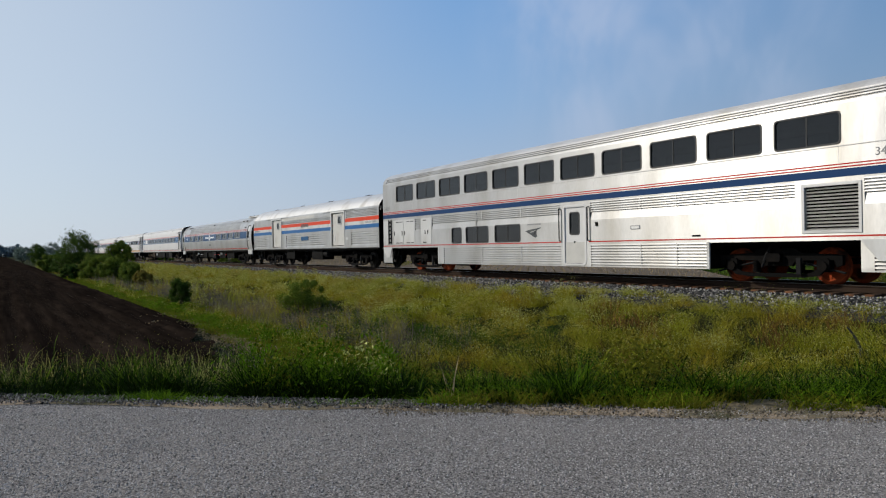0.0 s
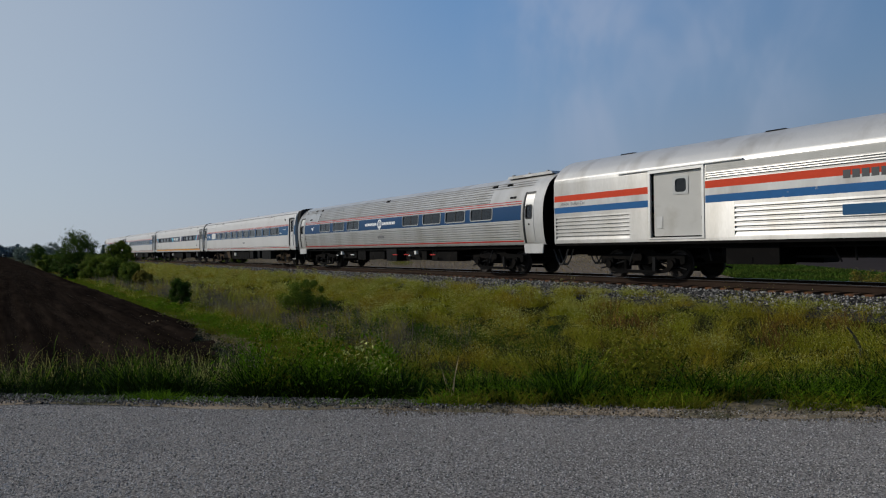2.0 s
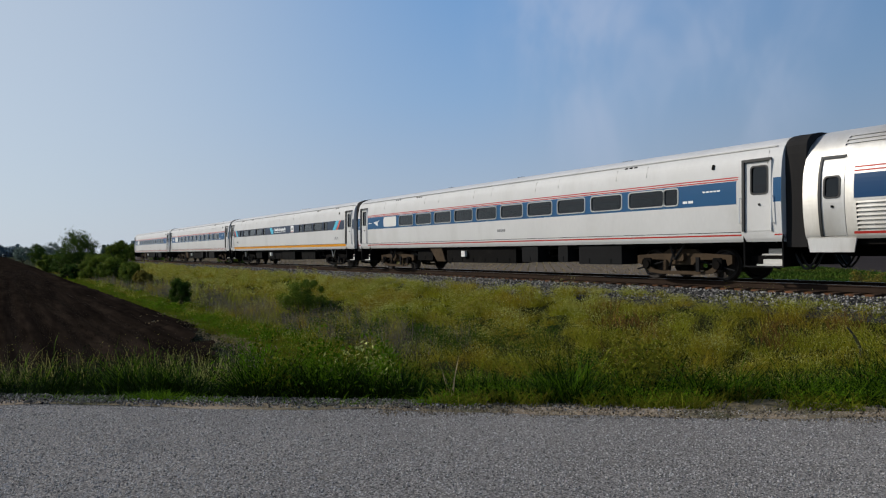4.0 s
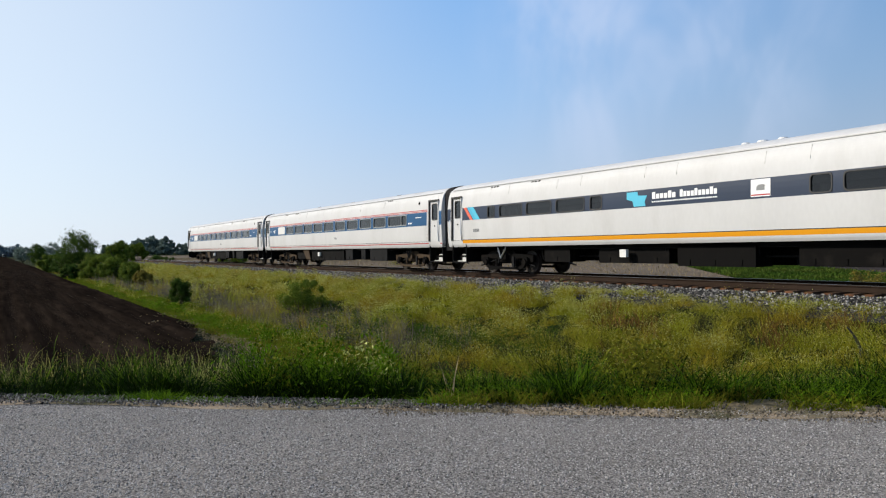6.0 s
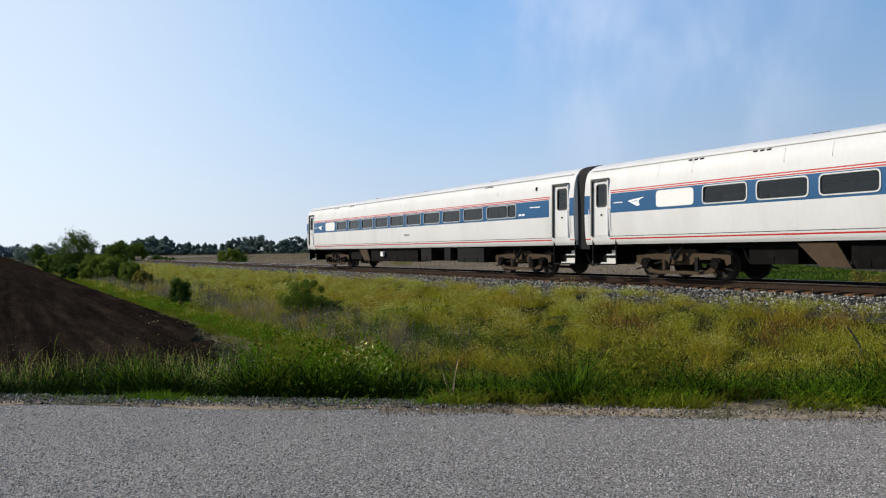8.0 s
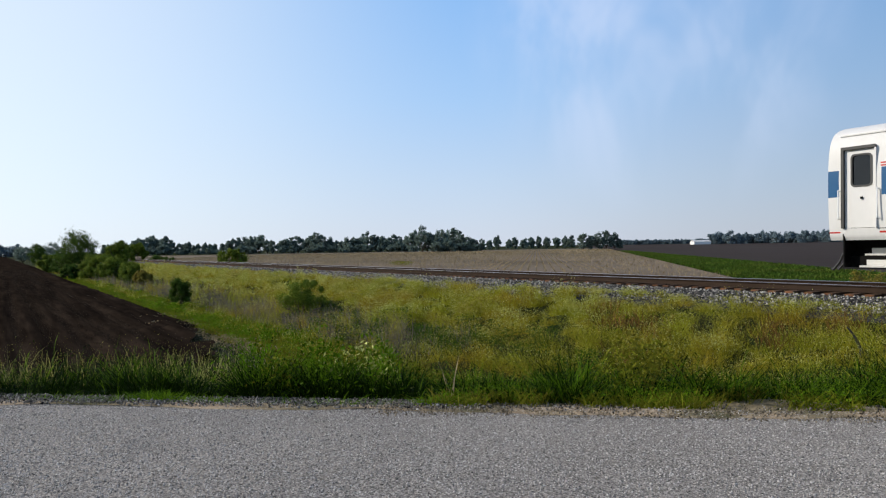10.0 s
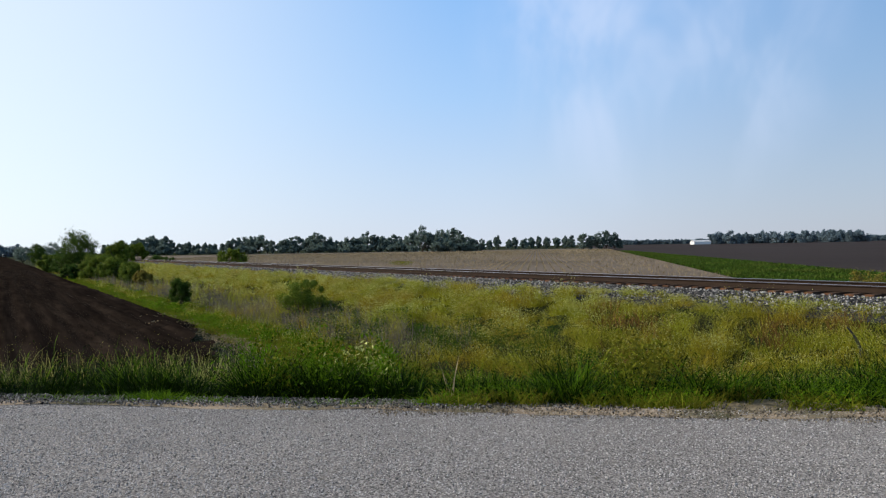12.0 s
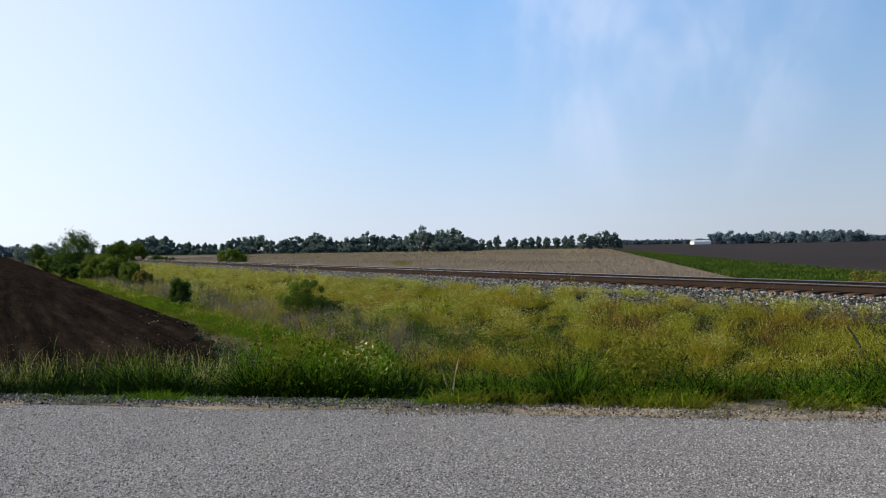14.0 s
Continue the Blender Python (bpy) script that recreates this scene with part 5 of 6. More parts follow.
def add_steps(car, prof, xa, xb, side, floor=1.28, low=0.45):
    """A stepwell under a vestibule door: cheeks, treads and risers."""
    y = prof.at(1.3) - 0.02
    mb = Mesh()
    sg = side
    for x in (xa, xb - 0.03):
        mb.box(x, x + 0.03, *sorted((sg * y, sg * (y - 0.75))), low, floor)
    mb.box(xa, xb, *sorted((sg * (y - 0.75), sg * (y - 0.78))), low, floor)
    st = part("stepwell", mb, UNDER, car, "dark stepwell with pale treads")
    back = Mesh()
    for i in range(3):
        z = low + 0.02 + i * 0.27
        back.box(xa + 0.03, xb - 0.03, *sorted((sg * (y - 0.25 - i * 0.24), sg * (y - 0.26 - i * 0.24))), z, z + 0.26)
        if i < 2:
            tr = Mesh().box(xa + 0.35, xb - 0.03, *sorted((sg * (y - 0.02 - i * 0.24), sg * (y - 0.25 - i * 0.24))), z, z + 0.04)
            tr.box(xa + 0.40, xb - 0.03, *sorted((sg * (y - 0.235 - i * 0.24), sg * (y - 0.249 - i * 0.24))), z + 0.04, z + 0.17)
            part("tread", tr, GREY_DOOR, st)
    part("risers", back, UNDER, st)
    fr = Mesh().box(xa - 0.02, xb + 0.02, *sorted((sg * (y + 0.012), sg * (y - 0.02))), low - 0.02, low + 0.02)
    for x in (xa - 0.01, xb - 0.01):
        fr.box(x, x + 0.022, *sorted((sg * (y + 0.012), sg * (y - 0.02))), low, floor)
    part("step_frame", fr, UNDER_BOX, st)


TRUCKS = {}
WHEELSETS = []


def add_truck(car, x, kind, wheel=0.457, base=2.59):
    """A two-axle truck: side frames with hung equaliser, axle boxes, springs, bolster, brake gear, and turning wheelsets."""
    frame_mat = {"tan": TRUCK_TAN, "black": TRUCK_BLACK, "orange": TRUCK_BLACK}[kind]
    if kind not in TRUCKS:
        fm = Mesh()
        h = base / 2
        for sg in (-1, 1):
            y0, y1 = sorted((sg * 0.97, sg * 1.09))
            fm.plate([(-h - 0.45, 0.50), (-h - 0.3, 0.44), (-h - 0.24, 0.62), (-0.55, 0.60), (-0.42, 0.46), (0.42, 0.46), (0.55, 0.60), (h + 0.24, 0.62), (h + 0.3, 0.44), (h + 0.45, 0.50),
                      (h + 0.45, 0.74), (0.7, 0.80), (0.5, 0.92), (-0.5, 0.92), (-0.7, 0.80), (-h - 0.45, 0.74)], y0, y1)
        fm.box(-0.28, 0.28, -1.05, 1.05, 0.55, 0.86, bevel=0.05).box(-h - 0.42, h + 0.42, -0.35, 0.35, 0.50, 0.64)
        box = Mesh().box(-0.16, 0.16, -0.11, 0.11, -0.14, 0.20, bevel=0.05).tube((0, 0, 0), (0, -0.17, 0), 0.13, 10)
        spring = Mesh()
        for k in range(5):
            spring.tube((0, 0, 0.06 * k), (0, 0, 0.06 * k + 0.035), 0.105, 9).tube((0, 0, 0.06 * k + 0.03), (0, 0, 0.06 * k + 0.065), 0.08, 9)
        pts = [(-h - 0.12, 0.40), (-h + 0.12, 0.22), (-h + 0.5, 0.17), (h - 0.5, 0.17), (h - 0.12, 0.22), (h + 0.12, 0.40), (h - 0.06, 0.44), (h - 0.30, 0.30), (h - 0.55, 0.27), (-h + 0.55, 0.27), (-h + 0.30, 0.30), (-h + 0.06, 0.44)]
        eq = Mesh().plate(pts, -0.035, 0.035)
        rod = Mesh().tube((0.5, 0, -0.16), (-0.62, 0, 0.09), 0.03, 6).box(-0.62, -0.50, -0.26, -0.2, -0.2, 0.22)
        rod.box(-0.62, -0.5, -0.24, 0.02, 0.06, 0.1)
        damper = Mesh().tube((-0.35, 0, -0.2), (-0.1, 0, 0.36), 0.035, 7).tube((-0.28, 0, -0.05), (-0.17, 0, 0.2), 0.05, 8)
        pad = Mesh().box(-0.2, 0.2, -0.1, 0.1, -0.1, 0.12, bevel=0.04)
        ws = Mesh()
        ws.lathe([(0.085, -1.1), (0.085, -0.82), (0.16, -0.82), (0.18, -0.79), (0.36, -0.775), (0.39, -0.81), (wheel - 0.02, -0.81), (wheel, -0.80), (wheel, -0.72), (wheel + 0.028, -0.70),
                  (wheel + 0.028, -0.68), (0.39, -0.68), (0.36, -0.74), (0.16, -0.72), (0.09, -0.66), (0.09, 0.66), (0.16, 0.72), (0.36, 0.74), (0.39, 0.68), (wheel + 0.028, 0.68),
                  (wheel + 0.028, 0.70), (wheel, 0.72), (wheel, 0.80), (wheel - 0.02, 0.81), (0.39, 0.81), (0.36, 0.775), (0.18, 0.79), (0.16, 0.82), (0.085, 0.82), (0.085, 1.1)], 28)
        for i in range(8):
            c, s = math.cos(i * math.pi / 4), math.sin(i * math.pi / 4)
            for sg in (-1, 1):
                ws.tube((0.27 * c, sg * 0.78, 0.27 * s), (0.27 * c, sg * 0.80, 0.27 * s), 0.03, 6)
        wm = WHEEL_ORANGE if kind == "orange" else WHEEL_STEEL
        bits = []
        box, spring, eq, rod, damper, pad = box.data("axle_box", TRUCK_BLACK), spring.data("spring", frame_mat), eq.data("equaliser", frame_mat), rod.data("brake_rod", UNDER_BOX), damper.data("damper", UNDER_BOX), pad.data("bearing_pad", frame_mat)
        for sg in (-1, 1):
            turn = Matrix.Rotation(0 if sg < 0 else math.pi, 4, "Z")
            for a in (-1, 1):
                bits.append(("axle_box", box, pose(a * h, sg * 1.05, 0.46) @ turn))
                bits.append(("spring", spring, pose(a * 0.62, sg * 1.03, 0.29)))
                bits.append(("brake_rod", rod, pose(a * h, sg * 1.04, 0.46) @ (Matrix.Rotation(0 if a > 0 else math.pi, 4, "Z"))))
            bits.append(("equaliser", eq, pose(0, sg * 1.135, 0)))
            bits.append(("damper", damper, pose(0, sg * 1.2, 0.62)))
            bits.append(("bearing_pad", pad, pose(0, sg * 1.15, 0.67)))
        TRUCKS[kind] = (fm.data("truck", frame_mat), bits, ws.data("wheelset", wm))
    fd, bits, wd = TRUCKS[kind]
    tr = part("truck", fd, None, car, {"tan": "dusty brown steel truck", "black": "grimy black steel truck", "orange": "black truck with rust-orange wheels"}[kind], at=pose(x, 0, 0))
    for nm, me, at in bits:
        part(nm, me, None, tr, at=at)
    for a in (-1, 1):
        w = part("wheelset", wd, None, tr, at=pose(a * base / 2, 0, wheel))
        WHEELSETS.append((w, a * base / 2, wheel))
    return tr


def add_underfloor(car, length, seed, boxes):
    """Centre sill, air tanks, pipes and equipment boxes hung below the floor."""
    rng = random.Random(seed)
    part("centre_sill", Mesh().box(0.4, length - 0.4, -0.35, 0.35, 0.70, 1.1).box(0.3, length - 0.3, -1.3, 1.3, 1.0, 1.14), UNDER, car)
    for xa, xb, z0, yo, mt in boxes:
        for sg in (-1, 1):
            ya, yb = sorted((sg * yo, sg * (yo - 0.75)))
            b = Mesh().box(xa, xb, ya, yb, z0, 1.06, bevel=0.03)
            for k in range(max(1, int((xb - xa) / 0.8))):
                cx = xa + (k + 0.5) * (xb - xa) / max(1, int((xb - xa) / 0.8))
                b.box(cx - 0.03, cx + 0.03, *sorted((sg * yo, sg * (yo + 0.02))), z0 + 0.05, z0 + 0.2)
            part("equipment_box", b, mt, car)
    pipes = Mesh()
    for sg in (-1, 1):
        pipes.tube((5.3, sg * 1.2, 0.98), (length - 5.3, sg * 1.2, 0.98), 0.035, 6)
        pipes.tube((5.5, sg * 0.8, 0.7), (length - 5.5, sg * 0.8, 0.7), 0.03, 6)
        for i in range(10):
            x = rng.uniform(5.6, length - 5.6)
            pipes.tube((x, sg * 1.2, 0.98), (x + rng.uniform(-0.2, 0.2), sg * 1.1, rng.uniform(0.45, 0.8)), 0.025, 6)
    part("pipes", pipes, UNDER_BOX, car)
    tank = Mesh().tube((5.9, -0.75, 0.72), (7.6, -0.75, 0.72), 0.22, 12).tube((5.9, 0.75, 0.72), (7.6, 0.75, 0.72), 0.22, 12)
    part("air_tank", tank, UNDER, car)
    for end, x, d in (("rear", 0.0, -1), ("front", length, 1)):
        part("coupler", Mesh().box(*sorted((x - 0.3 * d, x + 0.27 * d)), -0.12, 0.12, 0.74, 1.0, bevel=0.04), UNDER, car)
        for y0 in (-1.0, -0.75, 0.75, 1.0):
            hose = Mesh()
            pts = [Vector((x - 0.1 * d, y0, 0.95)), Vector((x + 0.1 * d, y0, 0.55)), Vector((x + 0.25 * d, y0, 0.38)), Vector((x + 0.3 * d, y0, 0.42))]
            for a, b in zip(pts[:-1], pts[1:]):
                hose.tube(a, b, 0.028, 6)
            part("hose", hose, RUBBER, car)


def add_diaphragm(car, prof_w, x0, x1, z0, z1, label="dark grey folding gangway diaphragm"):
    """The gangway bellows between two cars: an arch of folds."""
    n = 4
    mb = Mesh()
    rings = []
    for i in range(n):
        ins = 0.0 if i % 2 else 0.008
        w = prof_w - ins
        pts = [(w, z0)]
        for k in range(13):
            t = math.pi * k / 12
            pts.append((w * math.copysign(abs(math.cos(t)) ** 0.45, math.cos(t)), z1 - 0.55 - ins + 0.55 * math.sin(t) ** 0.7))
        pts.append((-w, z0))
        rings.append([(x0 + (x1 - x0) * i / (n - 1), y, z) for y, z in pts])
    m = len(rings[0])
    faces = [(i * m + j, i * m + (j + 1) % m, (i + 1) * m + (j + 1) % m, (i + 1) * m + j) for i in range(n - 1) for j in range(m)]
    mb.add([p for r in rings for p in r], faces + [tuple(range(m - 1, -1, -1)), tuple(range((n - 1) * m, n * m))])
    part("diaphragm", mb, DIAPHRAGM, car, label)


def new_car(label):
    return tagged(new("passenger_car"), label, "railway car", group="cars of the train")


def finish_body(car, body, roof, mats, roof_mats):
    for name, mesh, mt in (("body", body, mats), ("roof", roof, roof_mats)):
        me = mesh.data(name, mt)
        co, vi = np.empty(len(me.vertices) * 3, np.float32), np.empty(len(me.loops), np.int32)
        me.vertices.foreach_get("co", co)
        me.loops.foreach_get("vertex_index", vi)
        co = co.reshape(-1, 3)[vi]
        # grain of the brushed steel: u runs up the side, v along the car
        me.uv_layers.new(name="upward").data.foreach_set("uv", np.stack([co[:, 2] - 0.5 * np.abs(co[:, 1]), co[:, 0]], 1).ravel())
        part(name, me, None, car)


HORIZON = Profile([(1.50, 1.10), (1.56, 1.22), (1.59, 1.6), (1.60, 2.1), (1.59, 2.7), (1.53, 3.2), (1.45, 3.45), (1.36, 3.57), (1.24, 3.68), (0.95, 3.80), (0.45, 3.88), (0.0, 3.90)], soften=2)
AMFLEET = Profile([(1.44, 1.14), (1.50, 1.24), (1.56, 1.6), (1.60, 2.05), (1.58, 2.5), (1.52, 2.85), (1.42, 3.1), (1.29, 3.36), (1.08, 3.58), (0.78, 3.76), (0.4, 3.87), (0.0, 3.90)], soften=2)
BAGGAGE = Profile([(1.55, 1.14), (1.56, 1.3), (1.56, 3.2), (1.53, 3.38), (1.46, 3.5), (1.32, 3.70), (1.06, 3.91), (0.70, 4.07), (0.35, 4.15), (0.0, 4.18)], soften=2)
SUPERLINER = Profile([(1.57, 0.36), (1.58, 0.5), (1.58, 4.28), (1.55, 4.42), (1.49, 4.56), (1.38, 4.70), (1.12, 4.85), (0.7, 4.96), (0.0, 5.01)], soften=2)
SIDES = (-1, 1)


def horizon_like(label, kind, seed, last=False):
    """A single-level coach with end vestibules. kind: 'blue' (blue window band, red lines) or 'slate' (slate band, yellow sill line)."""
    car, L, P = new_car(label), 25.3, HORIZON
    body, roof = Mesh(), Mesh()
    mats = [WHITE_PAINT, MID_BLUE if kind == "blue" else SLATE, RED, DARK_GREEN, YELLOW, CORAL, CYAN, SKY_BLUE, LETTER_WHITE, UNDER]
    doors = [(0.34, 1.10), (24.20, 25.02)]
    if kind == "blue":
        wins = [(4.81 + 1.70 * i, 6.22 + 1.70 * i) for i in range(10)]
        small = [(21.52, 22.05)]
        plates = [(3.12, 4.50)]
        zones = [(2.12, 2.745, 1.22, 24.0, 1), (2.762, 2.795, 1.2, 24.05, 2), (2.825, 2.858, 1.2, 24.05, 2), (1.355, 1.375, 1.15, 24.12, 3), (1.26, 1.305, 1.15, 24.12, 2), (2.12, 2.745, 0.0, 0.26, 1), (2.12, 2.745, 25.08, 25.3, 1),
                 (1.265, 1.30, 0.0, 0.26, 2), (1.265, 1.30, 25.08, 25.3, 2)]
        w_z = (2.20, 2.70)
    else:
        wins = [(3.86, 5.32), (5.58, 7.02), (7.28, 8.74), (17.55, 18.95), (19.26, 20.68)]
        small = [(3.06, 3.54), (9.02, 9.57), (16.72, 17.26), (20.97, 21.50)]
        plates = []
        zones = [(2.23, 2.765, 1.18, 24.02, 1), (2.23, 2.765, 0.0, 0.26, 1), (2.23, 2.765, 25.08, 25.3, 1), (1.385, 1.41, 1.15, 24.12, 3), (1.255, 1.385, 1.15, 24.12, 4)]
        w_z = (2.27, 2.72)
    cuts = [(a, b, *w_z) for a, b in wins + small] + [(a, b, 1.38, 3.24) for a, b in doors]
    for sd in SIDES:
        shell(body, P, 1.10, 3.57, 0.0, L, sd, cuts, zones)
        shell(roof, P, 3.57, 3.90, 0.0, L, sd)
        part("gutter", Mesh().box(0.2, L - 0.2, *sorted((sd * 1.36, sd * 1.40)), 3.555, 3.585), ALU_FRAME, car)
        for a, b in wins:
            add_window(car, P, a, b, *w_z, sd, ALU_FRAME if kind == "blue" else RUBBER, r=0.11, mullion=False)
        for a, b in small:
            add_window(car, P, a, b, *w_z, sd, ALU_FRAME if kind == "blue" else RUBBER, r=0.09, mullion=False)
        for a, b in plates:
            add_panel(car, P, "blanked_window", a, b, 2.20, 2.70, sd, PALE_BOX, bevel=0.1, label="blanked white window panel")
        for a, b in doors:
            add_door(car, P, a, b, 1.38, 3.24, sd, WHITE_PAINT, win=(0.55, 0.72, 0.58, 0.72), label="white vestibule door with a tall window")
            add_steps(car, P, a - 0.02, b + 0.28, sd)
        if kind == "blue":
            add_emblem(car, P, 2.3, 2.44, 0.68, sd, LETTER_WHITE)
            if seed == 3:
                add_words(car, P, "54536", 13.32, 1.72, 0.12, sd, LETTER_GREY, "small grey car number")
            else:
                add_bars(car, P, "lettering", 13.05, 13.60, 1.72, 0.10, 5, sd, LETTER_GREY, "small dark car number bars")
            add_bars(car, P, "lettering", 1.35, 1.75, 2.44, 0.035, 4, sd, LETTER_WHITE, "small white lettering bars")
            add_bars(car, P, "lettering", 22.9, 23.5, 2.52, 0.04, 5, sd, LETTER_WHITE, "small white lettering bars")
            add_bars(car, P, "lettering", 22.2, 22.6, 2.27, 0.07, 2, sd, LETTER_WHITE, "small white lettering bars")
        else:
            add_bars(car, P, "lettering", 2.0, 2.45, 1.78, 0.13, 5, sd, LETTER_GREY, "small dark car number bars")
            add_words(car, P, "53510", 22.85, 1.73, 0.14, sd, LETTER_DARK, "small dark car number")
            add_bars(car, P, "lettering", 11.7, 12.62, 2.56, 0.21, 6, sd, LETTER_WHITE, "white lettering bars in the window band", 0.28)
            add_bars(car, P, "lettering", 12.75, 14.05, 2.56, 0.21, 10, sd, LETTER_WHITE, "white lettering bars in the window band", 0.28)
            add_bars(car, P, "lettering", 11.7, 14.05, 2.37, 0.04, 30, sd, LETTER_WHITE, "fine white lettering bars")
            part("map_shape", Mesh().plate([(-0.42, 0.22), (0.02, 0.22), (0.05, 0.1), (0.42, 0.08), (0.32, -0.1), (0.36, -0.24), (-0.12, -0.24), (-0.18, -0.06), (-0.42, 0.0)], -0.004, 0.004), CYAN, car,
                 "light blue map-like shape", at=side_pose(P, 11.1, 2.5, sd))
            add_panel(car, P, "poster", 15.09, 15.66, 2.28, 2.74, sd, LETTER_WHITE, 0.004, 0.01, "white panel with a red lower stripe and brown animal shape")
            add_panel(car, P, "poster_stripe", 15.10, 15.65, 2.285, 2.345, sd, RED, 0.007, 0.01)
            part("poster_picture", Mesh().plate([(-0.12, -0.07), (0.12, -0.07), (0.11, 0.02), (0.14, 0.05), (0.07, 0.08), (-0.06, 0.075), (-0.11, 0.03)], -0.003, 0.003), LETTER_GREY, car, "grey-brown animal shape", at=side_pose(P, 15.375, 2.52, sd) @ Matrix.Translation((0, -0.008, 0)))
            for x0, flip in ((1.30, 1), (23.55, -1)):
                for k, mt in enumerate((CORAL, SKY_BLUE, CYAN)):
                    o = flip * (0.0, 0.24, 0.42)[k]
                    wdt = (0.2, 0.2, 0.3)[k]
                    sk = flip * 0.5
                    w2 = flip * wdt
                    part("slanted_stripe", Mesh().plate([(o - sk / 2, 0.265), (o - sk / 2 + w2, 0.265), (o + sk / 2 + w2, -0.265), (o + sk / 2, -0.265)], -0.004, 0.004), mt, car, at=side_pose(P, x0 + flip * 0.25, 2.497, sd, tilt_span=0.5))
        for xv in (4.2, 6.3, 19.8) if kind == "blue" else (3.1, 5.7, 19.5, 22.4):
            for k in range(3):
                add_panel(car, P, "roof_louvre", xv + 0.2 * k, xv + 0.14 + 0.2 * k, 3.47, 3.53, sd, UNDER_BOX, 0.004, 0.02)
        add_panel(car, P, "side_lamp", 23.2, 23.28, 3.12, 3.26, sd, UNDER, 0.03, 0.02)
        for i in range(11):
            x = 2.2 + 2.05 * i
            part("seam", Mesh().box(x - 0.004, x + 0.004, -0.002, 0.01, -0.18, 0.18), PALE_PATCH, car, at=side_pose(P, x, 3.3, sd, tilt_span=0.3))
        for x, dx in ((2.6, 0.35), (22.4, -0.35)):
            part("sill_bracket", Mesh().box(x, x + 0.7, *sorted((sd * 1.46, sd * 1.40)), 1.06, 1.12), UNDER, car)
    for x in (0.0, L):
        end_wall(body, P, x, -1 if x == 0 else 1)
    finish_body(car, body, roof, mats, WHITE_PAINT)
    rng = random.Random(seed)
    for x in ((7.2, 12.6, 18.5) if kind == "blue" else ()):
        part("roof_vent", Mesh().box(x, x + 0.5, -0.2, 0.2, 3.84, 3.93, bevel=0.03), UNDER_BOX, car)
    for x, w in (() if kind == "blue" else ((14.05, 0.13), (14.6, 0.17), (15.2, 0.14))):
        part("roof_dome", Mesh().lathe([(w, 0.0), (w, 0.09), (w * 0.8, 0.13), (0.0, 0.15)], 14, axis="z"), PALE_BOX, car, "small pale roof dome", at=pose(x, -0.3, 3.80))
    add_diaphragm(car, 1.40, L, L + 0.57, 0.95, 3.86)
    if last:
        add_diaphragm(car, 0.62, -0.25, 0.0, 1.2, 3.5, "closed rear gangway diaphragm")
        part("end_door", Mesh().box(-0.03, 0.02, -0.38, 0.38, 1.25, 3.2), STAINLESS_DULL, car)
        for y in (-1.15, 1.15):
            part("tail_lamp", Mesh().lathe([(0.0, -0.05), (0.09, -0.05), (0.09, 0.0)], 12, axis="z"), RED, car, at=pose(0, y, 3.0) @ Matrix.Rotation(math.pi / 2, 4, "Y"))
    add_underfloor(car, L, seed, [(6.0, 7.4, 0.50, 1.22, UNDER), (8.8, 13.9, 0.42, 1.32, UNDER), (14.45, 15.40, 0.48, 1.45, UNDER_BOX), (16.55, 17.05, 0.5, 1.45, UNDER_BOX), (17.6, 19.6, 0.44, 1.42, UNDER_BOX)]
                   if kind == "blue" else [(6.2, 7.6, 0.5, 1.25, UNDER), (9.0, 12.0, 0.48, 1.2, UNDER), (12.4, 15.0, 0.42, 1.3, UNDER), (16.2, 18.6, 0.46, 1.25, UNDER)])
    for sg in (-1, 1):
        add_panel(car, Profile([(1.46, 0.4), (1.46, 1.1)]), "battery_cover", 10.22, 10.5, 0.68, 0.93, sg, PALE_BOX, 0.02, 0.1)
    if kind == "blue":
        for y in (-1.39, 1.39):
            part("bracket", Mesh().plate([(7.5, 1.06), (8.5, 1.06), (8.85, 0.46), (8.1, 0.46)], y - 0.03, y + 0.03), TRUCK_TAN, car)
    for x in (3.58, L - 3.58):
        add_truck(car, x, "tan" if kind == "blue" else "black")
        for sg in (-1, 1):
            br = Mesh().tube((x + 0.3, sg * 1.3, 1.05), (x - 0.1, sg * 1.28, 0.62), 0.035, 6).tube((x - 0.1, sg * 1.28, 0.62), (x - 0.25, sg * 1.3, 1.05), 0.03, 6)
            part("damper", br, UNDER_BOX if kind == "blue" else ALU_FRAME, car)
    return car, L


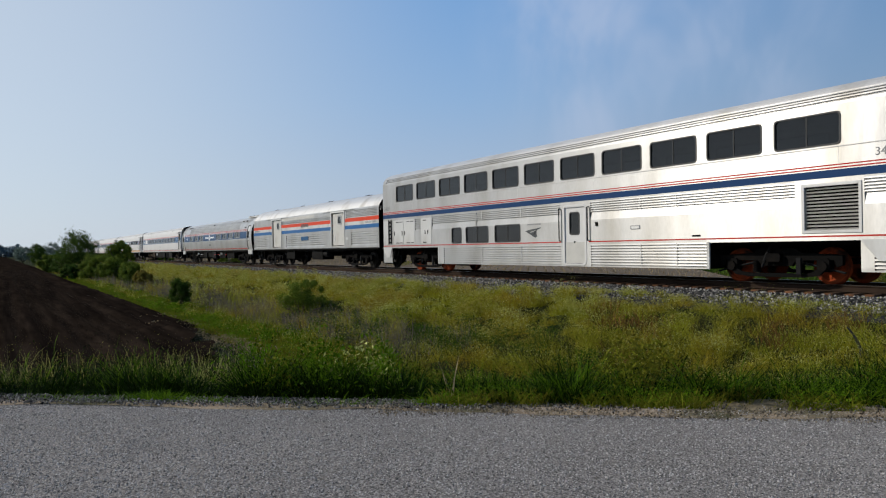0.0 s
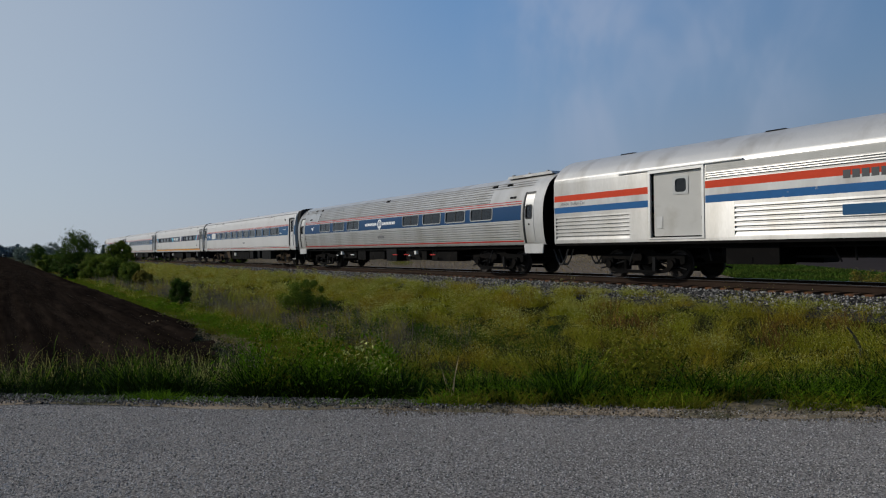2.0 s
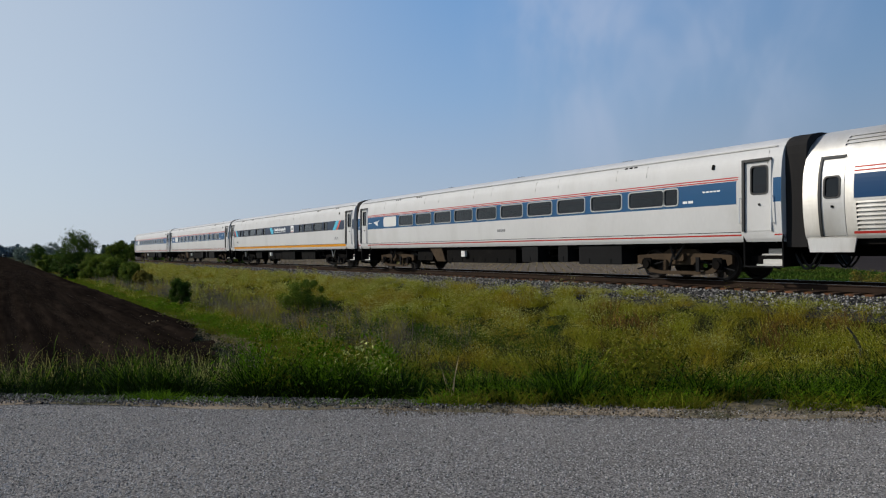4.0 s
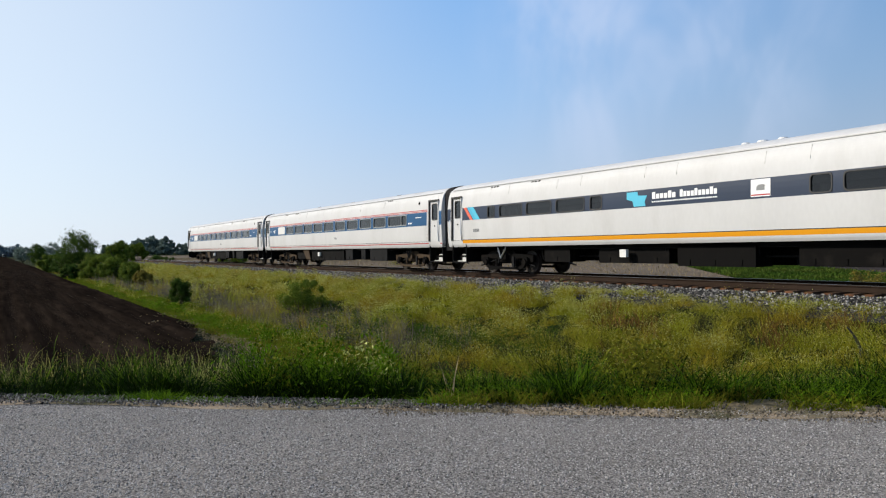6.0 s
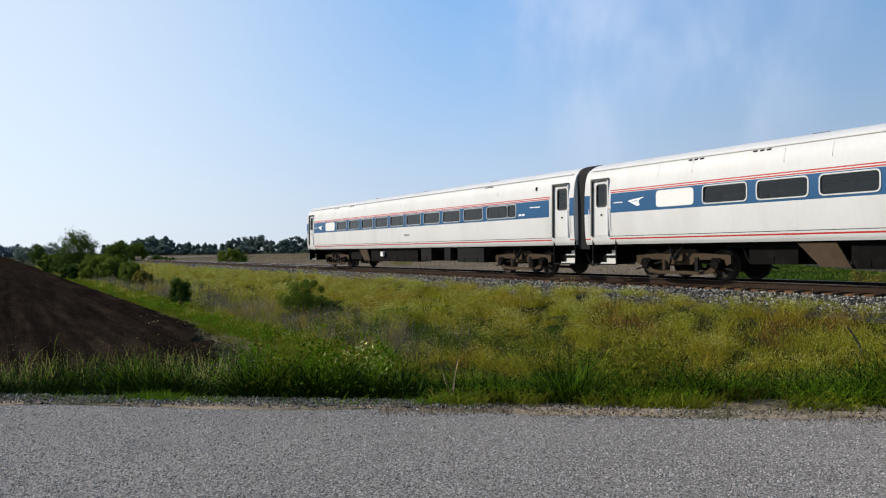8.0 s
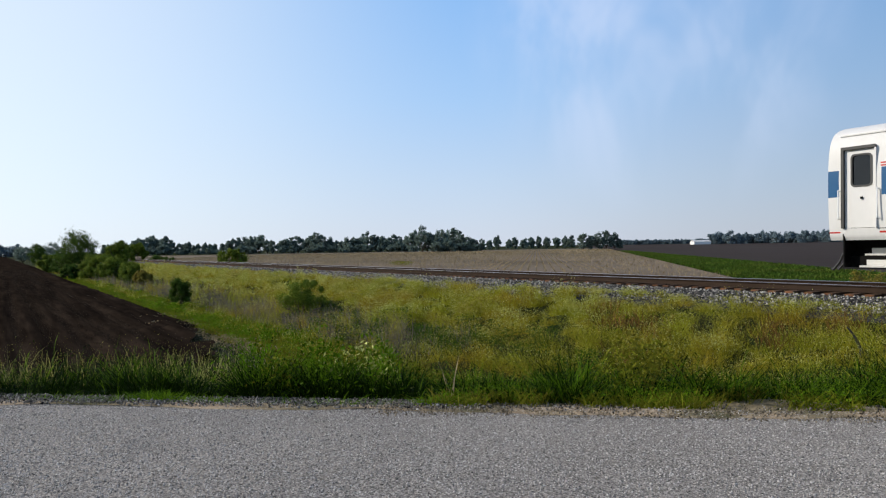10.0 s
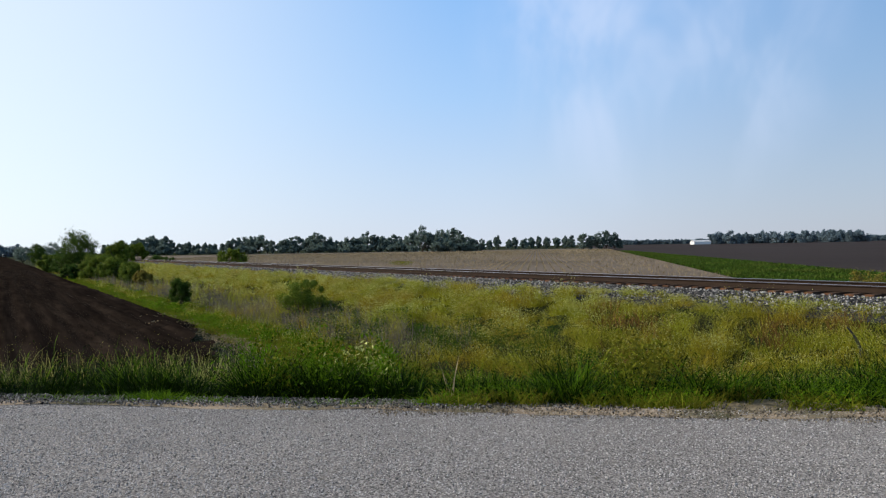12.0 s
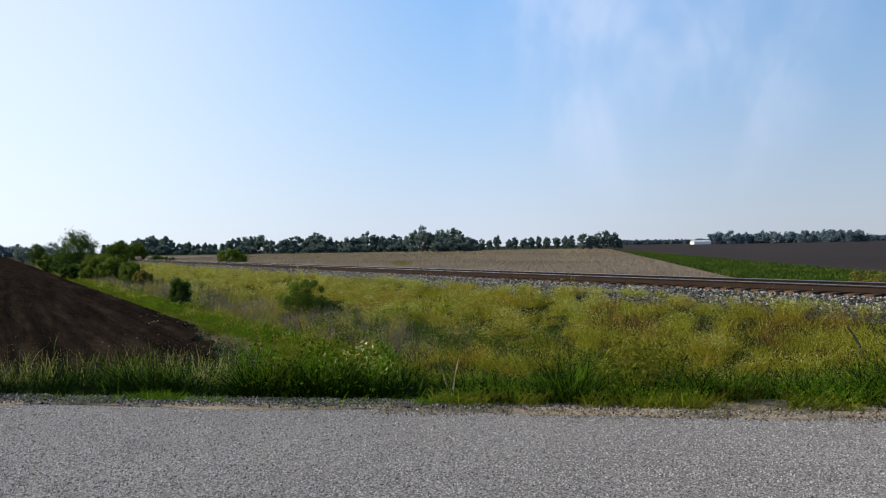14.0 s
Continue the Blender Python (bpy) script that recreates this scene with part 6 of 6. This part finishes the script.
def amfleet_car():
    car, L, P = new_car("stainless tubular passenger car with blue window band"), 25.3, AMFLEET
    body, roof = Mesh(), Mesh()
    wins = [(3.84, 5.42), (5.90, 7.48), (7.92, 9.50), (14.55, 16.13), (16.55, 18.13), (18.55, 20.13), (20.55, 22.13)]
    doors = [(0.42, 1.02), (24.15, 24.75)]
    cuts = [(a, b, 2.17, 2.66) for a, b in wins] + [(a, b, 1.2, 3.1) for a, b in doors]
    zones = [(2.08, 2.65, 1.25, 24.0, 1), (2.70, 2.735, 1.25, 24.0, 2), (2.79, 2.825, 1.25, 24.0, 2), (1.25, 1.31, 1.2, 24.05, 2), (2.04, 2.08, 1.25, 24.0, 3)]
    ribs = [(1.33, 2.02, 1.3, 23.9, 0.098), (2.84, 3.36, 3.4, 21.9, 0.10)]
    for sd in SIDES:
        shell(body, P, 1.14, 3.36, 0.0, L, sd, cuts, zones, ribs)
        shell(roof, P, 3.36, 3.90, 0.0, L, sd, ribs=[(3.37, 3.66, 0.9, 24.4, 0.095)])
        for a, b in wins:
            add_window(car, P, a, b, 2.17, 2.66, sd, ALU_FRAME, r=0.1)
        for a, b in doors:
            add_door(car, P, a, b, 1.2, 3.1, sd, SILVER_PAINT, win=(0.5, 0.62, 0.62, 0.5), rail=False, inset=0.02, round_side=True, label="stainless plug door with a small window")
        for a, b in ((0.05, 1.25), (24.05, 25.2)):
            y = P.at(1.2)
            part("skirt", Mesh().plate([(a, 1.16), (b, 1.16), (b - 0.06, 0.82), (a + 0.06, 0.82)], -0.02, 0.02), SILVER_PAINT, car, at=Matrix.Translation((0, sd * y, 0)))
        add_emblem(car, P, 2.6, 2.40, 0.55, sd, LETTER_WHITE)
        add_bars(car, P, "lettering", 10.3, 11.7, 2.37, 0.14, 9, sd, LETTER_WHITE, "white lettering bars in the blue band")
        add_bars(car, P, "lettering", 12.35, 13.75, 2.37, 0.14, 8, sd, LETTER_WHITE, "white lettering bars in the blue band")
        ring = Mesh().ring([(0.24 * math.cos(a * math.pi / 10), 0.24 * math.sin(a * math.pi / 10)) for a in range(20)], [(0.15 * math.cos(a * math.pi / 10), 0.15 * math.sin(a * math.pi / 10)) for a in range(20)], -0.004, 0.004)
        ring.box(-0.05, -0.02, -0.004, 0.004, -0.3, 0.12).box(0.02, 0.06, -0.004, 0.004, -0.3, 0.1)
        part("round_emblem", ring, LETTER_WHITE, car, "white ring emblem", at=side_pose(P, 12.03, 2.37, sd))
        add_bars(car, P, "lettering", 11.75, 12.5, 1.68, 0.12, 6, sd, LETTER_GREY, "dark car number bars")
        add_panel(car, P, "roof_hatch", 12.0, 12.4, 3.49, 3.60, sd, UNDER, 0.012, 0.03)
        add_panel(car, P, "roof_hatch", 2.2, 2.5, 3.48, 3.58, sd, UNDER, 0.012, 0.03)
        add_panel(car, P, "roof_hatch", 3.1, 3.4, 3.48, 3.58, sd, UNDER, 0.012, 0.03)
        add_panel(car, P, "roof_hatch", 22.6, 22.95, 3.48, 3.58, sd, UNDER, 0.012, 0.03)
        add_panel(car, P, "roof_hatch", 21.6, 21.95, 3.48, 3.58, sd, UNDER, 0.012, 0.03)
        add_panel(car, P, "end_lamp", 2.0, 2.35, 2.93, 3.02, sd, UNDER_BOX, 0.012, 0.03)
        add_panel(car, P, "end_lamp", 23.2, 23.6, 2.93, 3.02, sd, UNDER_BOX, 0.012, 0.03)
        for x in (8.0, 13.2, 14.4, 16.9):
            part("reflector", Mesh().box(x, x + 0.45, *sorted((sd * 1.44, sd * 1.40)), 0.74, 0.79), RED if x != 8.0 else PALE_BOX, car)
        for x in (6.6, 15.4):
            part("junction_box", Mesh().box(x, x + 0.18, *sorted((sd * 1.42, sd * 1.3)), 0.78, 0.95, bevel=0.02).box(x - 0.6, x - 0.45, *sorted((sd * 1.42, sd * 1.36)), 0.7, 0.76), PALE_BOX, car)
    # end walls coloured near-black for the shade in the gap between cars
    for x in (0.0, L):
        end_wall(body, P, x, -1 if x == 0 else 1, mat=4)
    finish_body(car, body, roof, [STAINLESS, BLUE, RED, SILVER_PAINT, UNDER], STAINLESS)
    ru = Mesh().plate([(22.2, 3.80), (25.0, 3.80), (24.95, 3.905), (22.3, 3.905)], -0.85, 0.85)
    for x in (22.6, 23.6, 24.7):
        ru.tube((x, -0.8, 3.905), (x, -0.8, 3.95), 0.07, 8)
    part("roof_unit", ru, SILVER_PAINT, car, "low raised roof unit")
    add_diaphragm(car, 0.72, L, L + 0.57, 1.1, 3.4)
    add_underfloor(car, L, 7, [(6.4, 8.2, 0.56, 1.15, UNDER), (8.6, 9.6, 0.48, 1.25, UNDER), (10.0, 11.8, 0.52, 1.2, UNDER), (12.4, 13.5, 0.44, 1.38, UNDER_BOX), (14.2, 16.2, 0.5, 1.2, UNDER), (16.6, 18.8, 0.46, 1.15, UNDER)])
    for x in (3.58, L - 3.58):
        add_truck(car, x, "black")
    return car, L


def baggage_car():
    car, L, P = new_car("stainless fluted baggage car with red and blue stripes"), 21.75, BAGGAGE
    body, roof = Mesh(), Mesh()
    doors = [(4.45, 6.40), (15.40, 17.32)]
    cuts = [(a, b, 1.28, 3.26) for a, b in doors]
    open_x = [(0.0, 4.4), (6.46, 15.34), (17.38, L)]
    zones = []
    for a, b in open_x:
        zones += [(2.63, 2.84, a + 0.02, b, 1), (2.22, 2.43, a + 0.02, b, 2), (2.43, 2.63, a + 0.02, b, 3)]
    zones += [(3.10, 3.30, 6.5, 12.6, 4)]
    ribs = [(1.36, 2.12, 0.1, 3.6, 0.125), (1.36, 2.14, 7.42, 14.45, 0.125), (1.36, 2.12, 18.22, 21.65, 0.125), (2.90, 3.08, 6.5, 15.3, 0.06), (2.90, 3.3, 17.6, 21.6, 0.08)]
    for sd in SIDES:
        shell(body, P, 1.14, 3.38, 0.0, L, sd, cuts, zones, ribs)
        shell(roof, P, 3.38, 4.18, 0.0, L, sd)
        for a, b in doors:
            w, h = b - a, 1.98
            d = part("baggage_door", Mesh().ring(rounded(w - 0.12, h - 0.08, 0.03), [(0.05 * w + p, 0.27 * h + q) for p, q in rounded(0.42, 0.42, 0.1)], 0.07, 0.12), GREY_DOOR, car, "dull grey sliding baggage door",
                     at=Matrix.Translation(((a + b) / 2 + 0.05, sd * 1.56, 2.27)) @ Matrix.Rotation(0 if sd < 0 else math.pi, 4, "Z"))
            part("door_window_frame", Mesh().ring([(0.05 * w + p, 0.27 * h + q) for p, q in rounded(0.56, 0.54, 0.04)], [(0.05 * w + p, 0.27 * h + q) for p, q in rounded(0.40, 0.40, 0.1)], 0.055, 0.075), ALU_FRAME, d)
            part("door_pane", Mesh().box(0.05 * w - 0.21, 0.05 * w + 0.21, 0.09, 0.1, 0.27 * h - 0.21, 0.27 * h + 0.21), GLASS, d)
            part("latch", Mesh().box(-0.42 * w, -0.30 * w, 0.055, 0.075, -0.36 * h, -0.18 * h), SILVER_PAINT, d)
            part("door_handle", Mesh().box(0.43 * w, 0.46 * w, 0.04, 0.08, -0.25 * h, -0.2 * h), UNDER, d)
            fr = Mesh().ring([(-w / 2 - 0.05, -h / 2 - 0.05), (w / 2 + 0.05, -h / 2 - 0.05), (w / 2 + 0.05, h / 2 + 0.06), (-w / 2 - 0.05, h / 2 + 0.06)], [(-w / 2 + 0.03, -h / 2), (w / 2 - 0.03, -h / 2), (w / 2 - 0.03, h / 2 - 0.03), (-w / 2 + 0.03, h / 2 - 0.03)], -0.02, 0.06)
            part("door_frame", fr, STAINLESS_DULL, car, at=Matrix.Translation(((a + b) / 2, sd * 1.56, 2.27)) @ Matrix.Rotation(0 if sd < 0 else math.pi, 4, "Z"))
            part("door_track", Mesh().box(a - 1.3, b + 1.3, *sorted((sd * 1.555, sd * 1.60)), 3.33, 3.365), STAINLESS_DULL, car)
            part("recess", Mesh().box(a, b, *sorted((sd * 1.40, sd * 1.41)), 1.28, 3.26), UNDER, car)
        add_bars(car, P, "lettering", 10.35, 11.65, 2.66, 0.20, 6, sd, LETTER_DARK, "dark grey lettering bars between the stripes")
        add_panel(car, P, "name_board", 10.35, 11.62, 1.70, 1.95, sd, MID_BLUE, 0.008, 0.02, "plain blue name board")
        add_words(car, P, "10404  Buffer Car", 0.98, 2.53, 0.12, sd, LETTER_GREY, "small dark grey lettering between the stripes")
        add_words(car, P, "Buffer Car  10404", L - 0.98, 2.53, 0.12, sd, LETTER_GREY, "small dark grey lettering between the stripes")
        add_panel(car, P, "small_plate", 17.5, 17.85, 1.62, 1.76, sd, STAINLESS_DULL, 0.01, 0.02)
        part("side_sill", Mesh().box(0.1, L - 0.1, *sorted((sd * 1.50, sd * 1.575)), 1.08, 1.16), UNDER, car)
        for i in range(9):
            x = 7.6 + i * 0.85
            part("seam", Mesh().box(x - 0.006, x + 0.006, -0.003, 0.01, -0.12, 0.12), STAINLESS_DULL, car, at=side_pose(P, x, 3.22, sd))
    for x in (2.6, 8.0, 13.0, 18.4):
        part("roof_vent", Mesh().plate([(x - 0.45, 3.98), (x + 0.45, 3.98), (x + 0.28, 4.14), (x - 0.28, 4.14)], -0.55, -0.35).plate([(x - 0.45, 3.98), (x + 0.45, 3.98), (x + 0.28, 4.14), (x - 0.28, 4.14)], 0.35, 0.55), UNDER, car)
    # the unlit gap at each end is put into the wall colour
    for x in (0.0, L):
        end_wall(body, P, x, -1 if x == 0 else 1, mat=5)
    finish_body(car, body, roof, [STAINLESS, ORANGE_RED, BAGGAGE_BLUE, SILVER_PAINT, PALE_PATCH, UNDER], SILVER_PAINT)
    add_diaphragm(car, 1.2, L, L + 0.55, 1.0, 3.95)
    add_underfloor(car, L, 8, [(7.0, 8.6, 0.5, 1.38, UNDER), (11.8, 13.6, 0.46, 1.40, UNDER)])
    tank = Mesh()
    for sg in (-1, 1):
        tank.tube((11.9, sg * 1.18, 0.82), (14.2, sg * 1.18, 0.82), 0.2, 12)
    part("steam_tank", tank, UNDER_BOX, car)
    for x in (3.6, L - 3.6):
        add_truck(car, x, "black")
    return car, L


def superliner_car():
    car, L, P = new_car("tall two-level stainless passenger car with blue stripe"), 25.5, SUPERLINER
    body, roof = Mesh(), Mesh()
    ups = [(1.47 + 2.06 * i, 3.16 + 2.06 * i) for i in range(11)]
    lows = [(6.60, 7.36, False), (7.72, 9.36, True), (9.82, 11.46, True)]
    cuts = [(a, b, 3.40, 4.16) for a, b in ups] + [(a, b, 1.27, 1.93) for a, b, _ in lows] + [(13.95, 15.05, 0.44, 2.46), (22.82, 24.20, 1.33, 2.44)]
    gaps = [(0.95, 5.45, 0.0, 1.10), (20.05, 24.2, 0.0, 1.10)]
    zones = [(2.60, 2.79, 0, L, 1), (2.815, 2.85, 0, L, 2), (2.885, 2.918, 0, L, 2), (1.185, 1.225, 0, 13.8, 2), (1.185, 1.225, 15.2, L, 2)]
    ribs = [(2.18, 2.56, 4.9, 8.45, 0.075), (2.18, 2.56, 8.5, 13.8, 0.075), (2.18, 2.56, 15.3, 22.6, 0.075), (2.18, 2.56, 24.3, 25.4, 0.075), (2.0, 2.5, 3.35, 3.85, 0.09),
            (0.40, 1.12, 5.9, 13.8, 0.088), (0.40, 1.12, 15.3, 19.95, 0.088), (0.40, 1.12, 24.5, 25.4, 0.088)]
    for sd in SIDES:
        shell(body, P, 0.36, 4.28, 0.0, L, sd, cuts + gaps, zones, ribs)
        shell(roof, P, 4.28, 5.01, 0.0, L, sd, ribs=[(4.43, 4.64, 0.3, L - 0.3, 0.07)])
        for a, b in ups:
            add_window(car, P, a, b, 3.40, 4.16, sd, RUBBER, r=0.1, rim=0.02)
        for a, b, mu in lows:
            add_window(car, P, a, b, 1.27, 1.93, sd, RUBBER, r=0.08, rim=0.02, mullion=mu)
        add_door(car, P, 13.97, 15.03, 0.46, 2.44, sd, WHITE_PAINT, win=(0.48, 0.70, 0.45, 0.75), inset=0.03, trim=WHITE_PAINT, rail=False, label="silver side door with a tall window and grab rails")
        for x in (13.78, 15.22):
            gr = Mesh().tube((x, sd * 1.65, 1.25), (x, sd * 1.65, 2.38), 0.022, 7).tube((x, sd * 1.65, 1.25), (x, sd * 1.57, 1.25), 0.02, 6).tube((x, sd * 1.65, 2.38), (x, sd * 1.57, 2.38), 0.02, 6)
            part("grab_rail", gr, UNDER_BOX, car, "dark vertical grab rail")
        arch = Mesh().ring([(a, b) for a, b in rounded(1.2, 2.1, 0.16)], [(a, b) for a, b in rounded(1.06, 1.98, 0.13)], -0.012, 0.02)
        part("door_surround", arch, WHITE_PAINT, car, at=side_pose(P, 14.5, 1.45, sd))
        part("kick_plate", Mesh().box(13.99, 15.01, *sorted((sd * 1.562, sd * 1.552)), 0.47, 1.2), PALE_PATCH, car)
        fr = Mesh().ring([(-0.73, -0.60), (0.73, -0.60), (0.73, 0.60), (-0.73, 0.60)], [(-0.66, -0.53), (0.66, -0.53), (0.66, 0.53), (-0.66, 0.53)], -0.02, 0.1)
        g = part("grille", fr, SILVER_PAINT, car, "air grille with dark horizontal slats", at=side_pose(P, 23.51, 1.885, sd))
        for i in range(13):
            part("slat", Mesh().add([(-0.68, 0.02, 0), (0.68, 0.02, 0), (0.68, 0.075, 0.045), (-0.68, 0.075, 0.045)], [(0, 1, 2, 3), (3, 2, 1, 0)]), GREY_DOOR, g, at=Matrix.Translation((0, 0, -0.53 + 0.082 * i)))
        part("grille_back", Mesh().box(-0.68, 0.68, 0.085, 0.095, -0.55, 0.55), UNDER, g)
        add_emblem(car, P, 12.25, 1.62, 0.95, sd, LETTER_DARK)
        add_bars(car, P, "lettering", 11.9, 12.7, 1.89, 0.045, 7, sd, LETTER_GREY, "small dark lettering bars")
        for x in (0.48, L - 0.62):
            add_words(car, P, "34031", x, 3.1, 0.19, sd, LETTER_GREY, "dark grey car number")
        add_panel(car, P, "lamp_plate", 17.1, 17.5, 1.56, 1.68, sd, LETTER_GREY, 0.012, 0.02)
        add_panel(car, P, "lamp_plate_cover", 17.14, 17.46, 1.58, 1.66, sd, PALE_BOX, 0.016, 0.02)
        add_panel(car, P, "marker", 15.55, 15.65, 1.72, 1.86, sd, UNDER, 0.03, 0.02)
        add_panel(car, P, "vent_slot", 19.45, 19.75, 1.28, 1.33, sd, UNDER_BOX, 0.006, 0.02)
        for a, b in ((1.15, 2.15), (2.2, 3.3), (3.9, 4.85), (0.1, 0.55)):
            add_panel(car, P, "locker_door", a, b, 1.28, 2.48, sd, SILVER_PAINT, 0.012, 0.02, bevel=0.04)
        for x in (2.05, 2.3, 4.3, 4.55, 1.25):
            add_panel(car, P, "latch", x - 0.02, x + 0.02, 1.72, 1.92, sd, UNDER_BOX, 0.03, 0.0)
        for x in (1.4, 1.8, 2.5, 2.9, 4.1):
            for z in (1.33, 2.36):
                add_panel(car, P, "hinge", x, x + 0.3, z, z + 0.035, sd, UNDER_BOX, 0.02, 0.0)
        lad = Mesh()
        for i in range(6):
            lad.box(0.66, 0.9, -0.04, 0.0, -0.55 + 0.2 * i, -0.47 + 0.2 * i)
        lad.box(0.64, 0.67, -0.045, 0.0, -0.6, 0.62).box(0.89, 0.92, -0.045, 0.0, -0.6, 0.62)
        part("ladder", lad, UNDER_BOX, car, at=Matrix.Translation((0, sd * 1.58, 1.9)) @ (Matrix.Rotation(0, 4, "Z") if sd < 0 else Matrix.Diagonal((1, -1, 1, 1))))
        for a, b, c, d in ((0.0, 0.35, 0.75, 0.95), (25.45, 25.15, 24.6, 24.2)):
            part("end_skirt", Mesh().plate([(a, 1.12), (d, 1.12), (c, 0.62), (b, 0.62)], -0.02, 0.02), SILVER_PAINT, car, at=Matrix.Translation((0, sd * 1.585, 0)))
        for xa in (5.45, 19.98):
            part("skirt_edge", Mesh().box(xa - 0.03, xa + 0.06, *sorted((sd * 1.54, sd * 1.592)), 0.36, 1.12), SILVER_PAINT, car)
        for i in range(12):
            x = 1.3 + 2.06 * i - 0.02
            part("seam", Mesh().box(x - 0.006, x + 0.006, -0.003, 0.01, -0.2, 0.2), STAINLESS_DULL, car, at=side_pose(P, x + 0.55, 3.15, sd))
        for x in (8.9, 11.5, 17.5, 18.9):
            for za, zb in ((0.42, 1.11), (2.19, 2.55)):
                add_panel(car, P, "seam", x - 0.012, x + 0.012, za, zb, sd, STAINLESS_DULL, 0.003, 0.03)
        part("window_sill_strip", Mesh().box(1.2, L - 0.2, *sorted((sd * 1.575, sd * 1.59)), 3.325, 3.345), SILVER_PAINT, car)
    # ends take the underside black, standing for shade between the cars
    for x in (0.0, L):
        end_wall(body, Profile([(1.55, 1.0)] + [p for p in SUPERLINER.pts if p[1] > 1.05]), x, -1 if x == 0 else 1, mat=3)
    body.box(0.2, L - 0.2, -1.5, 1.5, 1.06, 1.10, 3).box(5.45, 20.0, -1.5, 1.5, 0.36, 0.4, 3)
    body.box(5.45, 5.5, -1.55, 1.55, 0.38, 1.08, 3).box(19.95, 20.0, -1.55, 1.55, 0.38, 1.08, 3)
    finish_body(car, body, roof, [STAINLESS, NAVY, RED, UNDER], STAINLESS)
    add_diaphragm(car, 0.95, -0.5, 0.0, 1.0, 4.0)
    add_underfloor(car, L, 9, [(6.0, 19.5, 0.45, 1.3, UNDER)])
    for x in (3.70, L - 3.75):
        add_truck(car, x, "orange")
    return car, L


def build_train():
    """All cars, front to rear, with the place of each car's rear end along the track at the clip's start."""
    cars = [(superliner_car()[0], -33.24), (baggage_car()[0], -55.55), (amfleet_car()[0], -81.45)]
    cars.append((horizon_like("white single-level coach with blue window band", "blue", 1)[0], -107.32))
    cars.append((horizon_like("white single-level coach with yellow sill stripe", "slate", 2)[0], -133.2))
    cars.append((horizon_like("white single-level coach with blue window band", "blue", 3)[0], -159.03))
    cars.append((horizon_like("white last coach of the train with blue window band", "blue", 4, last=True)[0], -184.88))
    return cars


CARS = build_train()

# the train's way along the track, in metres
RUN = [(0.0, 0.0), (0.5, 8.9), (1.0, 17.84), (1.5, 26.76), (2.0, 35.74), (2.5, 44.61), (3.0, 53.40), (3.5, 62.20), (4.0, 71.02), (4.5, 79.86), (5.0, 88.70), (5.5, 97.45),
       (6.0, 106.25), (6.5, 114.48), (7.0, 123.08), (7.5, 131.95), (8.0, 140.83), (8.2, 144.36), (9.0, 158.0), (10.0, 175.1), (11.0, 192.2), (12.0, 209.3), (13.0, 226.4), (14.0, 243.5)]


def run_at(t):
    return float(np.interp(t, [a for a, _ in RUN], [b for _, b in RUN]))


def motions():
    heading = math.degrees(math.atan2(U.y, U.x))
    for car, s0 in CARS:
        rows = []
        for t, s in RUN:
            x, y = from_sq(s0 + s, 0.0)
            rows.append((t, pose(x, y, RAIL_Z, 0, 0, heading)))
        walk(car, rows)
    # wheels roll with the distance run; one row for each thirtieth of a second
    for w, x, r in WHEELSETS:
        rows = []
        for i in range(0, 421):
            t = i / 30.0
            rows.append((t, Matrix.Translation((x, 0, r)) @ Matrix.Rotation(run_at(t) / r, 4, "Y")))
        walk(w, rows)


motions()
